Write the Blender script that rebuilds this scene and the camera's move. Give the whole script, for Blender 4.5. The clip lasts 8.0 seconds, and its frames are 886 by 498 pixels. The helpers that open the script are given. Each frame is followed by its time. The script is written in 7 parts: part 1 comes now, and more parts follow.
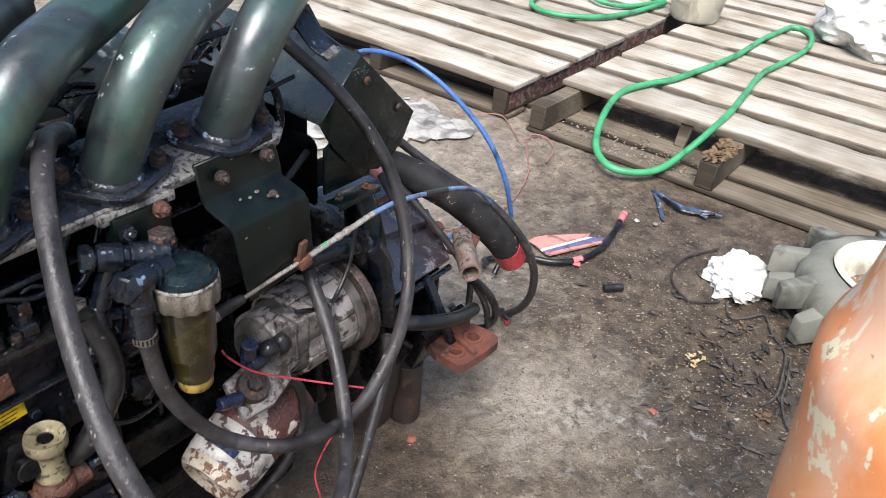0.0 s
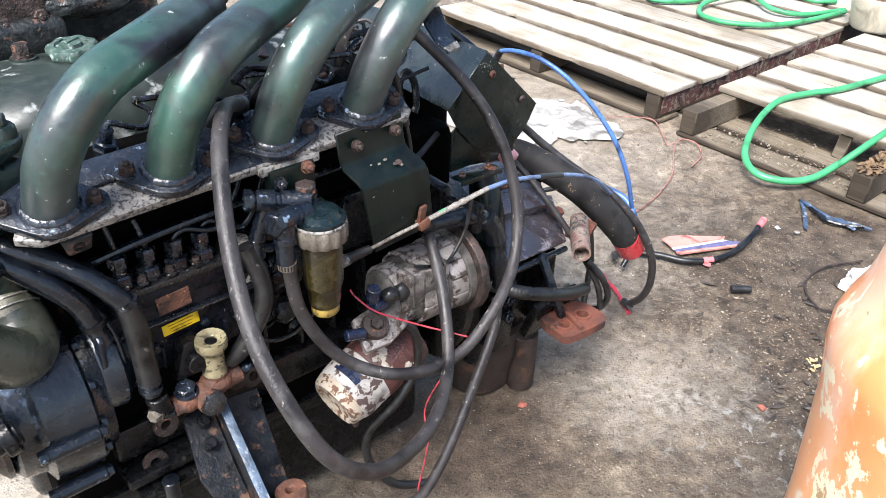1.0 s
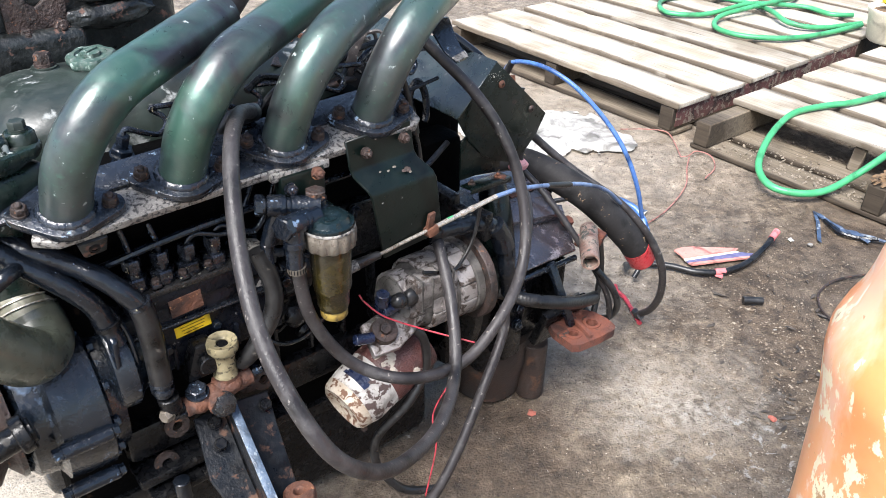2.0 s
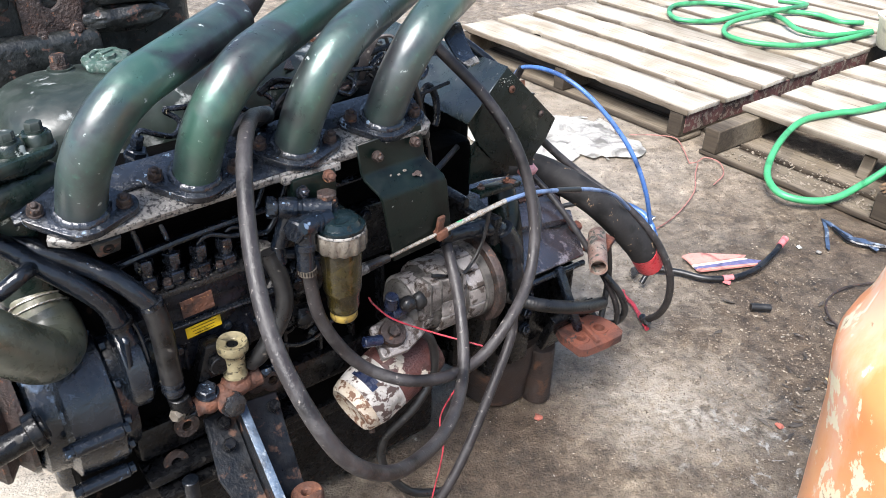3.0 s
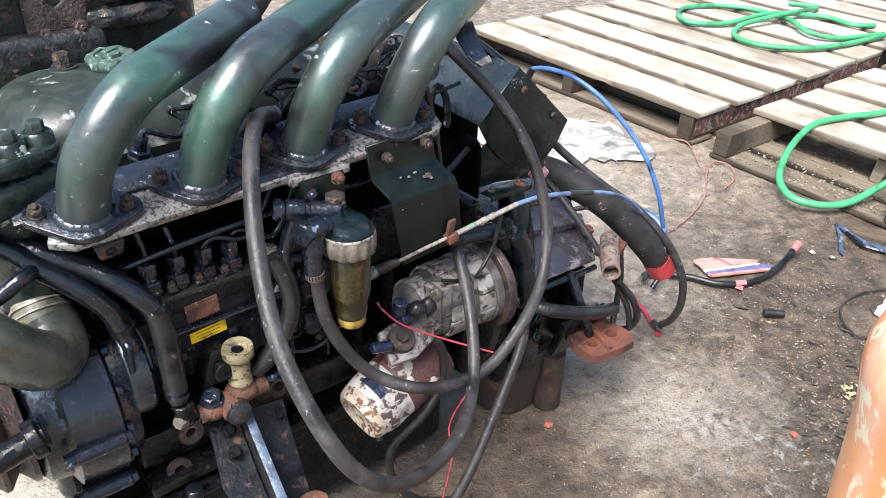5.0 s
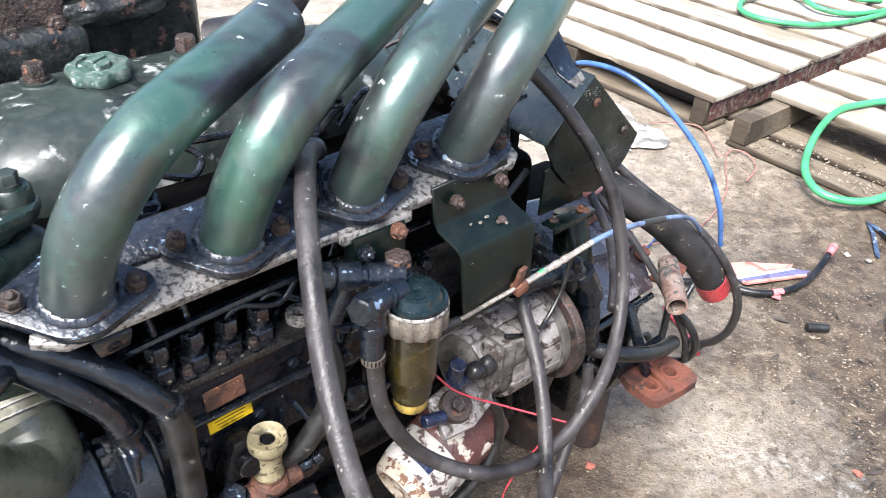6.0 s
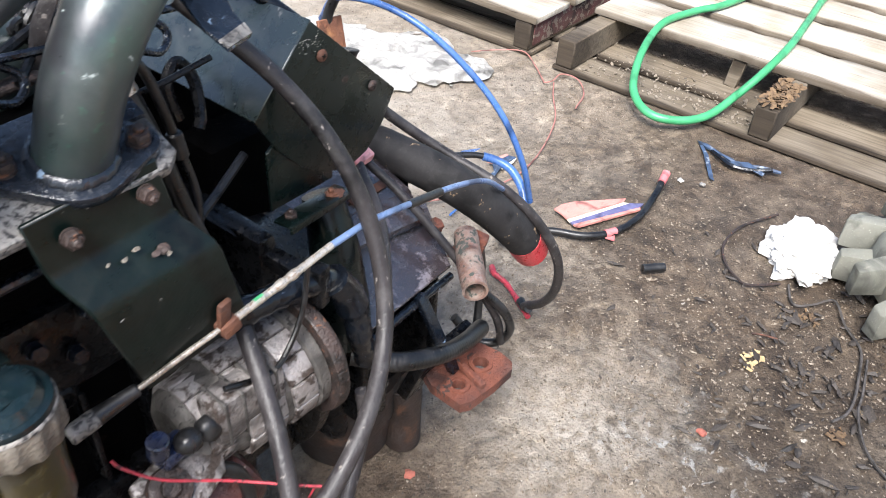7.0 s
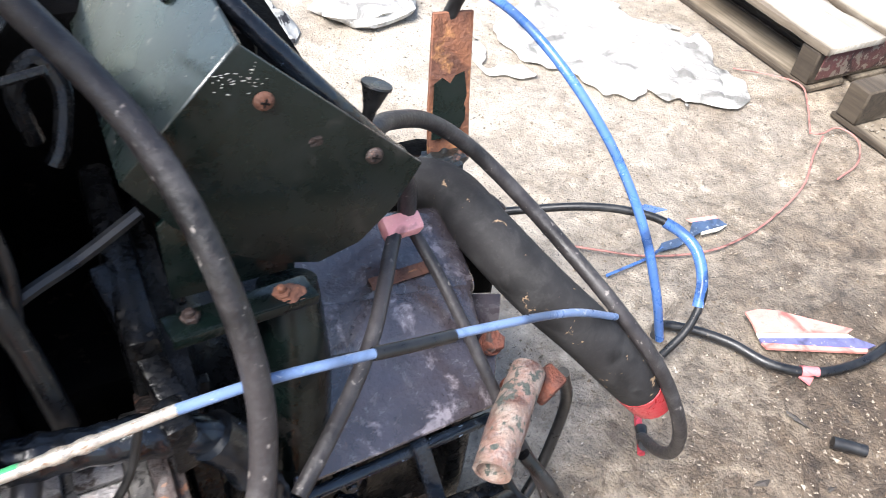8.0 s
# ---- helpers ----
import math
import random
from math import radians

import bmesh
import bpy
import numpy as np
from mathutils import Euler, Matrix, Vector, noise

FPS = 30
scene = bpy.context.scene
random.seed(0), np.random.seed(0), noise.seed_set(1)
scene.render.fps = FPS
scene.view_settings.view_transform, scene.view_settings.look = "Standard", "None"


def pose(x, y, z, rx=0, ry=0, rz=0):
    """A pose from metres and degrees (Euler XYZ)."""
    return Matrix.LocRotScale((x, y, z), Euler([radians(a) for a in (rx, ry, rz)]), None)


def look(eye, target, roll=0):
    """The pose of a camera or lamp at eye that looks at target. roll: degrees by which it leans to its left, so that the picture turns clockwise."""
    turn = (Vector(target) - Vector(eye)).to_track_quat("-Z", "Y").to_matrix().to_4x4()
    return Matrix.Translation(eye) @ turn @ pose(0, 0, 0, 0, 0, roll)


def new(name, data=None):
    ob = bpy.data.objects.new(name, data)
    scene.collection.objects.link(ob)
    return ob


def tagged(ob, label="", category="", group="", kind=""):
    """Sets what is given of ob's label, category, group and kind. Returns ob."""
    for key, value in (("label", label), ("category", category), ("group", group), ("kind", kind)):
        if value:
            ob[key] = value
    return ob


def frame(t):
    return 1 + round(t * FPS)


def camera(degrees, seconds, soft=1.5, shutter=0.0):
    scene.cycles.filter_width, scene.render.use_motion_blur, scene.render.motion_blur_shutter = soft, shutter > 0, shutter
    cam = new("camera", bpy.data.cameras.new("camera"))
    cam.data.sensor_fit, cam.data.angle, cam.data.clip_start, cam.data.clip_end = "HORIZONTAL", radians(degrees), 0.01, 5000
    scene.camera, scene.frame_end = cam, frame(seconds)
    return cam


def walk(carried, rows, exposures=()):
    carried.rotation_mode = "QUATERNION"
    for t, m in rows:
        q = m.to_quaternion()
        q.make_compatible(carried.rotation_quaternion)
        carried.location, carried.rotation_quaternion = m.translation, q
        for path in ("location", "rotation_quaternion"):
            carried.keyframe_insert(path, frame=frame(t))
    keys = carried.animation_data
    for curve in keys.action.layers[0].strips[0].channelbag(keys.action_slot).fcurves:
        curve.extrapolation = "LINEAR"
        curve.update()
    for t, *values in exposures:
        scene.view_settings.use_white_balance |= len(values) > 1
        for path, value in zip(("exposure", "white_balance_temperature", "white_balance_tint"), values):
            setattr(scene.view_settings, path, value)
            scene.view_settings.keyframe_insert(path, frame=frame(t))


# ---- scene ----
cam = camera(58.5, 8.0, soft=0.5, shutter=0.15)
PATH = [
    (0, (-0.055, -0.666, 1.123), (1.337, 0.296, 0.056), 5.3),
    (0.2, (-0.066, -0.745, 1.144), (1.040, 0.164, 0.227), 5.0),
    (0.5, (-0.097, -0.803, 1.153), (1.081, 0.396, 0.07), 2.5),
    (1, (-0.117, -0.837, 1.167), (0.991, 0.435, 0.092), 1.8),
    (1.5, (-0.112, -0.858, 1.161), (0.983, 0.437, 0.101), 1.5),
    (2, (-0.119, -0.86, 1.168), (0.966, 0.453, 0.12), 1.4),
    (3.5, (-0.126, -0.864, 1.171), (0.947, 0.466, 0.132), 1.7),
    (4, (-0.121, -0.865, 1.17), (0.952, 0.468, 0.135), 1.6),
    (4.2, (-0.12, -0.863, 1.168), (0.953, 0.471, 0.135), 1.6),
    (5.3, (-0.112, -0.803, 1.147), (0.953, 0.537, 0.112), 1.7),
    (5.5, (-0.103, -0.732, 1.14), (0.961, 0.582, 0.072), 2.3),
    (6, (-0.072, -0.572, 1.141), (1.041, 0.659, 0.025), 3.7),
    (6.3, (-0.022, -0.562, 1.140), (1.008, 0.382, 0.172), 5.2),
    (6.5, (0.017, -0.566, 1.124), (1.276, 0.467, -0.037), 5.2),
    (6.8, (0.132, -0.535, 1.092), (1.206, 0.271, 0.049), 4.2),
    (7, (0.226, -0.51, 1.068), (1.486, 0.428, -0.17), 3.6),
    (7.3, (0.341, -0.470, 1.064), (1.342, 0.405, 0.005), 3.6),
    (7.5, (0.407, -0.439, 1.052), (1.453, 0.704, -0.212), 4.7),
    (7.8, (0.54, -0.393, 1.016), (1.377, 0.835, -0.322), 7.5),
    (8, (0.632, -0.364, 0.997), (1.378, 0.879, -0.381), 7.1),
]
walk(cam, [(t, look(eye, target, roll)) for t, eye, target, roll in PATH], [(0.0, 1.0), (0.5, 1.45), (1.0, 1.53), (3.5, 1.45), (5.5, 1.55), (6.0, 1.87), (6.5, 1.55), (7.0, 1.48), (7.5, 1.5), (8.0, 1.9)])

# ---- daylight: overcast sky, brightest in a broad patch round the veiled sun ----
world = bpy.data.worlds.new("sky")
scene.world = world
world.use_nodes = True
wn, wl = world.node_tree.nodes, world.node_tree.links
sky = wn.new("ShaderNodeTexSky")
sky.sky_type, sky.sun_disc = "NISHITA", False
SUN_EL, SUN_AZ = radians(55), radians(203)
sky.sun_elevation, sky.sun_rotation = SUN_EL, math.pi / 2 - SUN_AZ
sky.air_density, sky.dust_density, sky.ozone_density = 1.0, 2.0, 1.0
wl.new(sky.outputs[0], wn["Background"].inputs[0])
wn["Background"].inputs[1].default_value = 0.1
sun_data = bpy.data.lights.new("sun", "SUN")
sun_data.energy, sun_data.angle, sun_data.color = 3.4, radians(34), (1.0, 0.98, 0.975)
sun = new("sun", sun_data)
sun_dir = Vector((math.cos(SUN_EL) * math.cos(SUN_AZ), math.cos(SUN_EL) * math.sin(SUN_AZ), math.sin(SUN_EL)))
sun.matrix_world = look(sun_dir * 20, (0, 0, 0))


# ---- materials ----
def material(name, base, second=None, patch=None, patch_amount=0.0, scale=18.0, grain=160.0, rough=0.5, metal=0.0,
             bump=0.3, patch_scale=9.0, contrast=0.5, patch_rough=None, coat=0.0, patch_metal=0.0, seed=0.0, rough_var=0.3, spec=0.5, edge=0.025, dust=0.1, coat_rough=0.14):
    """Painted, bare or worn surface: a base that drifts to a second colour, with worn patches, grain and fine relief."""
    m = bpy.data.materials.new(name)
    m.use_nodes = True
    n, l = m.node_tree.nodes, m.node_tree.links
    b = n["Principled BSDF"]
    tc = n.new("ShaderNodeTexCoord")
    mp = n.new("ShaderNodeMapping")
    mp.inputs["Location"].default_value = (seed, seed * 1.7, -seed)
    l.new(tc.outputs["Object"], mp.inputs[0])

    def noise_tex(sc, det=6.0, dist=0.0):
        t = n.new("ShaderNodeTexNoise")
        t.inputs["Scale"].default_value, t.inputs["Detail"].default_value, t.inputs["Distortion"].default_value = sc, det, dist
        l.new(mp.outputs[0], t.inputs["Vector"])
        return t

    def ramp(src, a, c):
        r = n.new("ShaderNodeMapRange")
        r.inputs["From Min"].default_value, r.inputs["From Max"].default_value = a, c
        l.new(src, r.inputs["Value"])
        return r.outputs[0]

    def mix(f, a, c):
        x = n.new("ShaderNodeMix")
        x.data_type = "RGBA"
        l.new(f, x.inputs[0])
        for s, v in ((6, a), (7, c)):
            if isinstance(v, tuple):
                x.inputs[s].default_value = (*v, 1)
            else:
                l.new(v, x.inputs[s])
        return x.outputs[2]

    big, fine = noise_tex(scale), noise_tex(grain, 4.0)
    second = second or tuple(c * 0.6 for c in base)
    col = mix(ramp(big.outputs[0], 0.5 - contrast * 0.4, 0.5 + contrast * 0.4), base, second)
    col = mix(ramp(fine.outputs[0], 0.62, 0.8), col, tuple(min(1.0, c * 1.5) for c in base))
    stain = noise_tex(scale * 0.45 + 4.0, 9.0, 1.2)
    col = mix(ramp(stain.outputs[0], 0.52, 0.66), col, tuple(c * 0.45 for c in second))
    film = noise_tex(scale * 2.3 + 20.0, 11.0, 0.4)
    film.inputs["Roughness"].default_value = 0.72
    fm = n.new("ShaderNodeMapRange")
    for k, v in zip(("From Min", "From Max", "To Min", "To Max"), (0.48, 0.72, 0.0, dust)):
        fm.inputs[k].default_value = v
    l.new(film.outputs[0], fm.inputs["Value"])
    col = mix(fm.outputs[0], col, (0.27, 0.265, 0.26))
    rg = ramp(film.outputs[0], 0.35, 0.68)
    r2 = n.new("ShaderNodeMapRange")
    r2.inputs["To Min"].default_value, r2.inputs["To Max"].default_value = max(0.05, rough - rough_var * 0.5), min(1.0, rough + rough_var * 0.5)
    l.new(rg, r2.inputs["Value"])
    rough_out = r2.outputs[0]
    if patch:
        pn = noise_tex(patch_scale * 3.2, 10.0, 0.25)
        pn.inputs["Roughness"].default_value = 0.62
        f = ramp(pn.outputs[0], 0.74 - patch_amount * 0.45 - edge * 0.3, 0.74 + edge * 0.7 - patch_amount * 0.45)
        col = mix(f, col, patch)
        pr = n.new("ShaderNodeMix")
        l.new(f, pr.inputs[0])
        l.new(rough_out, pr.inputs[2])
        pr.inputs[3].default_value = 0.8 if patch_rough is None else patch_rough
        rough_out = pr.outputs[0]
        if patch_metal or metal:
            pm = n.new("ShaderNodeMix")
            l.new(f, pm.inputs[0])
            pm.inputs[2].default_value, pm.inputs[3].default_value = metal, patch_metal
            l.new(pm.outputs[0], b.inputs["Metallic"])
    else:
        b.inputs["Metallic"].default_value = metal
    l.new(col, b.inputs["Base Color"])
    l.new(rough_out, b.inputs["Roughness"])
    b.inputs["Coat Weight"].default_value = coat
    b.inputs["Coat Roughness"].default_value, b.inputs["Coat IOR"].default_value = coat_rough, 1.5
    b.inputs["Specular IOR Level"].default_value = spec
    if bump:
        bp = n.new("ShaderNodeBump")
        bp.inputs["Strength"].default_value, bp.inputs["Distance"].default_value = bump, 0.004
        add = n.new("ShaderNodeMath")
        add.operation = "ADD"
        l.new(big.outputs[0], add.inputs[0])
        l.new(fine.outputs[0], add.inputs[1])
        l.new(add.outputs[0], bp.inputs["Height"])
        l.new(bp.outputs[0], b.inputs["Normal"])
    return m


PIPE = material("pipe_paint", (0.042, 0.104, 0.08), (0.062, 0.06, 0.073), (0.33, 0.38, 0.37), 0.17, 5, 120, 0.4, 0.45, 0.12, 18, contrast=0.3, patch_rough=0.55, rough_var=0.3, coat=0.6, coat_rough=0.3, spec=0.6, dust=0.11)
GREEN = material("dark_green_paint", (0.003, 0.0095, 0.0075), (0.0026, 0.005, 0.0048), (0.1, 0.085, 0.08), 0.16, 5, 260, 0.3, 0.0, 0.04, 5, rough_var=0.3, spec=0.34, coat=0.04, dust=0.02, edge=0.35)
GREY_GREEN = material("worn_green_casting", (0.024, 0.036, 0.031), (0.013, 0.019, 0.017), (0.27, 0.285, 0.28), 0.3, 10, 200, 0.46, 0.0, 0.07, 9, rough_var=0.35, edge=0.08, coat=0.1, coat_rough=0.35, dust=0.05)
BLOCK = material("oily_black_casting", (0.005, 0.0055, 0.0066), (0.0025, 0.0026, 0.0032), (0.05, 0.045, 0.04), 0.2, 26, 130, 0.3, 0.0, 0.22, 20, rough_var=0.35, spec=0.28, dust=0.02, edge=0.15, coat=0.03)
BLUE_BLACK = material("blue_black_paint", (0.0065, 0.011, 0.019), (0.003, 0.0045, 0.008), (0.16, 0.23, 0.33), 0.2, 20, 150, 0.22, 0.0, 0.35, 16, patch_rough=0.35, rough_var=0.3, edge=0.03, spec=0.45, coat=0.2, coat_rough=0.16, dust=0.025)
LID = material("flaking_lid_paint", (0.05, 0.045, 0.058), (0.036, 0.026, 0.025), (0.2, 0.175, 0.19), 0.26, 9, 200, 0.22, 0.0, 0.4, 8, patch_rough=0.3, edge=0.08, dust=0.15, spec=0.8, coat=0.8)
FLANGE = material("flange_paint", (0.016, 0.022, 0.034), (0.008, 0.011, 0.016), (0.22, 0.31, 0.42), 0.24, 30, 200, 0.24, 0.1, 0.35, 18, patch_rough=0.35, rough_var=0.3, coat=0.4, dust=0.06)
ALLOY = material("dirty_alloy", (0.42, 0.4, 0.37), (0.18, 0.165, 0.15), (0.03, 0.029, 0.03), 0.5, 14, 420, 0.5, 0.2, 0.3, 60, edge=0.12, dust=0.3)
STARTER = material("starter_alloy", (0.38, 0.35, 0.335), (0.19, 0.17, 0.16), (0.04, 0.028, 0.022), 0.47, 26, 260, 0.4, 0.3, 0.5, 16, edge=0.08, dust=0.3)
MANIFOLD = material("rusty_black_casting", (0.014, 0.017, 0.0165), (0.007, 0.008, 0.008), (0.085, 0.045, 0.034), 0.3, 26, 200, 0.4, 0.0, 0.35, 14, coat=0.12, coat_rough=0.25)
ELBOW = material("weathered_elbow_rubber", (0.075, 0.083, 0.06), (0.038, 0.043, 0.034), (0.17, 0.18, 0.14), 0.26, 7, 240, 0.3, 0.0, 0.05, 5, edge=0.3, coat=0.45, coat_rough=0.25, dust=0.07)
DULL_BLUE = material("dull_blue_strip", (0.045, 0.08, 0.15), (0.03, 0.05, 0.09), (0.2, 0.23, 0.27), 0.3, 40, 260, 0.55, 0.0, 0.3, 14)
ARM_EDGE = material("chipped_blue_edge", (0.09, 0.13, 0.19), (0.05, 0.07, 0.1), (0.2, 0.23, 0.26), 0.3, 40, 260, 0.4, 0.1, 0.3, 20)
RUST = material("rusted_steel", (0.14, 0.055, 0.03), (0.07, 0.03, 0.02), (0.28, 0.13, 0.06), 0.26, 40, 260, 0.75, 0.0, 0.6, 24)
RUST_DARK = material("dark_rust", (0.05, 0.031, 0.026), (0.025, 0.018, 0.016), (0.15, 0.065, 0.035), 0.27, 60, 260, 0.6, 0.15, 0.7, 36, coat=0.1)
RUST_ORANGE = material("orange_rust", (0.17, 0.05, 0.027), (0.09, 0.03, 0.02), (0.045, 0.026, 0.022), 0.34, 30, 280, 0.85, 0.0, 0.8, 16)
RUBBER = material("grey_rubber", (0.034, 0.03, 0.031), (0.019, 0.0165, 0.0175), (0.2, 0.18, 0.165), 0.21, 9, 300, 0.5, 0.0, 0.2, 34, patch_rough=0.8, edge=0.05, dust=0.15, spec=0.45)
RUBBER_BLACK = material("black_rubber", (0.012, 0.012, 0.013), (0.007, 0.007, 0.0075), (0.08, 0.07, 0.06), 0.17, 14, 300, 0.38, 0.0, 0.06, 20, dust=0.06)
# pale blue patches paint the sky glints on the wet rubber
OILY_HOSE = material("oily_hose", (0.006, 0.009, 0.014), (0.0035, 0.0045, 0.007), (0.09, 0.12, 0.17), 0.14, 30, 120, 0.2, 0.0, 0.3, 40, patch_rough=0.3, rough_var=0.2, coat=0.2, spec=0.4, dust=0.03)
OLIVE = material("olive_rubber", (0.17, 0.165, 0.115), (0.08, 0.08, 0.055), (0.35, 0.34, 0.27), 0.26, 14, 240, 0.4, 0.0, 0.12, 8, edge=0.2, coat=0.2)
BLUE_PLASTIC = material("blue_plastic", (0.065, 0.155, 0.4), (0.045, 0.115, 0.32), (0.35, 0.4, 0.48), 0.17, 14, 300, 0.33, 0.0, 0.06, 40)
SILVER = material("bright_sleeve", (0.6, 0.57, 0.51), (0.42, 0.37, 0.31), (0.16, 0.1, 0.06), 0.32, 50, 300, 0.3, 0.6, 0.15, 60)
RED_TAPE = material("red_tape", (0.6, 0.05, 0.06), (0.46, 0.035, 0.045), (0.3, 0.025, 0.03), 0.22, 40, 260, 0.35, 0.0, 0.2, 40)
PINK_TAPE = material("pink_tape", (0.84, 0.42, 0.4), (0.74, 0.3, 0.3), None, 0.0, 40, 260, 0.45, 0.0, 0.2)
SALMON_TAPE = material("salmon_tape", (0.62, 0.2, 0.2), (0.5, 0.14, 0.15), None, 0.0, 40, 260, 0.45, 0.0, 0.2)
RED_WIRE = material("red_wire", (0.45, 0.04, 0.06), (0.33, 0.03, 0.045), (0.1, 0.03, 0.03), 0.3, 50, 300, 0.4, 0.0, 0.1, 30)
BOWL = material("stained_filter_bowl", (0.052, 0.041, 0.007), (0.02, 0.015, 0.007), (0.012, 0.009, 0.006), 0.42, 18, 200, 0.16, 0.0, 0.1, 8, patch_rough=0.25, edge=0.2, coat=0.15, dust=0.1)
MUSTARD = material("stained_mustard_plastic", (0.34, 0.24, 0.05), (0.2, 0.13, 0.03), (0.06, 0.045, 0.02), 0.3, 60, 300, 0.45, 0.0, 0.1, 40)
FILTER_CAP = material("filter_cap_paint", (0.006, 0.016, 0.019), (0.004, 0.009, 0.012), (0.35, 0.38, 0.38), 0.14, 40, 260, 0.14, 0.1, 0.15, 30, rough_var=0.15, coat=0.12, spec=0.35, dust=0.03)
RING_CAST = material("cast_ring", (0.21, 0.185, 0.15), (0.115, 0.098, 0.08), (0.08, 0.06, 0.05), 0.3, 50, 300, 0.6, 0.4, 0.4, 50)
BRASS = material("dull_brass", (0.36, 0.31, 0.19), (0.22, 0.19, 0.11), (0.06, 0.05, 0.03), 0.4, 50, 300, 0.4, 0.3, 0.15, 30)
YELLOW = material("yellow_label", (0.8, 0.55, 0.01), (0.7, 0.45, 0.01), (0.2, 0.14, 0.02), 0.2, 60, 300, 0.5, 0.0, 0.1, 80)
WHITE_FLAKE = material("flaking_white_paint", (0.66, 0.64, 0.62), (0.5, 0.47, 0.43), (0.07, 0.045, 0.04), 0.47, 14, 260, 0.35, 0.0, 0.5, 17, edge=0.03, dust=0.25)
END_FLAKE = material("rust_spotted_white_paint", (0.5, 0.46, 0.4), (0.33, 0.27, 0.2), (0.12, 0.06, 0.035), 0.47, 20, 260, 0.45, 0.0, 0.5, 26, edge=0.05, dust=0.25)
OCHRE_FLAKE = material("rust_eaten_paint", (0.22, 0.15, 0.085), (0.11, 0.065, 0.04), (0.55, 0.52, 0.46), 0.33, 60, 300, 0.6, 0.0, 0.7, 26, edge=0.04, dust=0.3)
ARM_PAINT = material("chipped_arm_paint", (0.008, 0.0105, 0.014), (0.0055, 0.006, 0.0075), (0.09, 0.05, 0.035), 0.36, 20, 200, 0.4, 0.0, 0.3, 12, edge=0.08, dust=0.05, coat=0.03, spec=0.22)
RUST_FLAKE = material("flaking_brown_paint", (0.1, 0.036, 0.032), (0.06, 0.024, 0.022), (0.5, 0.45, 0.38), 0.31, 40, 260, 0.4, 0.0, 0.5, 8)
HOSE_GREEN = material("green_hose", (0.04, 0.25, 0.1), (0.065, 0.36, 0.155), (0.1, 0.38, 0.2), 0.15, 10, 300, 0.42, 0.0, 0.03, 10, edge=0.2, dust=0.05)
CREAM = material("cream_plastic", (0.7, 0.65, 0.53), (0.62, 0.57, 0.45), None, 0, 5, 200, 0.5, 0.0, 0.05)
WHITE_CLOTH = material("white_rag", (0.68, 0.665, 0.63), (0.6, 0.58, 0.54), (0.36, 0.32, 0.26), 0.2, 10, 200, 0.9, 0.0, 0.6, 8, edge=0.1)
RUBBER_GREY = material("weathered_rubber", (0.21, 0.21, 0.175), (0.13, 0.13, 0.105), (0.24, 0.225, 0.18), 0.2, 10, 220, 0.8, 0.0, 0.3, 9, edge=0.1)
CARD_PINK = material("faded_red_plastic", (0.6, 0.27, 0.22), (0.5, 0.2, 0.17), (0.36, 0.2, 0.16), 0.25, 30, 260, 0.6, 0.0, 0.2, 30)
CARD_BLUE = material("faded_blue_stripe", (0.12, 0.12, 0.24), (0.09, 0.09, 0.19), (0.3, 0.28, 0.3), 0.25, 30, 260, 0.6, 0.0, 0.2, 30)
PAINT_RED = material("red_painted_wood", (0.13, 0.045, 0.042), (0.07, 0.032, 0.028), (0.2, 0.165, 0.13), 0.47, 20, 200, 0.75, 0.0, 0.5, 14)
STONE = material("grey_stone", (0.45, 0.44, 0.41), (0.34, 0.33, 0.31), (0.25, 0.23, 0.2), 0.3, 18, 200, 0.9, 0.0, 0.7, 14)
STRAW = material("dry_litter", (0.19, 0.12, 0.06), (0.1, 0.06, 0.032), None, 0, 60, 300, 0.9, 0, 0.3)
MIXED_METAL = material("peeling_tube_paint", (0.28, 0.23, 0.19), (0.21, 0.105, 0.08), (0.05, 0.058, 0.05), 0.42, 40, 280, 0.5, 0.2, 0.5, 22, dust=0.6, edge=0.05)

# rust colour lowered further to paint the shade under the gear case
SUMP_RUST = material("rusty_sump_paint", (0.036, 0.02, 0.014), (0.016, 0.011, 0.009), (0.16, 0.07, 0.035), 0.3, 9, 200, 0.7, 0.0, 0.5, 6, edge=0.2)
THERMO = material("chipped_green_housing", (0.01, 0.024, 0.018), (0.006, 0.012, 0.01), (0.42, 0.45, 0.42), 0.25, 14, 200, 0.34, 0.0, 0.2, 11, edge=0.03, coat=0.3, coat_rough=0.25, dust=0.08)
# blue patches are paint scuffs and also stand for painted wet highlights
COVER_BLUE = material("scuffed_glinting_blue_cover", (0.007, 0.011, 0.018), (0.004, 0.006, 0.009), (0.13, 0.19, 0.28), 0.27, 14, 150, 0.24, 0.0, 0.3, 7, patch_rough=0.3, rough_var=0.3, edge=0.12, spec=0.5, coat=0.25, coat_rough=0.2, dust=0.03)
PALE_CHIP = material("bare_paint_speck", (0.62, 0.6, 0.56), (0.5, 0.48, 0.44), None, 0, 60, 300, 0.6, 0, 0.1)

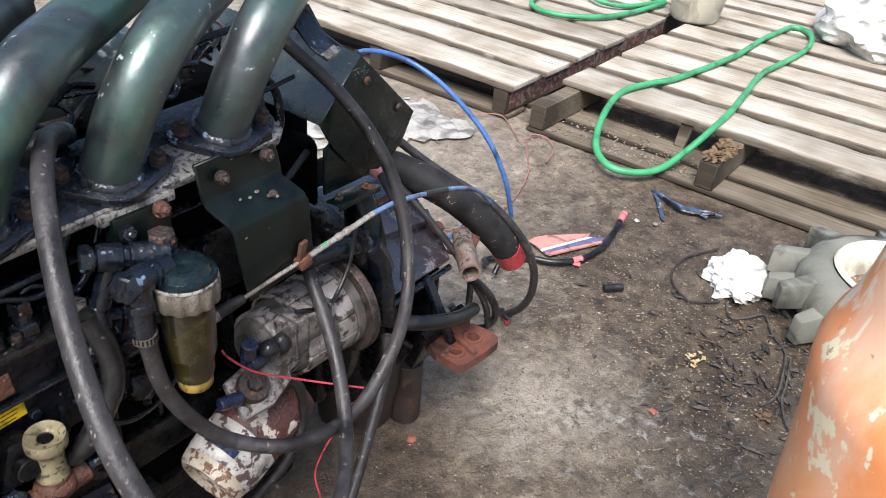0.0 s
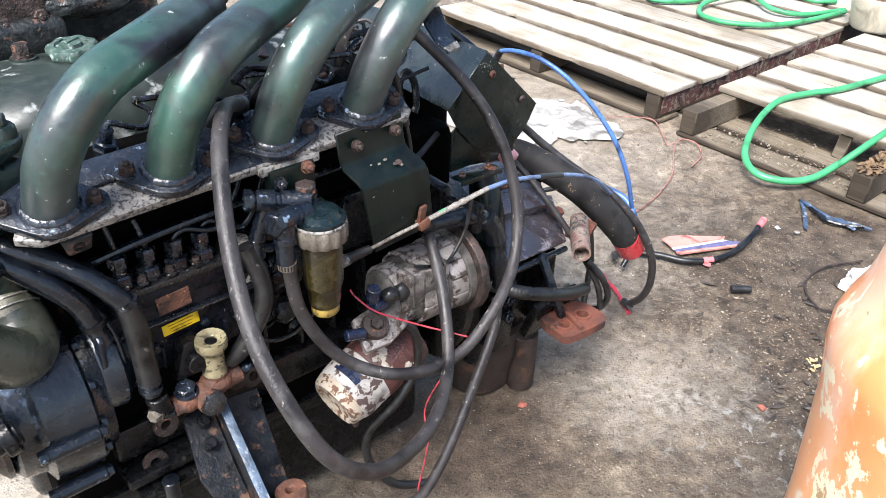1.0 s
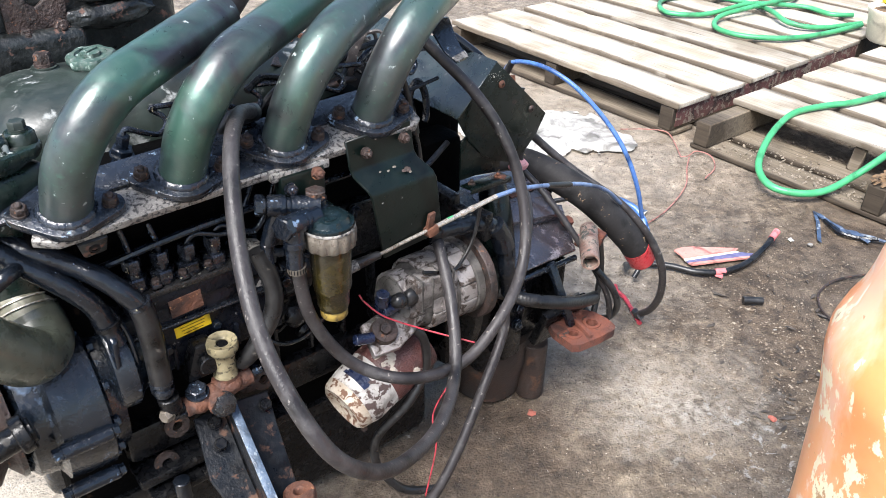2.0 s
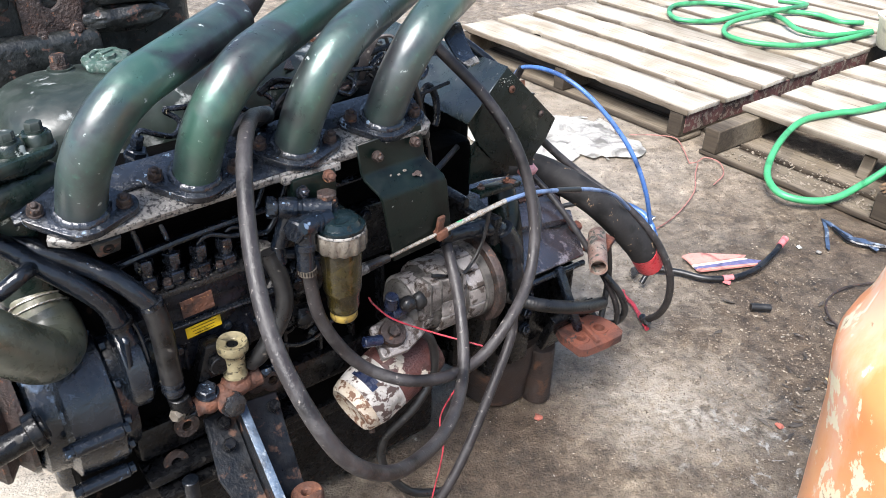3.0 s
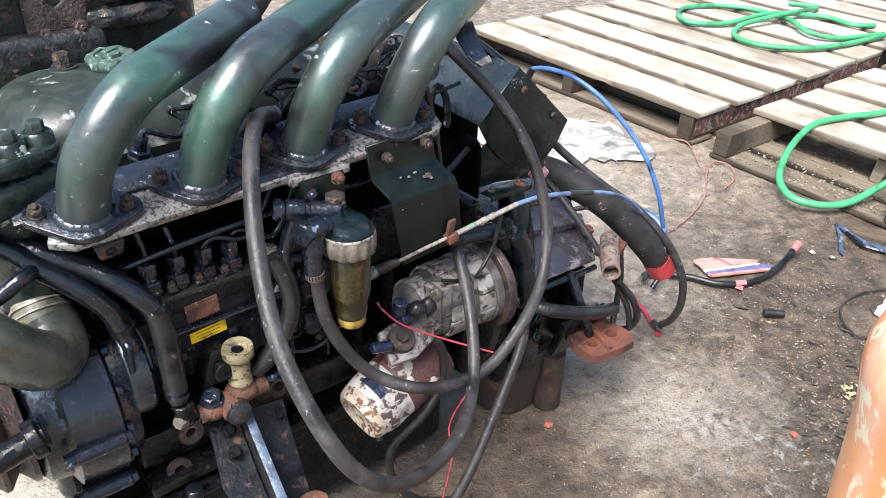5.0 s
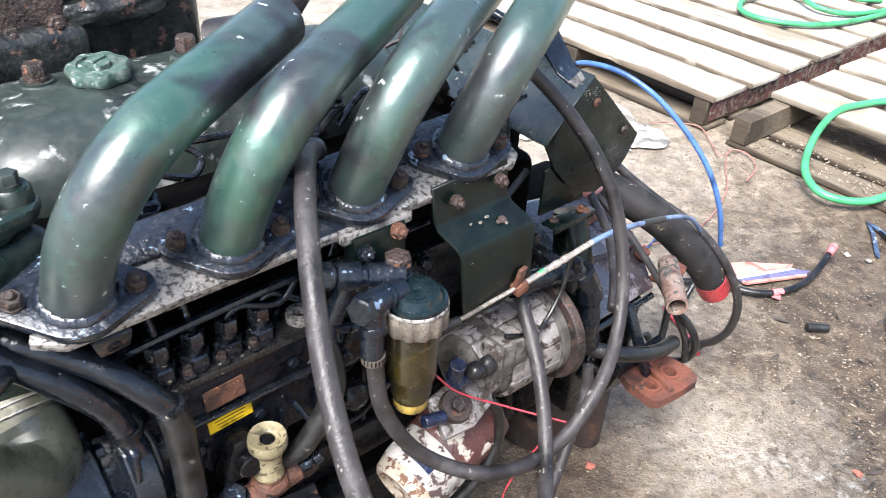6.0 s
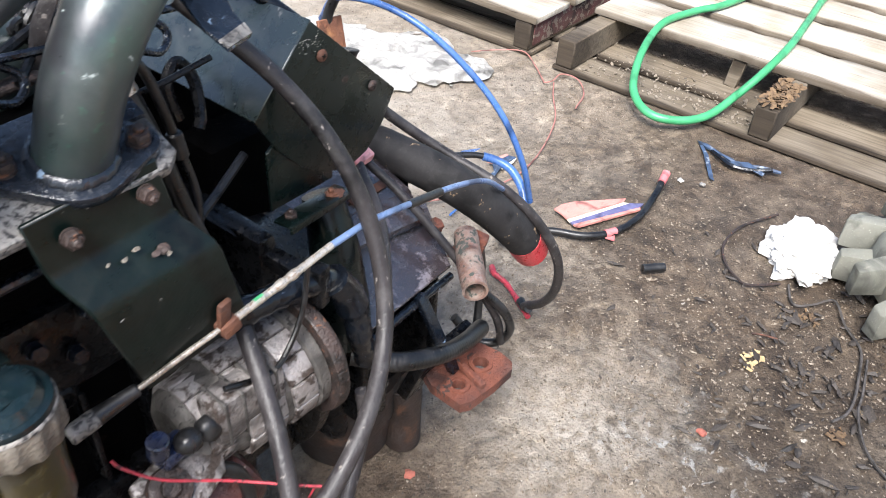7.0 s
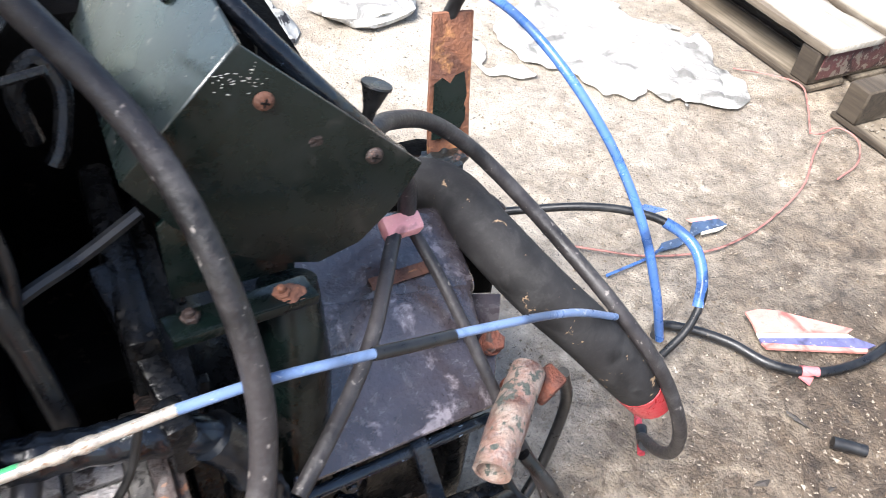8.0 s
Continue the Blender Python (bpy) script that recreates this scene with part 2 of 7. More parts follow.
PUMP_TOP = material("oily_pump_deck", (0.02, 0.02, 0.02), (0.007, 0.007, 0.008), (0.27, 0.25, 0.22), 0.22, 40, 300, 0.3, 0.1, 0.35, 30, edge=0.08, dust=0.05)
STEEL = material("oily_steel", (0.06, 0.072, 0.095), (0.022, 0.026, 0.034), (0.34, 0.3, 0.2), 0.2, 60, 300, 0.26, 0.8, 0.25, 40, coat=0.3, dust=0.05)
# same paint as the guard's front, with the mirrored sky's brightness put into it
GUARD_LIT = material("skylit_green_sheet", (0.018, 0.028, 0.024), (0.013, 0.02, 0.017), (0.2, 0.19, 0.17), 0.15, 6, 260, 0.3, 0.0, 0.03, 26, spec=0.7, coat=0.75, rough_var=0.2, dust=0.12)
# blacker than the casting itself: the recesses' deep shade is put into this base
PIT = material("pit_shade_black", (0.0016, 0.0016, 0.0018), (0.001, 0.001, 0.0011), (0.012, 0.008, 0.006), 0.22, 26, 240, 0.75, 0.0, 0.3, 14, spec=0.03, dust=0.004)
BIG_HOSE = material("dull_thick_hose", (0.022, 0.0205, 0.021), (0.014, 0.013, 0.0135), (0.26, 0.18, 0.11), 0.2, 9, 260, 0.75, 0.0, 0.06, 18, dust=0.1, spec=0.35)
STARTER_DARK = material("starter_joints", (0.14, 0.13, 0.12), (0.06, 0.055, 0.05), (0.02, 0.018, 0.017), 0.3, 40, 260, 0.6, 0.2, 0.4, 30)
CAP_GREEN = material("green_cap_plastic", (0.05, 0.095, 0.078), (0.03, 0.055, 0.046), (0.26, 0.33, 0.3), 0.34, 30, 200, 0.45, 0.0, 0.2, 24, dust=0.5, edge=0.08)
PUMP_PAINT = material("pump_black_paint", (0.0045, 0.006, 0.0105), (0.0028, 0.0036, 0.006), (0.19, 0.18, 0.17), 0.21, 30, 200, 0.32, 0.0, 0.2, 16, edge=0.03, spec=0.2, coat=0.0, dust=0.02)
NAVY = material("navy_plastic", (0.012, 0.02, 0.055), (0.008, 0.013, 0.035), (0.12, 0.13, 0.16), 0.15, 30, 260, 0.3, 0.0, 0.08, 20, coat=0.4)
PALE_BLUE = material("scuffed_pale_blue_sheath", (0.17, 0.25, 0.42), (0.11, 0.18, 0.34), (0.45, 0.48, 0.52), 0.24, 14, 300, 0.35, 0.0, 0.06, 30)
BRACKET = material("black_green_bracket", (0.0034, 0.0088, 0.0072), (0.0022, 0.005, 0.0044), (0.3, 0.31, 0.3), 0.12, 16, 260, 0.36, 0.0, 0.08, 26, rough_var=0.2, spec=0.3, coat=0.08, coat_rough=0.2, dust=0.012)
DIRT = material("dusty_litter", (0.3, 0.255, 0.2), (0.17, 0.14, 0.105), None, 0, 90, 300, 0.95, 0, 0.3)
BRIGHT_RUST = material("flaky_orange_rust", (0.24, 0.095, 0.045), (0.11, 0.045, 0.03), (0.42, 0.2, 0.08), 0.3, 22, 200, 0.85, 0.0, 0.6, 12, edge=0.15)
PINK_WIRE = material("faded_red_wire", (0.38, 0.17, 0.14), (0.28, 0.12, 0.1), None, 0, 40, 260, 0.6, 0, 0.1)
PRINT = material("printed_paper", (0.7, 0.7, 0.68), (0.6, 0.6, 0.58), (0.06, 0.06, 0.07), 0.42, 20, 200, 0.7, 0, 0.2, 8)
DULL_STRING = material("grimy_string", (0.085, 0.075, 0.068), (0.05, 0.044, 0.04), None, 0, 60, 300, 0.85, 0, 0.4)
CLOD = material("damp_mud_flake", (0.062, 0.05, 0.04), (0.034, 0.027, 0.022), (0.16, 0.12, 0.07), 0.24, 25, 260, 0.6, 0, 0.4, 30)
STRAW_PALE = material("pale_husk", (0.55, 0.42, 0.22), (0.4, 0.28, 0.14), None, 0, 40, 260, 0.85, 0, 0.3)
RED_CHIP = material("brick_chip", (0.45, 0.14, 0.1), (0.3, 0.1, 0.07), None, 0, 60, 300, 0.85, 0, 0.3)


def drum_material():
    """Sun-faded orange plastic: pale bleaching, long scrapes, scuffed patches with brown dirt in them."""
    m = bpy.data.materials.new("faded_orange_plastic")
    m.use_nodes = True
    n, l = m.node_tree.nodes, m.node_tree.links
    b = n["Principled BSDF"]
    tc = n.new("ShaderNodeTexCoord")

    def tex(scale, det, stretch=(1, 1, 1), turn=0.0, off=0.0):
        mp, t = n.new("ShaderNodeMapping"), n.new("ShaderNodeTexNoise")
        mp.inputs["Scale"].default_value, mp.inputs["Rotation"].default_value = stretch, (turn, turn * 0.6, 0)
        mp.inputs["Location"].default_value = (off, off, off)
        t.inputs["Scale"].default_value, t.inputs["Detail"].default_value = scale, det
        t.inputs["Roughness"].default_value = 0.62
        l.new(tc.outputs["Object"], mp.inputs[0])
        l.new(mp.outputs[0], t.inputs["Vector"])
        return t.outputs[0]

    def rng(src, lo, hi, a=0.0, z=1.0):
        r = n.new("ShaderNodeMapRange")
        for key, v in zip(("From Min", "From Max", "To Min", "To Max"), (lo, hi, a, z)):
            r.inputs[key].default_value = v
        l.new(src, r.inputs["Value"])
        return r.outputs[0]

    def over(c, f, colour):
        x = n.new("ShaderNodeMix")
        x.data_type = "RGBA"
        l.new(f, x.inputs[0])
        if isinstance(c, tuple):
            x.inputs[6].default_value = (*c, 1)
        else:
            l.new(c, x.inputs[6])
        x.inputs[7].default_value = (*colour, 1)
        return x.outputs[2]

    c = over((0.84, 0.31, 0.12), rng(tex(4.5, 4), 0.4, 0.62), (0.88, 0.44, 0.22))
    c = over(c, rng(tex(5, 9, (1, 1, 0.35), 0.2, 3.0), 0.58, 0.66), (0.84, 0.5, 0.34))
    scrape = tex(7, 10, (1, 1, 0.6), 0.4, 7.0)
    c = over(c, rng(scrape, 0.61, 0.64), (0.86, 0.68, 0.52))
    c = over(c, rng(scrape, 0.67, 0.7), (0.5, 0.33, 0.2))
    c = over(c, rng(tex(30, 3, (1, 1, 0.06), 0.35, 1.0), 0.71, 0.74), (0.88, 0.7, 0.58))
    c = over(c, rng(tex(60, 8, (1, 1, 1), 0.0, 5.0), 0.66, 0.72), (0.42, 0.24, 0.13))
    for cx, cy, cz, r0, seed in ((0.528, -0.651, 0.69, 0.03, 2.0), (0.475, -0.71, 0.655, 0.03, 4.0), (0.48, -0.705, 0.58, 0.04, 6.0)):
        mp, ln = n.new("ShaderNodeMapping"), n.new("ShaderNodeVectorMath")
        mp.inputs["Location"].default_value = (-cx, -cy, -cz * 0.7)
        mp.inputs["Scale"].default_value = (1, 1, 0.7)
        ln.operation = "LENGTH"
        l.new(tc.outputs["Object"], mp.inputs[0])
        l.new(mp.outputs[0], ln.inputs[0])
        worn = n.new("ShaderNodeMath")
        worn.operation, worn.inputs[1].default_value = "MULTIPLY_ADD", -0.35
        l.new(tex(38, 10, (1, 1, 0.6), 0.3, seed), worn.inputs[0])
        l.new(ln.outputs["Value"], worn.inputs[2])
        c = over(c, rng(worn.outputs[0], r0 - 0.2, r0 - 0.19, 1.0, 0.0), (0.88, 0.76, 0.54))
        c = over(c, rng(worn.outputs[0], r0 - 0.235, r0 - 0.225, 1.0, 0.0), (0.45, 0.29, 0.15))
    l.new(c, b.inputs["Base Color"])
    l.new(rng(scrape, 0.4, 0.62, 0.3, 0.6), b.inputs["Roughness"])
    b.inputs["Subsurface Weight"].default_value = 0.2
    b.inputs["Subsurface Radius"].default_value = (0.02, 0.008, 0.004)
    b.inputs["Coat Weight"].default_value, b.inputs["Coat Roughness"].default_value = 0.25, 0.25
    bp = n.new("ShaderNodeBump")
    bp.inputs["Strength"].default_value, bp.inputs["Distance"].default_value = 0.25, 0.004
    l.new(scrape, bp.inputs["Height"])
    l.new(bp.outputs[0], b.inputs["Normal"])
    return m


CAN = drum_material()


def grit_material():
    """Stones and chips of mixed colour, one tone an island."""
    m = bpy.data.materials.new("mixed_grit")
    m.use_nodes = True
    n, l = m.node_tree.nodes, m.node_tree.links
    g, r = n.new("ShaderNodeNewGeometry"), n.new("ShaderNodeValToRGB")
    e = r.color_ramp.elements
    e[0].color, e[1].color = (0.06, 0.048, 0.037, 1), (0.32, 0.28, 0.22, 1)
    for p, c in ((0.35, (0.12, 0.09, 0.06, 1)), (0.6, (0.19, 0.155, 0.12, 1)), (0.85, (0.25, 0.21, 0.165, 1))):
        x = e.new(p)
        x.color = c
    l.new(g.outputs["Random Per Island"], r.inputs[0])
    l.new(r.outputs[0], n["Principled BSDF"].inputs["Base Color"])
    n["Principled BSDF"].inputs["Roughness"].default_value = 0.85
    return m


GRIT = grit_material()


def wood_material(name, base, dark, seed):
    """Weathered softwood: long grain along local y, grey drift from board to board."""
    m = bpy.data.materials.new(name)
    m.use_nodes = True
    n, l = m.node_tree.nodes, m.node_tree.links
    b = n["Principled BSDF"]
    tc, mp, oi = n.new("ShaderNodeTexCoord"), n.new("ShaderNodeMapping"), n.new("ShaderNodeObjectInfo")
    l.new(tc.outputs["Object"], mp.inputs[0])
    mp.inputs["Scale"].default_value = (34, 1.6, 34)
    cx = n.new("ShaderNodeCombineXYZ")
    ml = n.new("ShaderNodeMath")
    ml.operation, ml.inputs[1].default_value = "MULTIPLY", 37.0 + seed
    l.new(oi.outputs["Random"], ml.inputs[0])
    for i in range(3):
        l.new(ml.outputs[0], cx.inputs[i])
    l.new(cx.outputs[0], mp.inputs["Location"])
    g, s = n.new("ShaderNodeTexNoise"), n.new("ShaderNodeTexNoise")
    g.inputs["Scale"].default_value, g.inputs["Detail"].default_value, g.inputs["Distortion"].default_value = 2.2, 8.0, 0.8
    s.inputs["Scale"].default_value, s.inputs["Detail"].default_value = 5.0, 10.0
    l.new(mp.outputs[0], g.inputs["Vector"])
    l.new(tc.outputs["Object"], s.inputs["Vector"])
    cr = n.new("ShaderNodeValToRGB")
    cr.color_ramp.elements[0].position, cr.color_ramp.elements[1].position = 0.3, 0.68
    cr.color_ramp.elements[0].color, cr.color_ramp.elements[1].color = (*dark, 1), (*base, 1)
    l.new(g.outputs[0], cr.inputs[0])
    mx = n.new("ShaderNodeMix")
    mx.data_type, mx.blend_type = "RGBA", "MULTIPLY"
    mr = n.new("ShaderNodeMapRange")
    mr.inputs["From Min"].default_value, mr.inputs["From Max"].default_value = 0.35, 0.7
    mr.inputs["To Min"].default_value, mr.inputs["To Max"].default_value = 0.85, 0.0
    l.new(s.outputs[0], mr.inputs["Value"])
    l.new(mr.outputs[0], mx.inputs[0])
    l.new(cr.outputs[0], mx.inputs[6])
    mx.inputs[7].default_value = (0.46, 0.41, 0.34, 1)
    gx, edge, worn = n.new("ShaderNodeSeparateXYZ"), n.new("ShaderNodeMath"), n.new("ShaderNodeMath")
    l.new(tc.outputs["Generated"], gx.inputs[0])
    edge.operation, edge.inputs[1].default_value = "PINGPONG", 0.5
    l.new(gx.outputs[0], edge.inputs[0])
    worn.operation, worn.inputs[1].default_value = "MULTIPLY_ADD", -0.42
    l.new(s.outputs[0], worn.inputs[0])
    l.new(edge.outputs[0], worn.inputs[2])
    er = n.new("ShaderNodeMapRange")
    for k, v in zip(("From Min", "From Max", "To Min", "To Max"), (-0.19, -0.08, 0.88, 0.0)):
        er.inputs[k].default_value = v
    l.new(worn.outputs[0], er.inputs["Value"])
    grime = n.new("ShaderNodeMix")
    grime.data_type, grime.blend_type = "RGBA", "MULTIPLY"
    l.new(er.outputs[0], grime.inputs[0])
    l.new(mx.outputs[2], grime.inputs[6])
    grime.inputs[7].default_value = (0.17, 0.135, 0.1, 1)
    crack = n.new("ShaderNodeTexNoise")
    crack.inputs["Scale"].default_value, crack.inputs["Detail"].default_value = 3.4, 3.0
    l.new(mp.outputs[0], crack.inputs["Vector"])
    ck = n.new("ShaderNodeMapRange")
    for k, v in zip(("From Min", "From Max", "To Min", "To Max"), (0.66, 0.72, 0.0, 0.7)):
        ck.inputs[k].default_value = v
    l.new(crack.outputs[0], ck.inputs["Value"])
    split = n.new("ShaderNodeMix")
    split.data_type, split.blend_type = "RGBA", "MULTIPLY"
    l.new(ck.outputs[0], split.inputs[0])
    l.new(grime.outputs[2], split.inputs[6])
    split.inputs[7].default_value = (0.2, 0.16, 0.12, 1)
    hs = n.new("ShaderNodeHueSaturation")
    vr = n.new("ShaderNodeMapRange")
    vr.inputs["To Min"].default_value, vr.inputs["To Max"].default_value = 0.82, 1.15
    l.new(oi.outputs["Random"], vr.inputs["Value"])
    l.new(vr.outputs[0], hs.inputs["Value"])
    l.new(split.outputs[2], hs.inputs["Color"])
    l.new(hs.outputs[0], b.inputs["Base Color"])
    b.inputs["Roughness"].default_value = 0.85
    bp = n.new("ShaderNodeBump")
    bp.inputs["Strength"].default_value, bp.inputs["Distance"].default_value = 0.5, 0.004
    l.new(g.outputs[0], bp.inputs["Height"])
    l.new(bp.outputs[0], b.inputs["Normal"])
    return m


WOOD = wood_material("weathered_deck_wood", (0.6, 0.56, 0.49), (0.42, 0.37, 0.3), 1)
# like the deck wood, but darkened in colour for the shade below the boards
WOOD_DARK = wood_material("shaded_underdeck_wood", (0.23, 0.195, 0.148), (0.12, 0.098, 0.072), 2)


def ground_material():
    """Dirty concrete: pale worn patches, oily dark stains, painted shade by the engine, mud film, grit."""
    m = bpy.data.materials.new("dirty_concrete")
    m.use_nodes = True
    n, l = m.node_tree.nodes, m.node_tree.links
    b = n["Principled BSDF"]
    tc = n.new("ShaderNodeTexCoord")

    def tex(sc, det=8.0, dist=0.0, off=0.0):
        t, mp = n.new("ShaderNodeTexNoise"), n.new("ShaderNodeMapping")
        mp.inputs["Location"].default_value = (off, off * 0.6, 0)
        l.new(tc.outputs["Object"], mp.inputs[0])
        t.inputs["Scale"].default_value, t.inputs["Detail"].default_value, t.inputs["Distortion"].default_value = sc, det, dist
        t.inputs["Roughness"].default_value = 0.62
        l.new(mp.outputs[0], t.inputs["Vector"])
        return t.outputs[0]

    def rng(src, a, c, lo=0.0, hi=1.0):
        r = n.new("ShaderNodeMapRange")
        for k, v in zip(("From Min", "From Max", "To Min", "To Max"), (a, c, lo, hi)):
            r.inputs[k].default_value = v
        l.new(src, r.inputs["Value"])
        return r.outputs[0]

    def mix(f, a, c):
        x = n.new("ShaderNodeMix")
        x.data_type = "RGBA"
        l.new(f, x.inputs[0])
        for s, v in ((6, a), (7, c)):
            if isinstance(v, tuple):
                x.inputs[s].default_value = (*v, 1)
            else:
                l.new(v, x.inputs[s])
        return x.outputs[2]

    def blob(cx, cy, r0, r1, wob):
        """A stain, pale patch or painted shade round (cx, cy): 1 inside r0, 0 outside r1, with a wandering edge."""
        g, mp = n.new("ShaderNodeVectorMath"), n.new("ShaderNodeMapping")
        mp.inputs["Location"].default_value = (-cx, -cy, 0)
        l.new(tc.outputs["Object"], mp.inputs[0])
        g.operation = "LENGTH"
        l.new(mp.outputs[0], g.inputs[0])
        a = n.new("ShaderNodeMath")
        a.operation, a.inputs[1].default_value = "MULTIPLY_ADD", wob
        l.new(mid, a.inputs[0])
        l.new(g.outputs["Value"], a.inputs[2])
        return rng(a.outputs[0], r0 + wob * 0.5, r1 + wob * 0.5, 1.0, 0.0)

    def both(p, q):
        x = n.new("ShaderNodeMath")
        x.operation = "MULTIPLY"
        l.new(p, x.inputs[0])
        l.new(q, x.inputs[1])
        return x.outputs[0]

    big, mid, fine, grit = tex(1.6, 6, 0.4, 3.1), tex(6.5, 9, 0.6, 1.2), tex(42, 10), tex(260, 4)
    def cells(sc, feature="F1"):
        v = n.new("ShaderNodeTexVoronoi")
        v.feature = feature
        v.inputs["Scale"].default_value = sc
        l.new(tc.outputs["Object"], v.inputs["Vector"])
        return v

    coarse, pebble, sand = cells(75), cells(190), cells(330)

    def grey(v):
        s = n.new("ShaderNodeSeparateColor")
        l.new(v.outputs["Color"], s.inputs[0])
        return s.outputs[0]

    def blend(a_, b_, w):
        x = n.new("ShaderNodeMix")
        x.inputs[0].default_value = w
        l.new(a_, x.inputs[2])
        l.new(b_, x.inputs[3])
        return x.outputs[0]

    tone = blend(blend(grey(pebble), grey(sand), 0.5), grey(coarse), 0.22)
    tone = blend(tone, rng(tex(20, 12, 0.5, 0.5), 0.3, 0.7), 0.68)
    cr = n.new("ShaderNodeValToRGB")
    e = cr.color_ramp.elements
    e[0].position, e[0].color = 0.14, (0.075, 0.063, 0.051, 1)
    e[1].position, e[1].color = 0.88, (0.4, 0.35, 0.28, 1)
    for p, col in ((0.34, (0.145, 0.121, 0.095, 1)), (0.5, (0.195, 0.165, 0.131, 1)), (0.66, (0.255, 0.219, 0.174, 1))):
        x = e.new(p)
        x.color = col
    l.new(tone, cr.inputs[0])
    c = cr.outputs[0]

    def tint(f, colour):
        nonlocal c
        x = n.new("ShaderNodeMix")
        x.data_type, x.blend_type = "RGBA", "MULTIPLY"
        l.new(f, x.inputs[0])
        l.new(c, x.inputs[6])
        x.inputs[7].default_value = (*colour, 1)
        c = x.outputs[2]

    tint(rng(big, 0.4, 0.62), (1.03, 0.98, 0.92))
    tint(blob(1.85, -0.35, 0.4, 0.85, 0.7), (0.45, 0.4, 0.355))
    # oily ground in front, its shade also painted in to dim the engine's reflections
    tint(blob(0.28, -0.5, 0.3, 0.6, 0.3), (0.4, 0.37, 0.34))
    tint(blob(1.0, -0.55, 0.1, 0.5, 0.8), (0.9, 0.88, 0.86))
    tint(blob(1.25, -0.55, 0.12, 0.42, 0.45), (0.62, 0.6, 0.57))
    # this tint and the next paint the shadow at the engine's side
    tint(blob(0.8, -0.3, 0.1, 0.34, 0.4), (0.72, 0.7, 0.67))
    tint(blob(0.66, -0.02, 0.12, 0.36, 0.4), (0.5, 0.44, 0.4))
    tint(rng(tex(3.4, 12, 1.4, 7.7), 0.5, 0.6), (0.84, 0.82, 0.79))
    tint(rng(tex(14, 13, 1.0, 4.4), 0.54, 0.6), (0.82, 0.79, 0.76))
    mud = rng(tex(7.5, 14, 0.9, 8.1), 0.52, 0.545)
    where = n.new("ShaderNodeMath")
    where.operation = "MULTIPLY"
    l.new(mud, where.inputs[0])
    l.new(blob(1.75, -0.25, 0.5, 0.95, 0.8), where.inputs[1])
    tint(where.outputs[0], (0.7, 0.66, 0.62))
    crumbs = rng(tex(55, 14, 0.4, 3.3), 0.58, 0.6)
    tint(crumbs, (0.68, 0.64, 0.6))
    pale = rng(tex(5.0, 9, 1.0, 2.7), 0.4, 0.62, 0.35, 1.0)
    c = mix(both(blob(1.1, 1.75, 0.75, 1.75, 1.3), pale), c, (0.38, 0.335, 0.275))
    c = mix(both(blob(-0.95, 0.25, 0.62, 1.25, 0.9), pale), c, (0.42, 0.385, 0.32))
    near = n.new("ShaderNodeMath")
    near.operation = "MULTIPLY"
    l.new(blob(1.1, -0.16, 0.0, 0.26, 0.55), near.inputs[0])
    l.new(rng(tex(40, 10, 0.4, 2.2), 0.38, 0.56, 0.15, 0.85), near.inputs[1])
    c = mix(near.outputs[0], c, (0.37, 0.33, 0.275))
    c = mix(both(rng(tex(34, 9, 0.5, 2.0), 0.57, 0.63), blob(1.1, -0.36, 0.0, 0.26, 0.4)), c, (0.32, 0.31, 0.285))
    c = mix(rng(tex(26, 9, 0.5, 2.0), 0.69, 0.72), c, (0.46, 0.43, 0.37))
    c = mix(rng(tex(110, 6, 0.2, 6.2), 0.63, 0.66), c, (0.06, 0.05, 0.04))
    c = mix(rng(tex(150, 4, 0.2, 9.2), 0.7, 0.72), c, (0.55, 0.51, 0.44))
    c = mix(rng(tex(240, 3, 0, 5.0), 0.71, 0.76), c, (0.04, 0.033, 0.027))
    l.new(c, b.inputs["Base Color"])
    l.new(rng(mid, 0.3, 0.7, 0.5, 0.9), b.inputs["Roughness"])
    h = n.new("ShaderNodeMath")
    h.operation, h.inputs[1].default_value = "MULTIPLY_ADD", 0.6
    l.new(fine, h.inputs[0])
    h2 = n.new("ShaderNodeMath")
    h2.operation, h2.inputs[1].default_value = "MULTIPLY_ADD", 0.22
    l.new(grit, h2.inputs[0])
    soft = n.new("ShaderNodeMath")
    soft.operation, soft.inputs[1].default_value = "MULTIPLY", 0.3
    l.new(mid, soft.inputs[0])
    l.new(soft.outputs[0], h2.inputs[2])
    l.new(h2.outputs[0], h.inputs[2])
    bp = n.new("ShaderNodeBump")
    bp.inputs["Strength"].default_value, bp.inputs["Distance"].default_value = 0.8, 0.014
    h3 = n.new("ShaderNodeMath")
    h3.operation, h3.inputs[1].default_value = "MULTIPLY_ADD", -0.16
    l.new(pebble.outputs["Distance"], h3.inputs[0])
    l.new(h.outputs[0], h3.inputs[2])
    h4 = n.new("ShaderNodeMath")
    h4.operation, h4.inputs[1].default_value = "MULTIPLY_ADD", 0.22
    l.new(where.outputs[0], h4.inputs[0])
    l.new(h3.outputs[0], h4.inputs[2])
    h5 = n.new("ShaderNodeMath")
    h5.operation, h5.inputs[1].default_value = "MULTIPLY_ADD", 0.15
    l.new(crumbs, h5.inputs[0])
    l.new(h4.outputs[0], h5.inputs[2])
    l.new(h5.outputs[0], bp.inputs["Height"])
    l.new(bp.outputs[0], b.inputs["Normal"])
    return m


GROUND = ground_material()


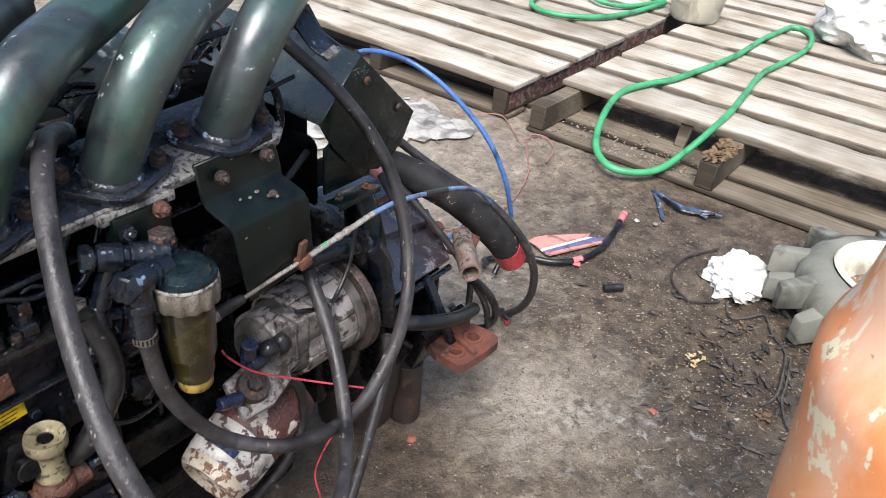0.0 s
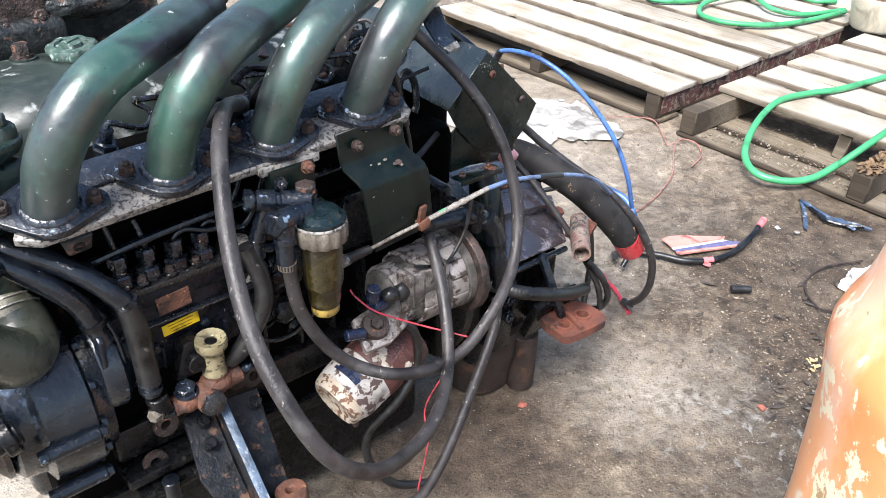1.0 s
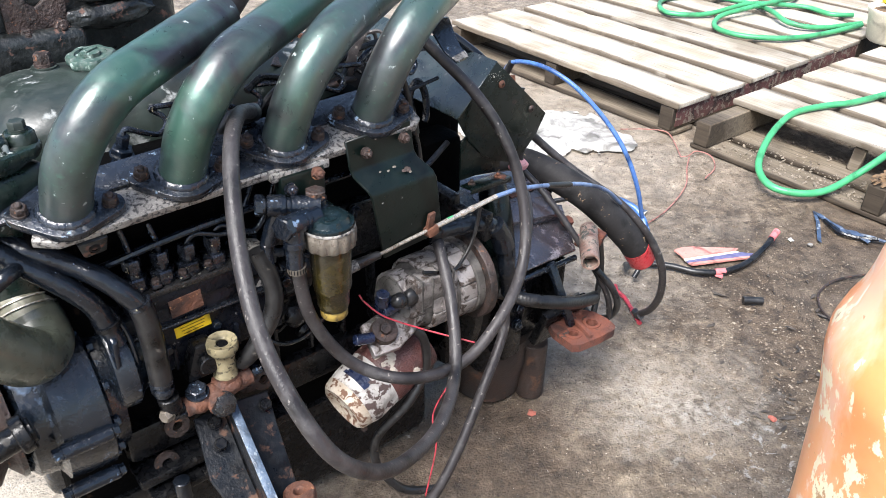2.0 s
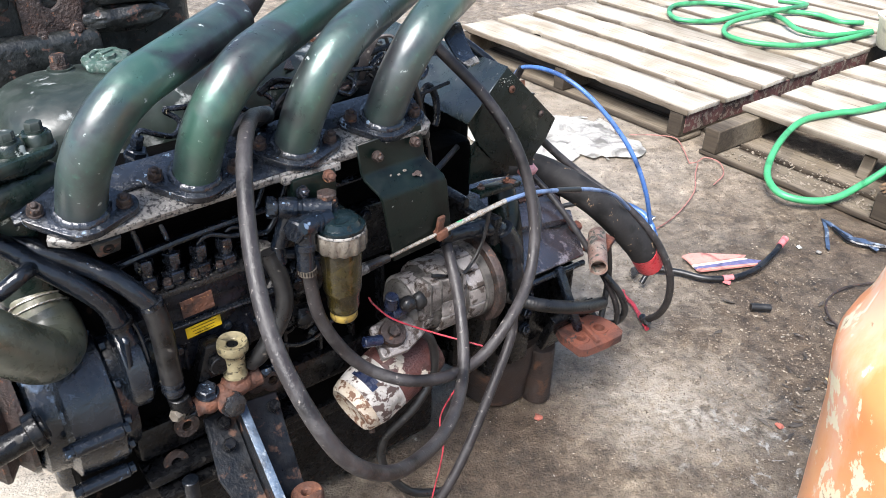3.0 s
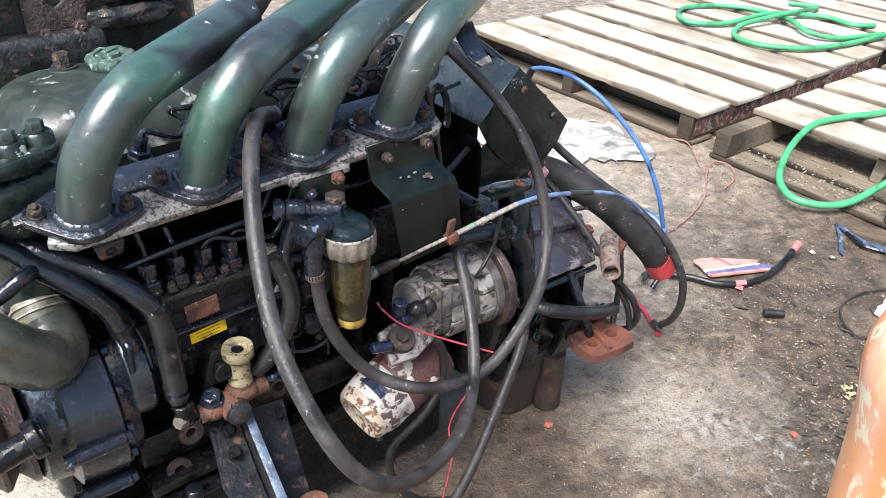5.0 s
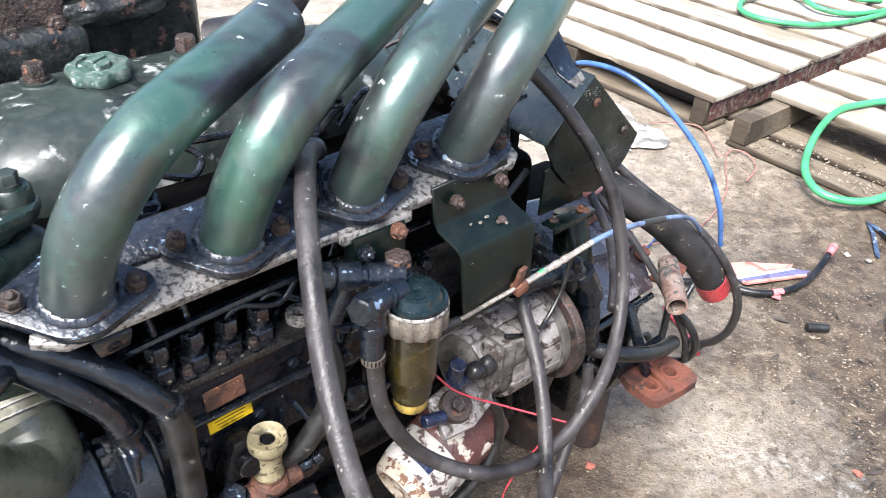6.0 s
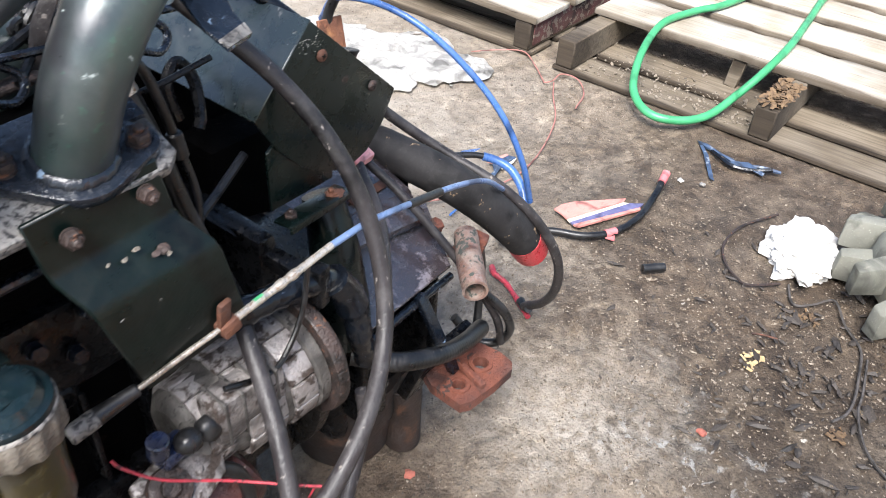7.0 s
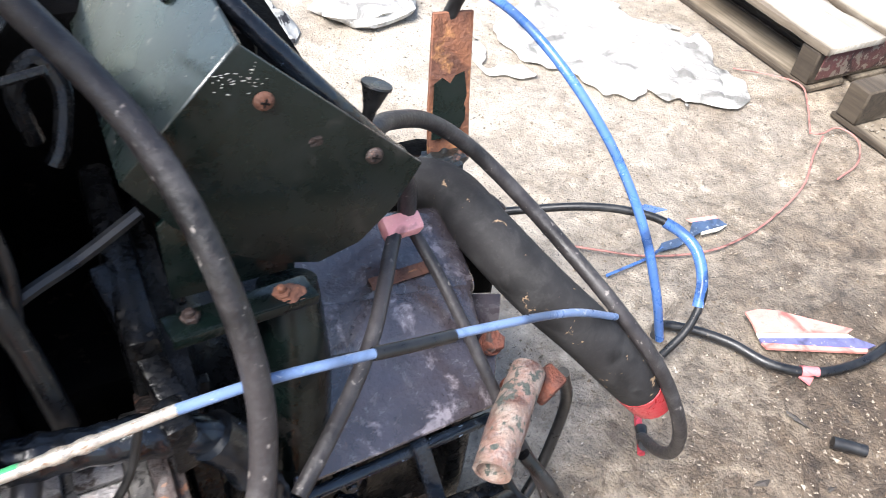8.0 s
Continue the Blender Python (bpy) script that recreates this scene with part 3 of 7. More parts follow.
# ---- shapes ----
def basis(origin, x, z):
    """A frame with its x and z axes along the given directions (z is kept)."""
    z = Vector(z).normalized()
    x = Vector(x)
    x = (x - x.dot(z) * z).normalized()
    y = z.cross(x)
    m = Matrix((x, y, z)).transposed().to_4x4()
    m.translation = origin
    return m


def along(p, d):
    """A frame at p with its z axis along d."""
    d = Vector(d).normalized()
    return basis(p, (1, 0, 0) if abs(d.x) < 0.9 else (0, 1, 0), d)


def join(*bms):
    out = bms[0]
    for b in bms[1:]:
        me = bpy.data.meshes.new("tmp")
        b.to_mesh(me)
        out.from_mesh(me)
        bpy.data.meshes.remove(me)
        b.free()
    return out


def rounded(bm, width, seg=2, angle=0.5):
    if width:
        edges = [e for e in bm.edges if len(e.link_faces) == 2 and e.calc_face_angle(0) > angle]
        bmesh.ops.bevel(bm, geom=edges, offset=width, segments=seg, profile=0.5, affect="EDGES", clamp_overlap=True)
    return bm


def moved(bm, m, bevel=0.0):
    """The mesh with its sharp edges softened, set at a pose."""
    rounded(bm, bevel, 1, 0.9)
    bm.transform(m)
    return bm


def box(sx, sy, sz, m=Matrix(), bevel=0.003, seg=2):
    bm = bmesh.new()
    bmesh.ops.create_cube(bm, size=1.0, matrix=Matrix.Diagonal((sx, sy, sz, 1)))
    rounded(bm, bevel, seg)
    bm.transform(m)
    return bm


def span(x0, x1, y0, y1, z0, z1, bevel=0.003, seg=2):
    return box(x1 - x0, y1 - y0, z1 - z0, pose((x0 + x1) / 2, (y0 + y1) / 2, (z0 + z1) / 2), bevel, seg)


def prism(outline, depth, m=Matrix(), bevel=0.002):
    """An outline in x, y, drawn out along z from 0 to depth."""
    bm = bmesh.new()
    f = bm.faces.new([bm.verts.new((x, y, 0)) for x, y in outline])
    top = bmesh.ops.extrude_face_region(bm, geom=[f])["geom"]
    bmesh.ops.translate(bm, verts=[v for v in top if isinstance(v, bmesh.types.BMVert)], vec=(0, 0, depth))
    bmesh.ops.recalc_face_normals(bm, faces=bm.faces[:])
    rounded(bm, bevel)
    bm.transform(m)
    return bm


def lathe(profile, m=Matrix(), seg=28, wave=None):
    """Rings of (radius, height) about z; wave(angle, height) scales the radius."""
    bm = bmesh.new()
    rings = []
    for r, h in profile:
        if r < 1e-5:
            rings.append([bm.verts.new((0, 0, h))])
        else:
            ring = []
            for i in range(seg):
                a = 2 * math.pi * i / seg
                k = r * (wave(a, h) if wave else 1.0)
                ring.append(bm.verts.new((k * math.cos(a), k * math.sin(a), h)))
            rings.append(ring)
    for a, b in zip(rings, rings[1:]):
        for i in range(seg):
            j = (i + 1) % seg
            q = [a[i % len(a)], a[j % len(a)], b[j % len(b)], b[i % len(b)]]
            q = list(dict.fromkeys(q))
            if len(q) > 2:
                bm.faces.new(q)
    bm.transform(m)
    bmesh.ops.recalc_face_normals(bm, faces=bm.faces[:])
    return bm


def rod(p, q, r, r2=None, seg=20, bevel=0.0015):
    """A capped round bar from p to q with softened rims."""
    p, q = Vector(p), Vector(q)
    length = (q - p).length
    r2 = r if r2 is None else r2
    b = min(bevel, r * 0.4, r2 * 0.4, length * 0.3)
    return lathe([(0, 0), (r - b, 0), (r, b), (r2, length - b), (r2 - b, length), (0, length)], along(p, q - p), seg)


def glide(points, n):
    """A smooth line of n points through the given ones."""
    c = [Vector(p) for p in points]
    c = [2 * c[0] - c[1], *c, 2 * c[-1] - c[-2]]
    out = []
    for k in range(n):
        s = k / (n - 1) * (len(c) - 3) * (1 - 1e-9)
        i = int(s)
        u = s - i
        a, b, d, e = c[i:i + 4]
        out.append(0.5 * (2 * b + (d - a) * u + (2 * a - 5 * b + 4 * d - e) * u * u + (3 * b - a - 3 * d + e) * u ** 3))
    return out


def tube(points, r, seg=12, n=None, smooth=True, wave=None, bore=0.0, rough=0.0):
    """A hose or pipe along a line; wave(s) scales the radius at distance s; bore: depth of an open far end."""
    line = glide(points, n or 6 * len(points)) if smooth else [Vector(p) for p in points]
    bm = bmesh.new()
    t = (line[1] - line[0]).normalized()
    u = t.orthogonal().normalized()
    rings, s = [], 0.0
    for i, p in enumerate(line):
        d = (line[min(i + 1, len(line) - 1)] - line[max(i - 1, 0)]).normalized()
        u = (u - u.dot(d) * d).normalized()
        v = d.cross(u)
        if i:
            s += (p - line[i - 1]).length
        k = r * (wave(s) if wave else 1.0) * (1 + rough * noise.noise(p * 30))
        rings.append([bm.verts.new(p + k * (math.cos(a) * u + math.sin(a) * v)) for a in (2 * math.pi * j / seg for j in range(seg))])
        last = (p, d, u, v)
    for a, b in zip(rings, rings[1:]):
        for j in range(seg):
            bm.faces.new((a[j], a[(j + 1) % seg], b[(j + 1) % seg], b[j]))
    bm.faces.new(rings[0][::-1])
    if bore:
        p, d, u, v = last
        prev = rings[-1]
        for back, k in ((0, 0.78), (bore, 0.74)):
            ring = [bm.verts.new(p - back * d + r * k * (math.cos(a) * u + math.sin(a) * v)) for a in (2 * math.pi * j / seg for j in range(seg))]
            for j in range(seg):
                bm.faces.new((prev[j], prev[(j + 1) % seg], ring[(j + 1) % seg], ring[j]))
            prev = ring
        bm.faces.new(prev)
    else:
        bm.faces.new(rings[-1])
    return bm


def lump(rx, ry, rz, m=Matrix(), sub=3, amp=0.15, freq=3.0, seed=0.0):
    bm = bmesh.new()
    bmesh.ops.create_icosphere(bm, subdivisions=sub, radius=1.0)
    for v in bm.verts:
        k = 1 + amp * noise.fractal(v.co * freq + Vector((seed, seed * 2, 0)), 1.0, 2.0, 3)
        v.co = Vector((v.co.x * rx * k, v.co.y * ry * k, v.co.z * rz * k))
    bm.transform(m)
    return bm


def part(name, bm, mat, parent, label="", smooth=40):
    """Links a bmesh, built in the world's metres, as one mesh under a thing or a part."""
    me = bpy.data.meshes.new(name)
    bm.to_mesh(me)
    bm.free()
    me.materials.append(mat)
    me.polygons.foreach_set("use_smooth", [True] * len(me.polygons))
    me.set_sharp_from_angle(angle=radians(smooth))
    ob = new(name, me)
    if parent:
        base = Vector((0, 0, 0))
        p = parent
        while p:
            base += p.location
            p = p.parent
        ob.parent = parent
        ob.location = -base if parent.type == "EMPTY" else (0, 0, 0)
    if label:
        ob["label"] = label
    return ob


def thing(name, at, label, category, group="", kind=""):
    ob = new(name)
    ob.location = at
    ob.empty_display_size = 0.05
    return tagged(ob, label, category, group, kind)


def hex_head(p, d, af, h, washer=1.25):
    """A hex bolt head on a washer, standing on p along d."""
    m = along(p, d)
    r = af / math.sqrt(3)
    w = lathe([(0, 0), (af * 0.5 * washer, 0), (af * 0.5 * washer, h * 0.25), (0, h * 0.25)], m, 18)
    x = bmesh.new()
    prev = None
    for k, z in ((1.0, h * 0.2), (1.0, h * 0.92), (0.86, h * 1.05)):
        ring = [x.verts.new((r * k * math.cos(math.pi * i / 3), r * k * math.sin(math.pi * i / 3), z)) for i in range(6)]
        if prev:
            for i in range(6):
                x.faces.new((prev[i], prev[(i + 1) % 6], ring[(i + 1) % 6], ring[i]))
        prev = ring
    x.faces.new(prev)
    x.transform(m)
    return join(w, x)


# ---- ground: one sheet out to the horizon ----
def ground_sheet():
    def steps(lo, hi):
        near = list(np.arange(lo, hi + 1e-6, 0.016))
        far = [0.3, 0.8, 2, 5, 12, 30, 80, 250]
        return [lo - f for f in reversed(far)] + near + [hi + f for f in far]

    xs, ys = steps(0.2, 2.6), steps(-0.8, 1.6)
    bm = bmesh.new()
    rows = []
    for y in ys:
        row = []
        for x in xs:
            inside = 0.2 <= x <= 2.6 and -0.8 <= y <= 1.6
            z = 0.006 * noise.fractal(Vector((x * 3, y * 3, 0)), 1.0, 2.0, 3) + 0.0022 * noise.noise(Vector((x * 17, y * 17, 4))) + 0.0016 * noise.noise(Vector((x * 41, y * 41, 9))) if inside else 0.0
            row.append(bm.verts.new((x, y, z - 0.004)))
        rows.append(row)
    for a, b in zip(rows, rows[1:]):
        for i in range(len(xs) - 1):
            bm.faces.new((a[i], a[i + 1], b[i + 1], b[i]))
    return bm


ground = part("ground", ground_sheet(), GROUND, None)
tagged(ground, "dirty stained concrete yard with mud and grit", "ground", kind="structure")

# ---- engine ----
engine = thing("engine", (0.35, 0.1, 0.0), "old oily dark green four cylinder diesel engine standing on concrete", "engine")
RAND = random.Random(5)


def bolt(p, d, parent, af=0.0148, h=0.0105, mat=RUST_DARK, name="bolt", stud=True):
    p, d = Vector(p), Vector(d).normalized()
    b = part(name, hex_head(p, d, af, h), mat, parent)
    if stud:
        part("stud", rod(p + d * h * 0.9, p + d * (h * 1.05 + 0.005), af * 0.28, seg=10), mat, b)
    return b


# slanted port plate with its four pipes
PORT_X = Vector((0.1331, -0.003, 0.007)).normalized()
PIPE_UP = Vector((0.0989, -0.421, 1.0)).normalized()
PORT = basis((0.0447, -0.0075, 0.7366), PORT_X, PIPE_UP - PIPE_UP.dot(PORT_X) * PORT_X)
PITCH = 0.1334
NRM = PORT.to_3x3() @ Vector((0, 0, 1))


def at_plate(x, y, z=0.0):
    return PORT @ Vector((x, y, z))


plate = part("port_plate", prism([(-0.046, -0.02), (-0.022, -0.034), (0.455, -0.036), (0.468, -0.026), (0.468, 0.05), (-0.02, 0.05), (-0.036, 0.0)], 0.012,
                                 PORT @ pose(0, 0, -0.018), 0.002), ALLOY, engine, "scraped aluminium plate under the pipe flanges")
part("plate_strip", box(0.535, 0.04, 0.006, PORT @ pose(0.2, 0.032, -0.0045), 0.001), FLANGE, plate)
lug0 = part("plate_lug", prism([(-0.017, 0), (0.017, 0), (0.014, -0.024), (-0.012, -0.026)], 0.018, PORT @ pose(0.012, -0.02, -0.018, 90, 0, 0), 0.003), MANIFOLD, plate)
part("lug_hole", lathe([(0.003, 0), (0.0065, 0), (0.0065, 0.002), (0.003, 0.002), (0.003, 0)], PORT @ pose(0.012, -0.0375, -0.03, 90, 0, 0), 16), BLOCK, lug0)
part("dark_paint", box(0.13, 0.05, 0.002, PORT @ pose(0.2, -0.006, -0.0055, 0, 0, 0), 0.0005), FLANGE, plate)

# two bolt flange: the convex outline round a middle disc and its two ears
FLANGE_OUT = []
for k in range(52):
    a = 2 * math.pi * k / 52
    c, s = math.cos(a), math.sin(a)
    x0, r0 = max(((0.0, 0.0405), (0.0456, 0.0155), (-0.0456, 0.0155)), key=lambda e: e[0] * c + e[1])
    FLANGE_OUT.append((x0 + r0 * c, r0 * s))


def header_pipe(i, length):
    c = at_plate(PITCH * i, 0)
    al = 0.5811
    az = Vector((math.cos(al), math.sin(al), 0))
    az = (az - az.dot(PIPE_UP) * PIPE_UP).normalized()
    h, R, phi = 0.0416, 0.096, 1.5627
    line = [c + PIPE_UP * s for s in np.linspace(0.0, h, 5)]
    q = c + PIPE_UP * h
    line += [q + R * ((1 - math.cos(a)) * az + math.sin(a) * PIPE_UP) for a in np.linspace(0.1, phi, 15)]
    d = math.sin(phi) * az + math.cos(phi) * PIPE_UP
    line += [line[-1] + d * s for s in np.linspace(length * 0.2, length, 5)]
    p = part("exhaust_pipe", tube(line, 0.0274, 32, smooth=False, bore=0.05), PIPE, engine, "chipped glossy dark green bent steel pipe")
    fm = PORT @ pose(PITCH * i, 0, -0.005, 0, 0, -15)
    f = part("flange", prism(FLANGE_OUT, 0.011, fm, 0.0015), FLANGE, p, "blue black two bolt flange")
    part("weld", lathe([(0.026, 0.0), (0.0325, 0.0), (0.032, 0.002), (0.0285, 0.0055), (0.0265, 0.006)], fm @ pose(0, 0, 0.011), 64,
                       lambda a, h: 1 + 0.02 * math.sin(a * 21) + 0.012 * math.sin(a * 8 + i)), FLANGE, p)
    for s in (-1, 1):
        bolt(fm @ Vector((0.0456 * s, 0, 0.011)), NRM, p)


for i in range(4):
    header_pipe(i, 0.175 if i == 0 else 0.19)

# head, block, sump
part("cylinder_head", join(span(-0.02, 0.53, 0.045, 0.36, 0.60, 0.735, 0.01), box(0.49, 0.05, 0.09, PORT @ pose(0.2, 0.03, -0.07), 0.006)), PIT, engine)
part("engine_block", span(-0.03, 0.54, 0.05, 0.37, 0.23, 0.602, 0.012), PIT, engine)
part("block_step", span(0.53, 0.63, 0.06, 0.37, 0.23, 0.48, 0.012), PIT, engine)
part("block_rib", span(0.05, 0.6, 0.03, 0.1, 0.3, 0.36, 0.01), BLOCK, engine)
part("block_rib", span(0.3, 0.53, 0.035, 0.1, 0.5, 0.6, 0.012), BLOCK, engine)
# black boxes, added to fill open gaps with the look of deep shade
part("pit_filler", span(0.76, 0.84, 0.25, 0.42, 0.42, 0.61, 0.02), PIT, engine)
part("pit_filler", span(0.66, 0.755, 0.14, 0.42, 0.42, 0.6, 0.02), PIT, engine)
part("pit_filler", span(0.66, 0.78, 0.2, 0.425, 0.5, 0.68, 0.02), PIT, engine)
part("pit_filler", span(0.5, 0.70, 0.23, 0.45, 0.415, 0.70, 0.02), PIT, engine)
part("pit_filler", span(0.5, 0.56, 0.2, 0.3, 0.45, 0.705, 0.02), PIT, engine)
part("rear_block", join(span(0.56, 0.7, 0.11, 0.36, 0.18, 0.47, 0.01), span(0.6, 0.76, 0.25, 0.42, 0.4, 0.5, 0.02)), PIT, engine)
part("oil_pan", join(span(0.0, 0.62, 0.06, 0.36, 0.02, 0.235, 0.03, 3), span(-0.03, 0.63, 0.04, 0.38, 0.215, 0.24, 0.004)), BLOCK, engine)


def rocker_cover():
    bm = bmesh.new()
    rows = []
    for i in range(41):
        x = 0.015 + 0.515 * i / 40
        e = min(x - 0.015, 0.53 - x)
        k = math.sqrt(max(0.0, 1 - (1 - min(e / 0.085, 1.0)) ** 2))
        row = []
        for j in range(21):
            a = math.pi * j / 20
            c, s2 = math.cos(a), math.sin(a)
            y = 0.235 - (0.045 + 0.065 * k) * math.copysign(abs(c) ** 0.75, c)
            row.append(bm.verts.new((x, y, 0.733 + (0.03 + 0.046 * k) * s2 ** 0.62)))
        rows.append(row)
    for a, b in zip(rows, rows[1:]):
        for j in range(20):
            bm.faces.new((a[j], b[j], b[j + 1], a[j + 1]))
    bm.faces.new(rows[0])
    bm.faces.new(rows[-1][::-1])
    bmesh.ops.recalc_face_normals(bm, faces=bm.faces[:])
    return bm


part("rocker_cover", rocker_cover(), GREY_GREEN, engine, "worn grey green domed rocker cover")
cap = part("filler_cap", lathe([(0, 0), (0.024, 0), (0.03, 0.005), (0.0315, 0.008), (0.0315, 0.015), (0.029, 0.0185), (0.021, 0.0195), (0.0205, 0.0165), (0.013, 0.0165), (0.0125, 0.0215), (0, 0.0225)], pose(0.173, 0.248, 0.806, 4, -3, 0), 96,
                               lambda a, h: 1 + (0.06 * math.copysign(abs(math.cos(a * 7)) ** 0.6, math.cos(a * 7)) if 0.004 < h < 0.0192 else 0)), CAP_GREEN, engine, "green scalloped oil filler cap")
part("grip", box(0.02, 0.006, 0.004, pose(0.173, 0.248, 0.829, 4, -3, 30), 0.001), CAP_GREEN, cap)
for x, y, z in ((0.116, 0.268, 0.802), (0.27, 0.25, 0.808)):
    part("bolt_boss", lathe([(0, 0), (0.021, 0), (0.0195, 0.006), (0.0165, 0.008), (0.0165, 0.0105), (0, 0.0105)], pose(x, y, z), 28), GREY_GREEN, engine)
    bolt((x, y, z + 0.0105), (0, 0, 1), engine, 0.02, 0.017, RUST_DARK, "cover_bolt", False)

# manifold along the far side with its lifting bracket
part("exhaust_manifold", join(span(-0.12, 0.35, 0.37, 0.56, 0.74, 0.97, 0.025, 3), span(-0.12, 0.2, 0.34, 0.4, 0.755, 0.835, 0.015, 3), span(0.0, 0.09, 0.345, 0.39, 0.87, 0.93, 0.012, 2), span(0.2, 0.31, 0.35, 0.4, 0.86, 0.93, 0.015, 2)), MANIFOLD, engine, "oily black manifold casting with rust")
part("manifold_crust", lump(0.05, 0.018, 0.022, pose(0.0, 0.366, 0.865), 4, 0.2, 2.0, 2.0), MANIFOLD, engine)
part("manifold_crust", lump(0.07, 0.016, 0.02, pose(0.24, 0.366, 0.84), 4, 0.2, 2.0, 5.0), MANIFOLD, engine)
hang = part("lifting_bracket", prism([(0.1, 0.812), (0.178, 0.802), (0.186, 0.9), (0.163, 0.905), (0.152, 0.872), (0.142, 0.865), (0.132, 0.872), (0.126, 0.905), (0.098, 0.905)], 0.008, Matrix(((1, 0, 0, 0), (0, 0, -1, 0.368), (0, 1, 0, 0), (0, 0, 0, 1))), 0.002), RUST_DARK, engine, "dark rusty lifting bracket")
bolt((0.122, 0.36, 0.83), (0, -1, 0.1), hang, 0.018, 0.01)
bolt((0.17, 0.36, 0.835), (0, -1, 0.1), hang, 0.018, 0.01)

# thermostat housing
TH = pose(0.006, 0.066, 0.0, 0, 0, 24)
th = part("thermostat_housing", join(lathe([(0, 0.60), (0.04, 0.60), (0.043, 0.62), (0.043, 0.69), (0.046, 0.70), (0.05, 0.765), (0.05, 0.78), (0, 0.78)], pose(-0.012, 0.085, 0), 32),
                                     box(0.15, 0.07, 0.04, TH @ pose(-0.038, 0.0, 0.755), 0.014, 3)), THERMO, engine, "chipped dark green thermostat housing")
part("housing_lid", join(prism([(-0.11, -0.03), (0.03, -0.036), (0.05, -0.02), (0.052, 0.016), (0.034, 0.034), (-0.11, 0.036)], 0.016, TH @ pose(-0.008, 0, 0.782), 0.006),
                         lump(0.055, 0.028, 0.022, TH @ pose(-0.068, 0.004, 0.798), 3, 0.08)), THERMO, th, "lid with flaking pale paint")
for x, y in ((0.031, 0.066), (-0.001, 0.052)):
    part("bolt_collar", lathe([(0, 0), (0.0175, 0), (0.0165, 0.012), (0.014, 0.015), (0, 0.015)], pose(x, y, 0.796), 24), THERMO, th)
    bolt((x, y, 0.811), (0, 0, 1), th, 0.0165, 0.011, GREY_GREEN, stud=False)

# bracket bent out of sheet under the fourth flange
BR_L = [(0.384, -0.046, 0.744), (0.39, -0.046, 0.702), (0.392, -0.05, 0.693), (0.399, -0.074, 0.679), (0.402, -0.079, 0.667), (0.437, -0.054, 0.548)]
BR_R = [(0.49, -0.046, 0.75), (0.497, -0.046, 0.704), (0.5, -0.05, 0.695), (0.51, -0.074, 0.68), (0.513, -0.079, 0.668), (0.547, -0.052, 0.556)]


def bent_sheet(left, right, thick):
    bm = bmesh.new()
    rows = []
    n = len(left)
    for i in range(n):
        a, b = Vector(left[i]), Vector(right[i])
        j, k = max(i - 1, 0), min(i + 1, n - 1)
        nm = (b - a).cross(Vector(left[k]) - Vector(left[j])).normalized() * thick
        rows.append([bm.verts.new(p) for p in (a, b, b + nm, a + nm)])
    for r, s in zip(rows, rows[1:]):
        for i in range(4):
            bm.faces.new((r[i], r[(i + 1) % 4], s[(i + 1) % 4], s[i]))
    bm.faces.new(rows[0][::-1])
    bm.faces.new(rows[-1])
    bmesh.ops.recalc_face_normals(bm, faces=bm.faces[:])
    return bm


shield = part("bent_bracket", rounded(bent_sheet(BR_L, BR_R, 0.005), 0.0015, 1, 0.9), BRACKET, engine, "bent dark green sheet bracket")
bolt((0.412, -0.051, 0.724), (-0.1, -0.98, 0.1), shield, 0.0125, 0.009)
bolt((0.474, -0.051, 0.73), (-0.1, -0.98, 0.1), shield, 0.0125, 0.009)
bolt((0.47, -0.066, 0.688), (-0.1, -0.4, 0.85), shield, 0.008, 0.002, RUST_DARK, stud=False)
for k, (x, y, r) in enumerate(((0.452, -0.057, 0.0035), (0.462, -0.066, 0.0045), (0.44, -0.06, 0.003), (0.47, -0.07, 0.0028), (0.428, -0.058, 0.0022))):
    part("paint_chip", lump(r * 0.9, r * 0.55, 0.0003, basis((x, y - 0.0028, 0.6885 + (y + 0.062) * 0.58 + 0.0036), (1, 0.2 * k, 0), (0, -0.5, 0.86)), 2, 0.5, 2.0, k), RUST_DARK if k == 1 else RING_CAST, shield)
part("clip", box(0.014, 0.006, 0.03, pose(0.512, -0.066, 0.592, 10, 0, 10), 0.002), RUST, shield)

# injection pump with four outlets and their lines
pump = part("injection_pump", span(0.07, 0.3, 0.005, 0.1, 0.455, 0.56, 0.008), PUMP_PAINT, engine, "blue black inline injection pump")
part("pump_head", span(0.085, 0.28, 0.0, 0.07, 0.559, 0.585, 0.006), PUMP_PAINT, pump)
part("pump_rail", span(0.08, 0.3, -0.004, 0.006, 0.532, 0.5365, 0.002), STEEL, pump)
part("pump_deck", span(0.088, 0.3, -0.002, 0.05, 0.583, 0.593, 0.003), PUMP_TOP, pump)
part("yellow_label", box(0.05, 0.0012, 0.017, pose(0.163, 0.0036, 0.517, 0, -4, 0), 0.0), YELLOW, pump, "yellow paper label with unreadable print")
for k in range(3):
    part("print_bar", box(0.036 - 0.004 * k, 0.0006, 0.0005, pose(0.163, 0.0026, 0.522 - 0.005 * k, 0, -4, 0), 0.0), BLOCK, pump)
part("name_plate", box(0.044, 0.0015, 0.026, pose(0.158, -0.001, 0.5585, 0, -4, 0), 0.0), RUST, pump)
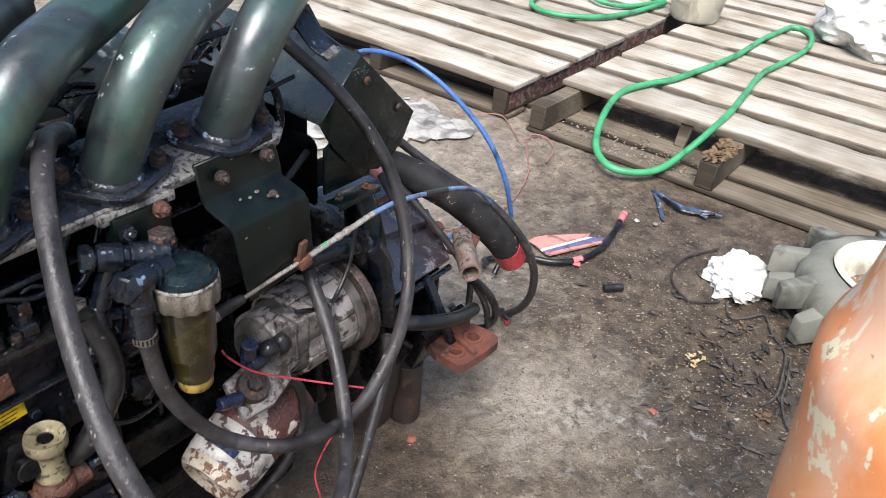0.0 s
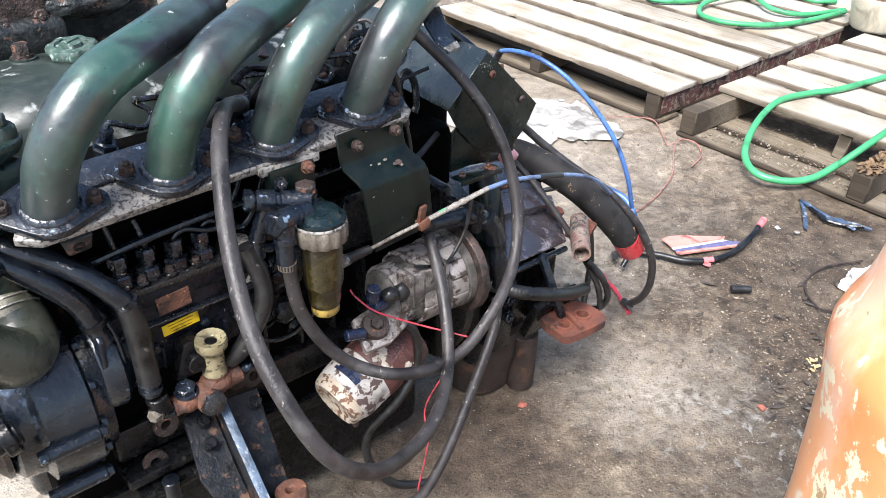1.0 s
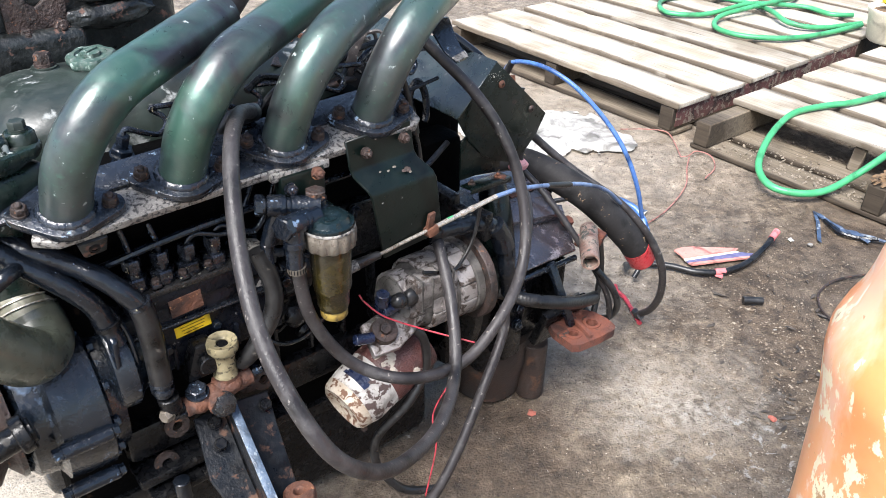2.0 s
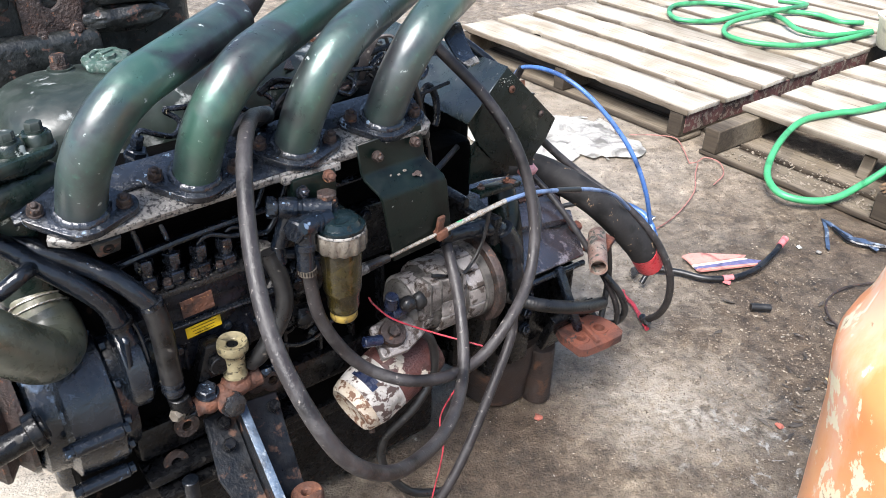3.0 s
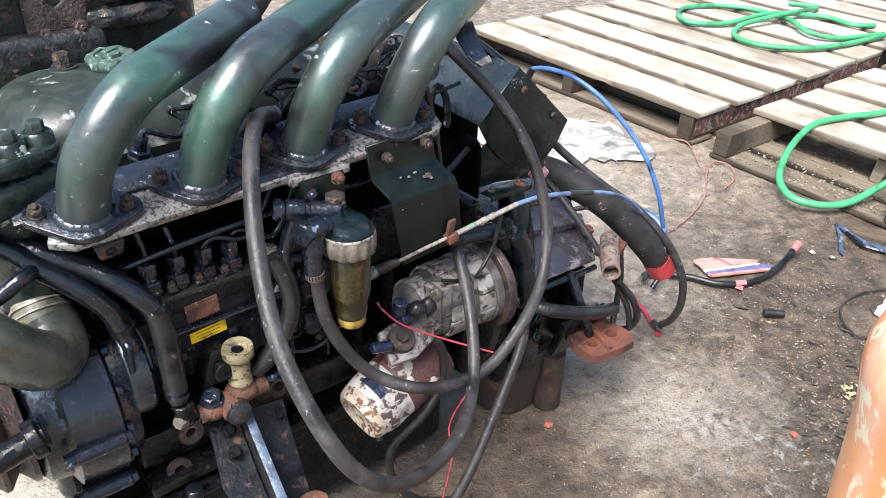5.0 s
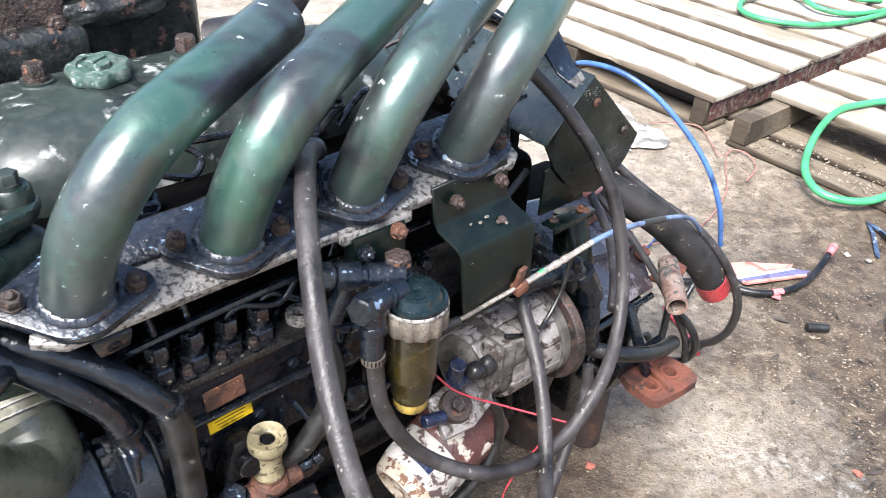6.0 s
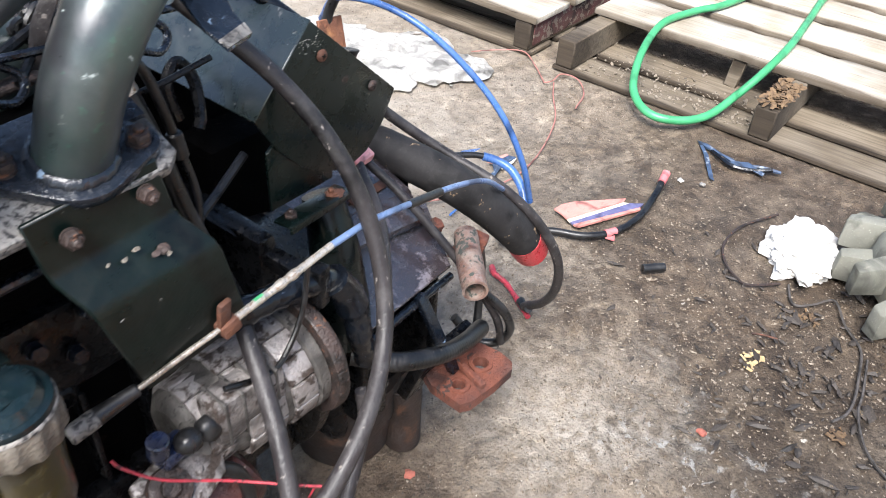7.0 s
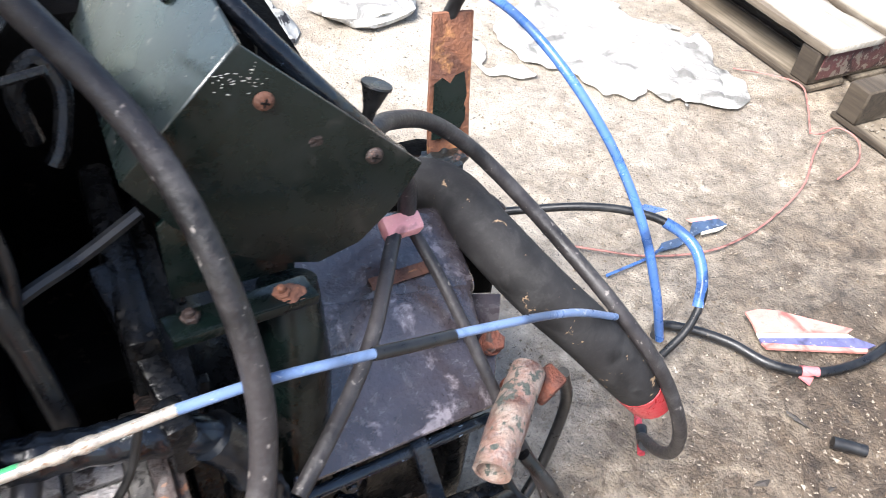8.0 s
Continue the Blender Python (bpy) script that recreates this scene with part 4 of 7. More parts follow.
for k in range(4):
    x = 0.106 + 0.0355 * k
    h = 0.596 - 0.001 * k
    v = part("delivery_valve", join(rod((x, 0.018, h - 0.012), (x, 0.018, h + 0.002), 0.0135), hex_head((x, 0.018, h), (0, 0, 1), 0.027, 0.016, 1.15), rod((x, 0.018, h + 0.014), (x, 0.018, h + 0.028), 0.0088), hex_head((x, 0.018, h + 0.024), (0, 0, 1), 0.021, 0.017, 1.0)), STEEL, pump)
    z = 0.69 - 0.01 * k
    part("injector_line", tube([(x, 0.02, 0.62), (x, 0.02, 0.65), (x - 0.006, 0.03, z)] if k < 2 else
                               [(x, 0.02, 0.62), (x, 0.019, 0.633), (x + 0.016, 0.016, 0.645), (x + 0.06, 0.01, 0.657 - 0.01 * k), (x + 0.1, 0.02, 0.69), (x + 0.11, 0.04, 0.71)], 0.0042, 10, 40), BLUE_BLACK, v)
part("fuel_rail", tube([(0.03, 0.03, 0.625), (0.15, 0.012, 0.652), (0.3, 0.005, 0.665), (0.42, 0.0, 0.672)], 0.005, 8), BLUE_BLACK, engine)

# rusty feed fitting with a brass hand primer
feed = part("feed_fitting", join(rod((0.122, -0.024, 0.413), (0.222, -0.024, 0.422), 0.0145), lump(0.024, 0.02, 0.018, pose(0.187, -0.024, 0.424), 3, 0.06), lump(0.022, 0.018, 0.017, pose(0.143, -0.026, 0.416), 3, 0.06), rod((0.187, -0.024, 0.42), (0.187, -0.024, 0.445), 0.0165), rod((0.165, -0.02, 0.418), (0.165, -0.05, 0.412), 0.0165)), RUST, engine, "rusty fuel feed fitting")
part("hand_primer", lathe([(0, 0), (0.0168, 0), (0.0168, 0.004), (0.0152, 0.006), (0.0148, 0.032), (0.0158, 0.037), (0.0185, 0.0415), (0.0212, 0.046), (0.0216, 0.055), (0.02, 0.0595), (0.016, 0.0575), (0.0105, 0.0565), (0.0085, 0.055), (0.0078, 0.03), (0, 0.03)], pose(0.187, -0.024, 0.442, 4, 0, 0), 36), BRASS, feed, "dull brass hand primer")
# black disc near the bore's mouth, painting the shade inside it
part("primer_hole_shade", lathe([(0, 0.0), (0.0077, 0.0), (0.0077, 0.003), (0, 0.003)], pose(0.187, -0.024, 0.442, 4, 0, 0) @ pose(0, 0, 0.0505), 20), BLOCK, feed)
part("cap_nut", hex_head((0.143, -0.026, 0.43), (-0.05, -0.15, 1), 0.024, 0.012, 1.35), FLANGE, feed, "chipped blue hex cap")
part("side_nut", hex_head((0.168, -0.047, 0.412), (0.05, -0.9, 0.4), 0.029, 0.012), PUMP_TOP, feed, "scraped hex plug")
part("end_nut", hex_head((0.124, -0.024, 0.413), (-1, 0, 0), 0.02, 0.016), STEEL, feed)

# sediment filter
FX, FY = 0.318, -0.105
fil = part("fuel_filter", lathe([(0, 0.528), (0.011, 0.528), (0.0135, 0.541), (0.0195, 0.545), (0.0215, 0.552), (0.0224, 0.572), (0.0246, 0.575), (0.0258, 0.581), (0.0275, 0.652), (0, 0.652)], pose(FX, FY, 0), 40,
                                lambda a, h: 1 + (0.02 * math.sin(3 * a + 1) if 0.572 < h < 0.579 else 0)), BOWL, engine, "stained amber fuel filter bowl")
part("knurled_ring", lathe([(0.026, 0.643), (0.0315, 0.643), (0.0335, 0.646), (0.0338, 0.664), (0.032, 0.669), (0.026, 0.669)], pose(FX, FY, 0), 144, lambda a, h: 1 + 0.035 * math.copysign(abs(math.cos(a * 13)) ** 0.5, math.cos(a * 13)) if h < 0.667 else 1), RING_CAST, fil, "notched grey clamp ring")
head = part("filter_head", lathe([(0, 0.668), (0.0318, 0.668), (0.0328, 0.671), (0.0322, 0.676), (0.029, 0.6775), (0.0278, 0.677), (0.0265, 0.679), (0.024, 0.684), (0.013, 0.6875), (0, 0.688)], pose(FX, FY, 0), 48), FILTER_CAP, fil, "glossy dark green filter head")
part("head_rim", lathe([(0.0318, 0.6685), (0.0336, 0.6685), (0.0338, 0.6705), (0.0328, 0.672), (0.0318, 0.6685)], pose(FX, FY, 0), 48), ALLOY, fil, "worn bright rim")
part("cast_mark", lathe([(0.0065, 0), (0.0078, 0), (0.0078, 0.0012), (0.0065, 0.0012), (0.0065, 0)], pose(FX - 0.004, FY - 0.012, 0.686, 3, 0, 0) @ Matrix.Diagonal((1.3, 0.8, 1, 1)), 24), FILTER_CAP, head)
part("cast_mark", box(0.009, 0.0016, 0.0014, pose(FX - 0.004, FY - 0.012, 0.6865, 3, 0, 25), 0.0003), FILTER_CAP, head)
for k in range(6):
    part("cast_letter", box(0.0012, 0.0042, 0.0012, pose(FX + 0.0215 * math.cos(radians(-10 + 11 * k)), FY + 0.0215 * math.sin(radians(-10 + 11 * k)), 0.6848, 0, 0, -10 + 11 * k + 90), 0.0002), FILTER_CAP, head)
part("screw_base", lathe([(0, 0), (0.0155, 0), (0.0155, 0.005), (0.0135, 0.006), (0.0135, 0.01), (0.0145, 0.011), (0.0145, 0.014), (0, 0.014)], pose(0.3177, -0.077, 0.683), 28), BLUE_BLACK, fil)
part("bleed_screw", hex_head((0.3177, -0.077, 0.696), (0, 0, 1), 0.024, 0.012, 1.1), RUST_DARK, fil, "rusty hex bleed screw")
part("drain_nut", lathe([(0.01, 0.531), (0.0168, 0.531), (0.0186, 0.534), (0.0186, 0.541), (0.017, 0.5445), (0.01, 0.5445)], pose(FX, FY, 0), 30), MUSTARD, fil, "yellow plastic drain ring")


def union(p, q, profile):
    """A turned fitting from p to q: (share of the length, radius) pairs."""
    p, q = Vector(p), Vector(q)
    length = (q - p).length
    return lathe([(0, 0)] + [(r, u * length) for u, r in profile] + [(0, length)], along(p, q - p), 28)


part("banjo_arm", union((0.252, -0.0535, 0.6966), (0.318, -0.085, 0.689), [(0.0, 0.009), (0.1, 0.009), (0.12, 0.0135), (0.3, 0.0145), (0.42, 0.0135), (0.44, 0.0105), (0.5, 0.0105), (0.52, 0.0125), (0.7, 0.013), (1.0, 0.014)]), BLUE_BLACK, fil, "oily blue black union")
part("banjo_nut", hex_head((0.257, -0.056, 0.696), (-0.9, 0.43, 0.1), 0.0245, 0.012, 1.0), BLUE_BLACK, fil)
part("banjo_arm", union((0.262, -0.1005, 0.6845), (0.308, -0.096, 0.682), [(0.0, 0.0125), (0.2, 0.0145), (0.42, 0.0145), (0.45, 0.0125), (0.52, 0.0125), (0.54, 0.0145), (0.6, 0.0145), (0.62, 0.0122), (0.68, 0.0122), (0.7, 0.0138), (1.0, 0.0138)]), BLUE_BLACK, fil, "oily blue black union")
part("banjo_nut", hex_head((0.264, -0.1005, 0.6845), (-0.92, -0.38, 0.1), 0.0275, 0.013, 1.0), BLUE_BLACK, fil)
part("banjo_drop", rod((0.272, -0.062, 0.694), (0.262, -0.045, 0.635), 0.0105), BLUE_BLACK, fil)
part("filter_bracket", join(span(0.285, 0.35, -0.05, -0.03, 0.68, 0.722, 0.004), span(0.3, 0.34, -0.085, -0.045, 0.672, 0.684, 0.003)), BRACKET, engine)
part("plate_ledge", span(0.275, 0.36, -0.046, -0.02, 0.715, 0.728, 0.003), ALLOY, engine, "scraped bright ledge")
bolt((0.297, -0.05, 0.704), (-0.1, -1, 0.3), engine, 0.014, 0.01, STEEL)
bolt((0.337, -0.05, 0.715), (-0.1, -1, 0.3), engine, 0.014, 0.01, RUST)

# timing cover and front drive
AXX = (0, 1, 0), (1, 0, 0)
cover = part("timing_cover", join(lathe([(0, -0.07), (0.085, -0.07), (0.098, -0.06), (0.102, -0.035), (0.118, -0.028), (0.121, 0.0), (0.121, 0.03), (0.108, 0.036), (0.104, 0.055), (0, 0.055)], basis((0.0, 0.095, 0.43), *AXX), 48),
                                  span(-0.05, 0.04, 0.1, 0.34, 0.23, 0.6, 0.02, 3)), COVER_BLUE, engine, "oily blue black round timing cover")
part("drive_boss", lathe([(0, 0.05), (0.066, 0.05), (0.07, 0.056), (0.07, 0.075), (0.058, 0.085), (0.055, 0.1), (0, 0.1)], basis((0.0, 0.045, 0.485), *AXX), 40), COVER_BLUE, engine)
part("cover_ear", prism([(-0.01, -0.035), (0.012, -0.035), (0.014, 0.02), (0.0, 0.035), (-0.01, 0.03)], 0.008, basis((0.052, -0.012, 0.53), (0, 1, 0.2), (1, 0, 0)), 0.003), BLUE_BLACK, engine)
for k, (y, z) in enumerate(((-0.028, 0.43), (0.0, 0.335))):
    part("cover_boss", rod((-0.035, y, z), (0.028, y, z), 0.0105, seg=16), BLUE_BLACK, cover)
    bolt((-0.035, y, z), (-1, 0, 0), cover, 0.016, 0.01, BLUE_BLACK, stud=False)
    bolt((0.028, y, z), (1, 0, 0), cover, 0.014, 0.008, BLUE_BLACK, stud=False)
for a in range(95, 330, 28):
    y, z = 0.095 + 0.11 * math.cos(radians(a)), 0.43 + 0.11 * math.sin(radians(a))
    bolt((0.034, y, z), (1, 0, 0), cover, 0.013, 0.008, BLUE_BLACK, stud=False)
part("cover_rib", lathe([(0.085, -0.001), (0.091, -0.001), (0.091, 0.006), (0.085, 0.006), (0.085, -0.001)], basis((-0.076, 0.095, 0.43), *AXX), 48), COVER_BLUE, cover)
part("crank_pulley", lathe([(0, -0.07), (0.095, -0.07), (0.1, -0.066), (0.082, -0.05), (0.1, -0.036), (0.1, -0.03), (0.082, -0.016), (0.1, -0.002), (0.1, 0.004), (0, 0.004)], basis((-0.075, 0.1, 0.44), *AXX), 44), RUST_DARK, engine, "rusty grooved crank pulley")
part("idler", join(rod((-0.13, -0.03, 0.47), (-0.055, -0.03, 0.487), 0.016), rod((-0.075, -0.03, 0.483), (-0.06, -0.03, 0.486), 0.024)), BLOCK, engine)
for x, z in ((0.12, 0.35), (0.095, 0.292), (0.233, 0.373), (0.258, 0.365)):
    part("washer_ring", lathe([(0.008, 0), (0.018, 0), (0.018, 0.006), (0.008, 0.006), (0.008, 0)], basis((x, 0.02, z), (1, 0, 0), (0, -1, 0.15)), 24), RUST_DARK, engine)
part("block_rail", join(span(0.05, 0.32, 0.0, 0.06, 0.275, 0.292, 0.004), span(0.06, 0.2, -0.012, 0.03, 0.25, 0.262, 0.003)), BLOCK, engine)
part("drain_cock", rod((0.1, -0.02, 0.25), (0.1, -0.02, 0.285), 0.012), OILY_HOSE, engine)

# rubber elbow and coolant hoses on the front end
part("coolant_elbow", tube([(-0.0125, 0.05, 0.584), (-0.0105, 0.038, 0.572), (-0.013, 0.018, 0.561), (-0.03, -0.002, 0.564), (-0.052, -0.016, 0.588), (-0.078, -0.026, 0.622), (-0.118, -0.03, 0.66), (-0.2, -0.03, 0.71)], 0.0345, 28, 60, rough=0.03), ELBOW, engine, "weathered black rubber coolant elbow")
ep = part("outlet_pipe", tube([(-0.03, 0.13, 0.645), (-0.018, 0.1, 0.628), (-0.0145, 0.075, 0.61), (-0.014, 0.055, 0.589), (-0.012, 0.04, 0.575)], 0.0318, 28, 30, wave=lambda d: 1.0 + (0.04 if 0.045 < d < 0.05 else 0)), OLIVE, engine, "olive stained outlet pipe")
for k in (0.0, 1.0):
    part("hose_ring", lathe([(0.0315, 0), (0.0345, 0), (0.0345, 0.0016), (0.0315, 0.0016)], along((-0.014 - 0.0008 * k, 0.056 + 0.007 * k, 0.5905 + 0.0068 * k), (0.02, -0.7, -0.7)), 32), SILVER, ep)
part("side_hose", tube([(-0.11, 0.0, 0.655), (-0.063, 0.0, 0.66), (-0.03, 0.0, 0.676), (-0.015, 0.02, 0.669), (0.0, 0.04, 0.65)], 0.0095, 12), OILY_HOSE, engine)
fh1 = part("front_hose", tube([(-0.11, 0.09, 0.74), (-0.026, 0.05, 0.696), (0.003, 0.03, 0.68), (0.036, 0.01, 0.661), (0.059, -0.01, 0.645), (0.079, -0.025, 0.622), (0.093, -0.032, 0.596), (0.097, -0.032, 0.56), (0.0995, -0.03, 0.527), (0.0995, -0.028, 0.455)], 0.0128, 18, 70, wave=lambda d: 1 + 0.025 * math.sin(d * 900) if d < 0.2 else 1.0), OILY_HOSE, engine, "oily black rubber hose")
part("hose_sleeve", tube([(0.0925, -0.0315, 0.602), (0.0965, -0.032, 0.575), (0.099, -0.03, 0.527), (0.0993, -0.029, 0.478)], 0.0146, 18, 24), RUBBER_BLACK, fh1, "smooth black outer sleeve")
part("hose_rim", tube([(0.0915, -0.0313, 0.607), (0.0922, -0.0315, 0.604), (0.093, -0.0317, 0.601)], 0.0151, 20, 5), STEEL, fh1)
for z in (0.474, 0.462):
    part("hose_band", lathe([(0.0125, 0), (0.0152, 0), (0.0152, 0.005), (0.0125, 0.005)], pose(0.0994, -0.0285, z), 24), STEEL, fh1)
fh2 = part("front_hose", tube([(-0.12, 0.09, 0.76), (-0.039, 0.04, 0.699), (-0.0155, 0.025, 0.676), (0.0096, 0.01, 0.653), (0.0327, 0.0, 0.627), (0.048, -0.005, 0.603), (0.057, -0.008, 0.572)], 0.0132, 18, 60, wave=lambda d: 1 + 0.03 * math.sin(d * 800)), OILY_HOSE, engine, "oily black rubber hose")
part("hose_band", lathe([(0.013, 0), (0.0162, 0), (0.0162, 0.006), (0.013, 0.006)], along((0.0567, -0.008, 0.578), (0.25, -0.1, -0.96)), 26), BLOCK, fh2)
part("hose_spigot", rod((0.056, -0.008, 0.575), (0.064, -0.011, 0.545), 0.012), BLUE_BLACK, fh2)

# front mounting arm
AT = pose(0.187, 0, 0, 0, 0, -5)
arm = part("mounting_arm", prism([(0.03, 0.4), (-0.03, 0.4), (-0.175, 0.316), (-0.175, 0.262), (-0.02, 0.25), (0.03, 0.26)], 0.012, AT @ basis((-0.006, 0, 0), (0, 1, 0), (1, 0, 0)), 0.002), ARM_PAINT, engine, "blue black welded engine mounting arm")
part("arm_edge", box(0.0125, 0.172, 0.004, AT @ basis((0.0, -0.102, 0.3595), (1, 0, 0), (0, -0.501, 0.865)), 0.001), ARM_EDGE, arm, "chipped blue rib edge")
part("arm_wing", moved(bent_sheet([(-0.05, -0.012, 0.372), (-0.052, -0.04, 0.35), (-0.058, -0.085, 0.322), (-0.04, -0.15, 0.286)], [(-0.007, -0.012, 0.376), (-0.007, -0.04, 0.352), (-0.007, -0.085, 0.318), (-0.007, -0.16, 0.28)], 0.008), AT, 0.0015), ARM_PAINT, arm)
part("arm_wing", moved(bent_sheet([(0.007, -0.012, 0.376), (0.007, -0.045, 0.34), (0.007, -0.16, 0.268)], [(0.062, -0.012, 0.372), (0.06, -0.045, 0.33), (0.052, -0.125, 0.276)], 0.008), AT, 0.0015), ARM_PAINT, arm)
for x, y, z in ((0.158, -0.028, 0.367), (0.152, -0.055, 0.349), (0.234, -0.032, 0.36)):
    bolt((x, y, z), (0, -0.55, 0.83), arm, 0.016, 0.01, BLOCK, stud=False)
part("arm_toe", prism([(-0.062, -0.012), (0.05, -0.02), (0.062, 0.0), (0.048, 0.03), (-0.052, 0.042)], 0.014, AT @ pose(0.006, -0.16, 0.262, -22, 0, 0), 0.003), RUST, arm, "rusty arm toe")
part("rust_scale", lump(0.026, 0.022, 0.006, AT @ pose(-0.035, -0.135, 0.288, -28, 0, 0), 4, 0.5, 3.0, 7.0), RUST_ORANGE, arm)
for x in (0.216, 0.148):
    part("mount_pad", lathe([(0.007, 0), (0.0215, 0), (0.023, 0.004), (0.023, 0.014), (0.0205, 0.017), (0.009, 0.017), (0.007, 0.014), (0.007, 0)], pose(x, -0.156, 0.285, -8, 0, 0), 28), RUST, arm, "rusty mounting pad")

# oil filter canister and starter
OFM = basis((0.365, -0.035, 0.285), (0, 1, 0), (0.93, 0.1, 0.3))
canister = part("oil_filter", lathe([(0, 0.016), (0.049, 0.016), (0.0515, 0.024), (0.053, 0.034), (0.053, 0.07), (0, 0.07)], OFM, 44, lambda a, h: 1 + 0.012 * math.sin(3 * a + h * 60)), WHITE_FLAKE, engine, "flaking white oil filter canister")
part("canister_collar", lathe([(0, 0.0705), (0.0525, 0.0705), (0.054, 0.073), (0.054, 0.15), (0.05, 0.165), (0.03, 0.172), (0, 0.172)], OFM, 40), RUST_FLAKE, canister, "rusty brown collar")
part("filter_end", lathe([(0, 0.004), (0.03, 0.003), (0.036, -0.002), (0.041, -0.003), (0.046, 0.002), (0.0495, 0.0155), (0, 0.0155)], OFM, 44, lambda a, h: 1 + 0.012 * math.sin(3 * a + 1) + 0.01 * math.sin(11 * a)), END_FLAKE, canister, "rust eaten end of the canister")
def print_patch():
    """What is left of a printed band round the can: one ragged piece of the ring."""
    bm = lathe([(0.0525, 0.03), (0.0538, 0.03), (0.0538, 0.036), (0.0538, 0.042), (0.0538, 0.048), (0.0525, 0.048)], Matrix(), 60)
    eye = OFM.inverted() @ Vector((-0.1, -0.8, 1.15))
    mid = math.atan2(eye.y, eye.x) - 0.35
    gone = []
    for f in bm.faces:
        c = f.calc_center_median()
        off = (math.atan2(c.y, c.x) - mid + math.pi) % (2 * math.pi) - math.pi
        if abs(off) > 0.4 + 0.25 * noise.noise(c * 90):
            gone.append(f)
    bmesh.ops.delete(bm, geom=gone, context="FACES")
    bm.transform(OFM)
    return bm


part("blue_print", print_patch(), NAVY, canister, "worn patch of blue print")
part("drain_plug", rod((0.388, -0.05, 0.262), (0.391, -0.053, 0.234), 0.0055), RUST_DARK, canister)
fm2 = basis((0.43, -0.06, 0.405), (1, 0, 0.1), (-0.1, -0.55, 0.8))
fh = part("filter_mount", prism([(-0.034, -0.018), (0.01, -0.024), (0.05, -0.012), (0.066, 0.018), (0.028, 0.042), (-0.026, 0.036)], 0.015, fm2, 0.004), STARTER, engine, "dirty aluminium filter mount")
part("mount_boss", lathe([(0, 0.016), (0.022, 0.016), (0.02, 0.026), (0.012, 0.028), (0, 0.028)], fm2 @ pose(0.0, 0.01, 0), 24), RUST_DARK, fh)
bolt(fm2 @ Vector((0, 0.01, 0.026)), fm2.to_3x3() @ Vector((0, 0, 1)), fh, 0.017, 0.008, RUST_DARK, stud=False)
part("blue_plug", rod((0.372, -0.066, 0.436), (0.402, -0.07, 0.43), 0.0085), NAVY, fh, "dark blue plastic plug")
stm = basis((0.465, -0.015, 0.43), (0, 0, 1), (1, -0.02, 0.01))
starter = part("starter_motor", join(lathe([(0, 0.0), (0.034, 0.0), (0.044, 0.008), (0.05, 0.03), (0.052, 0.045), (0.055, 0.05), (0.058, 0.1), (0.06, 0.104), (0.06, 0.136), (0.066, 0.14), (0.066, 0.152), (0, 0.152)], stm, 36), lathe([(0, 0), (0.03, 0), (0.03, 0.002), (0, 0.002)], stm, 12)), STARTER_DARK, engine, "dirty aluminium starter motor")
part("starter_box", box(0.055, 0.035, 0.085, stm @ pose(0.035, 0.04, 0.06), 0.008), STARTER, starter)
for k in range(4):
    part("box_rib", box(0.057, 0.037, 0.004, stm @ pose(0.035, 0.04, 0.03 + 0.02 * k), 0.0015), STARTER_DARK, starter)
for h0, h1, r in ((0.012, 0.044, 0.0475), (0.05, 0.097, 0.0585), (0.105, 0.137, 0.0605)):
    for k in range(10):
        a = radians(-75 + 26 * k)
        w = (0.45 if k % 3 else 0.43) * r
        part("casting_pad", box(0.006, w, h1 - h0, stm @ pose(r * math.cos(a), r * math.sin(a), (h0 + h1) / 2, 0, 0, math.degrees(a)), 0.0022), STARTER, starter)
part("starter_ring", lathe([(0.05, 0.153), (0.078, 0.153), (0.08, 0.156), (0.08, 0.166), (0.07, 0.168), (0.07, 0.174), (0.05, 0.174)], stm, 40), RUST_DARK, starter, "rusted mounting ring")
part("solenoid_cap", join(rod((0.43, -0.053, 0.468), (0.43, -0.058, 0.492), 0.0105), rod((0.43, -0.05, 0.455), (0.46, -0.046, 0.455), 0.013)), NAVY, starter, "dark blue terminal cap")
part("terminal_boot", lump(0.014, 0.013, 0.012, pose(0.455, -0.064, 0.472), 3, 0.08), RUBBER_BLACK, starter)
part("terminal_boot", lump(0.014, 0.012, 0.015, pose(0.478, -0.062, 0.467), 3, 0.08), RUBBER_BLACK, starter)

# bell housing, gear case, rear lug
bell = part("bell_housing", join(lathe([(0, 0), (0.19, 0), (0.195, 0.004), (0.195, 0.022), (0.175, 0.03), (0.155, 0.06), (0.14, 0.12), (0, 0.12)], basis((0.642, 0.165, 0.34), *AXX), 48),
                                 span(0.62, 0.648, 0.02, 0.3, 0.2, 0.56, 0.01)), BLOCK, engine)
for a in range(110, 300, 24):
    y, z = 0.165 + 0.182 * math.cos(radians(a)), 0.34 + 0.182 * math.sin(radians(a))
    bolt((0.664, y, z), (1, 0, 0), bell, 0.016, 0.01, BLOCK, stud=False)
part("bell_cheek", tube([(0.748, 0.06, 0.54), (0.745, 0.045, 0.5), (0.74, 0.03, 0.455), (0.73, 0.01, 0.405), (0.72, 0.0, 0.36)], 0.03, 24, 24, wave=lambda d: 0.8 + 0.25 * min(1.0, d / 0.08)), GREEN, bell, "dark green rounded housing cheek")
PLATE_Q = [(0.715, -0.03, 0.385), (0.925, -0.002, 0.352), (0.985, 0.1, 0.39), (0.765, 0.12, 0.455)]
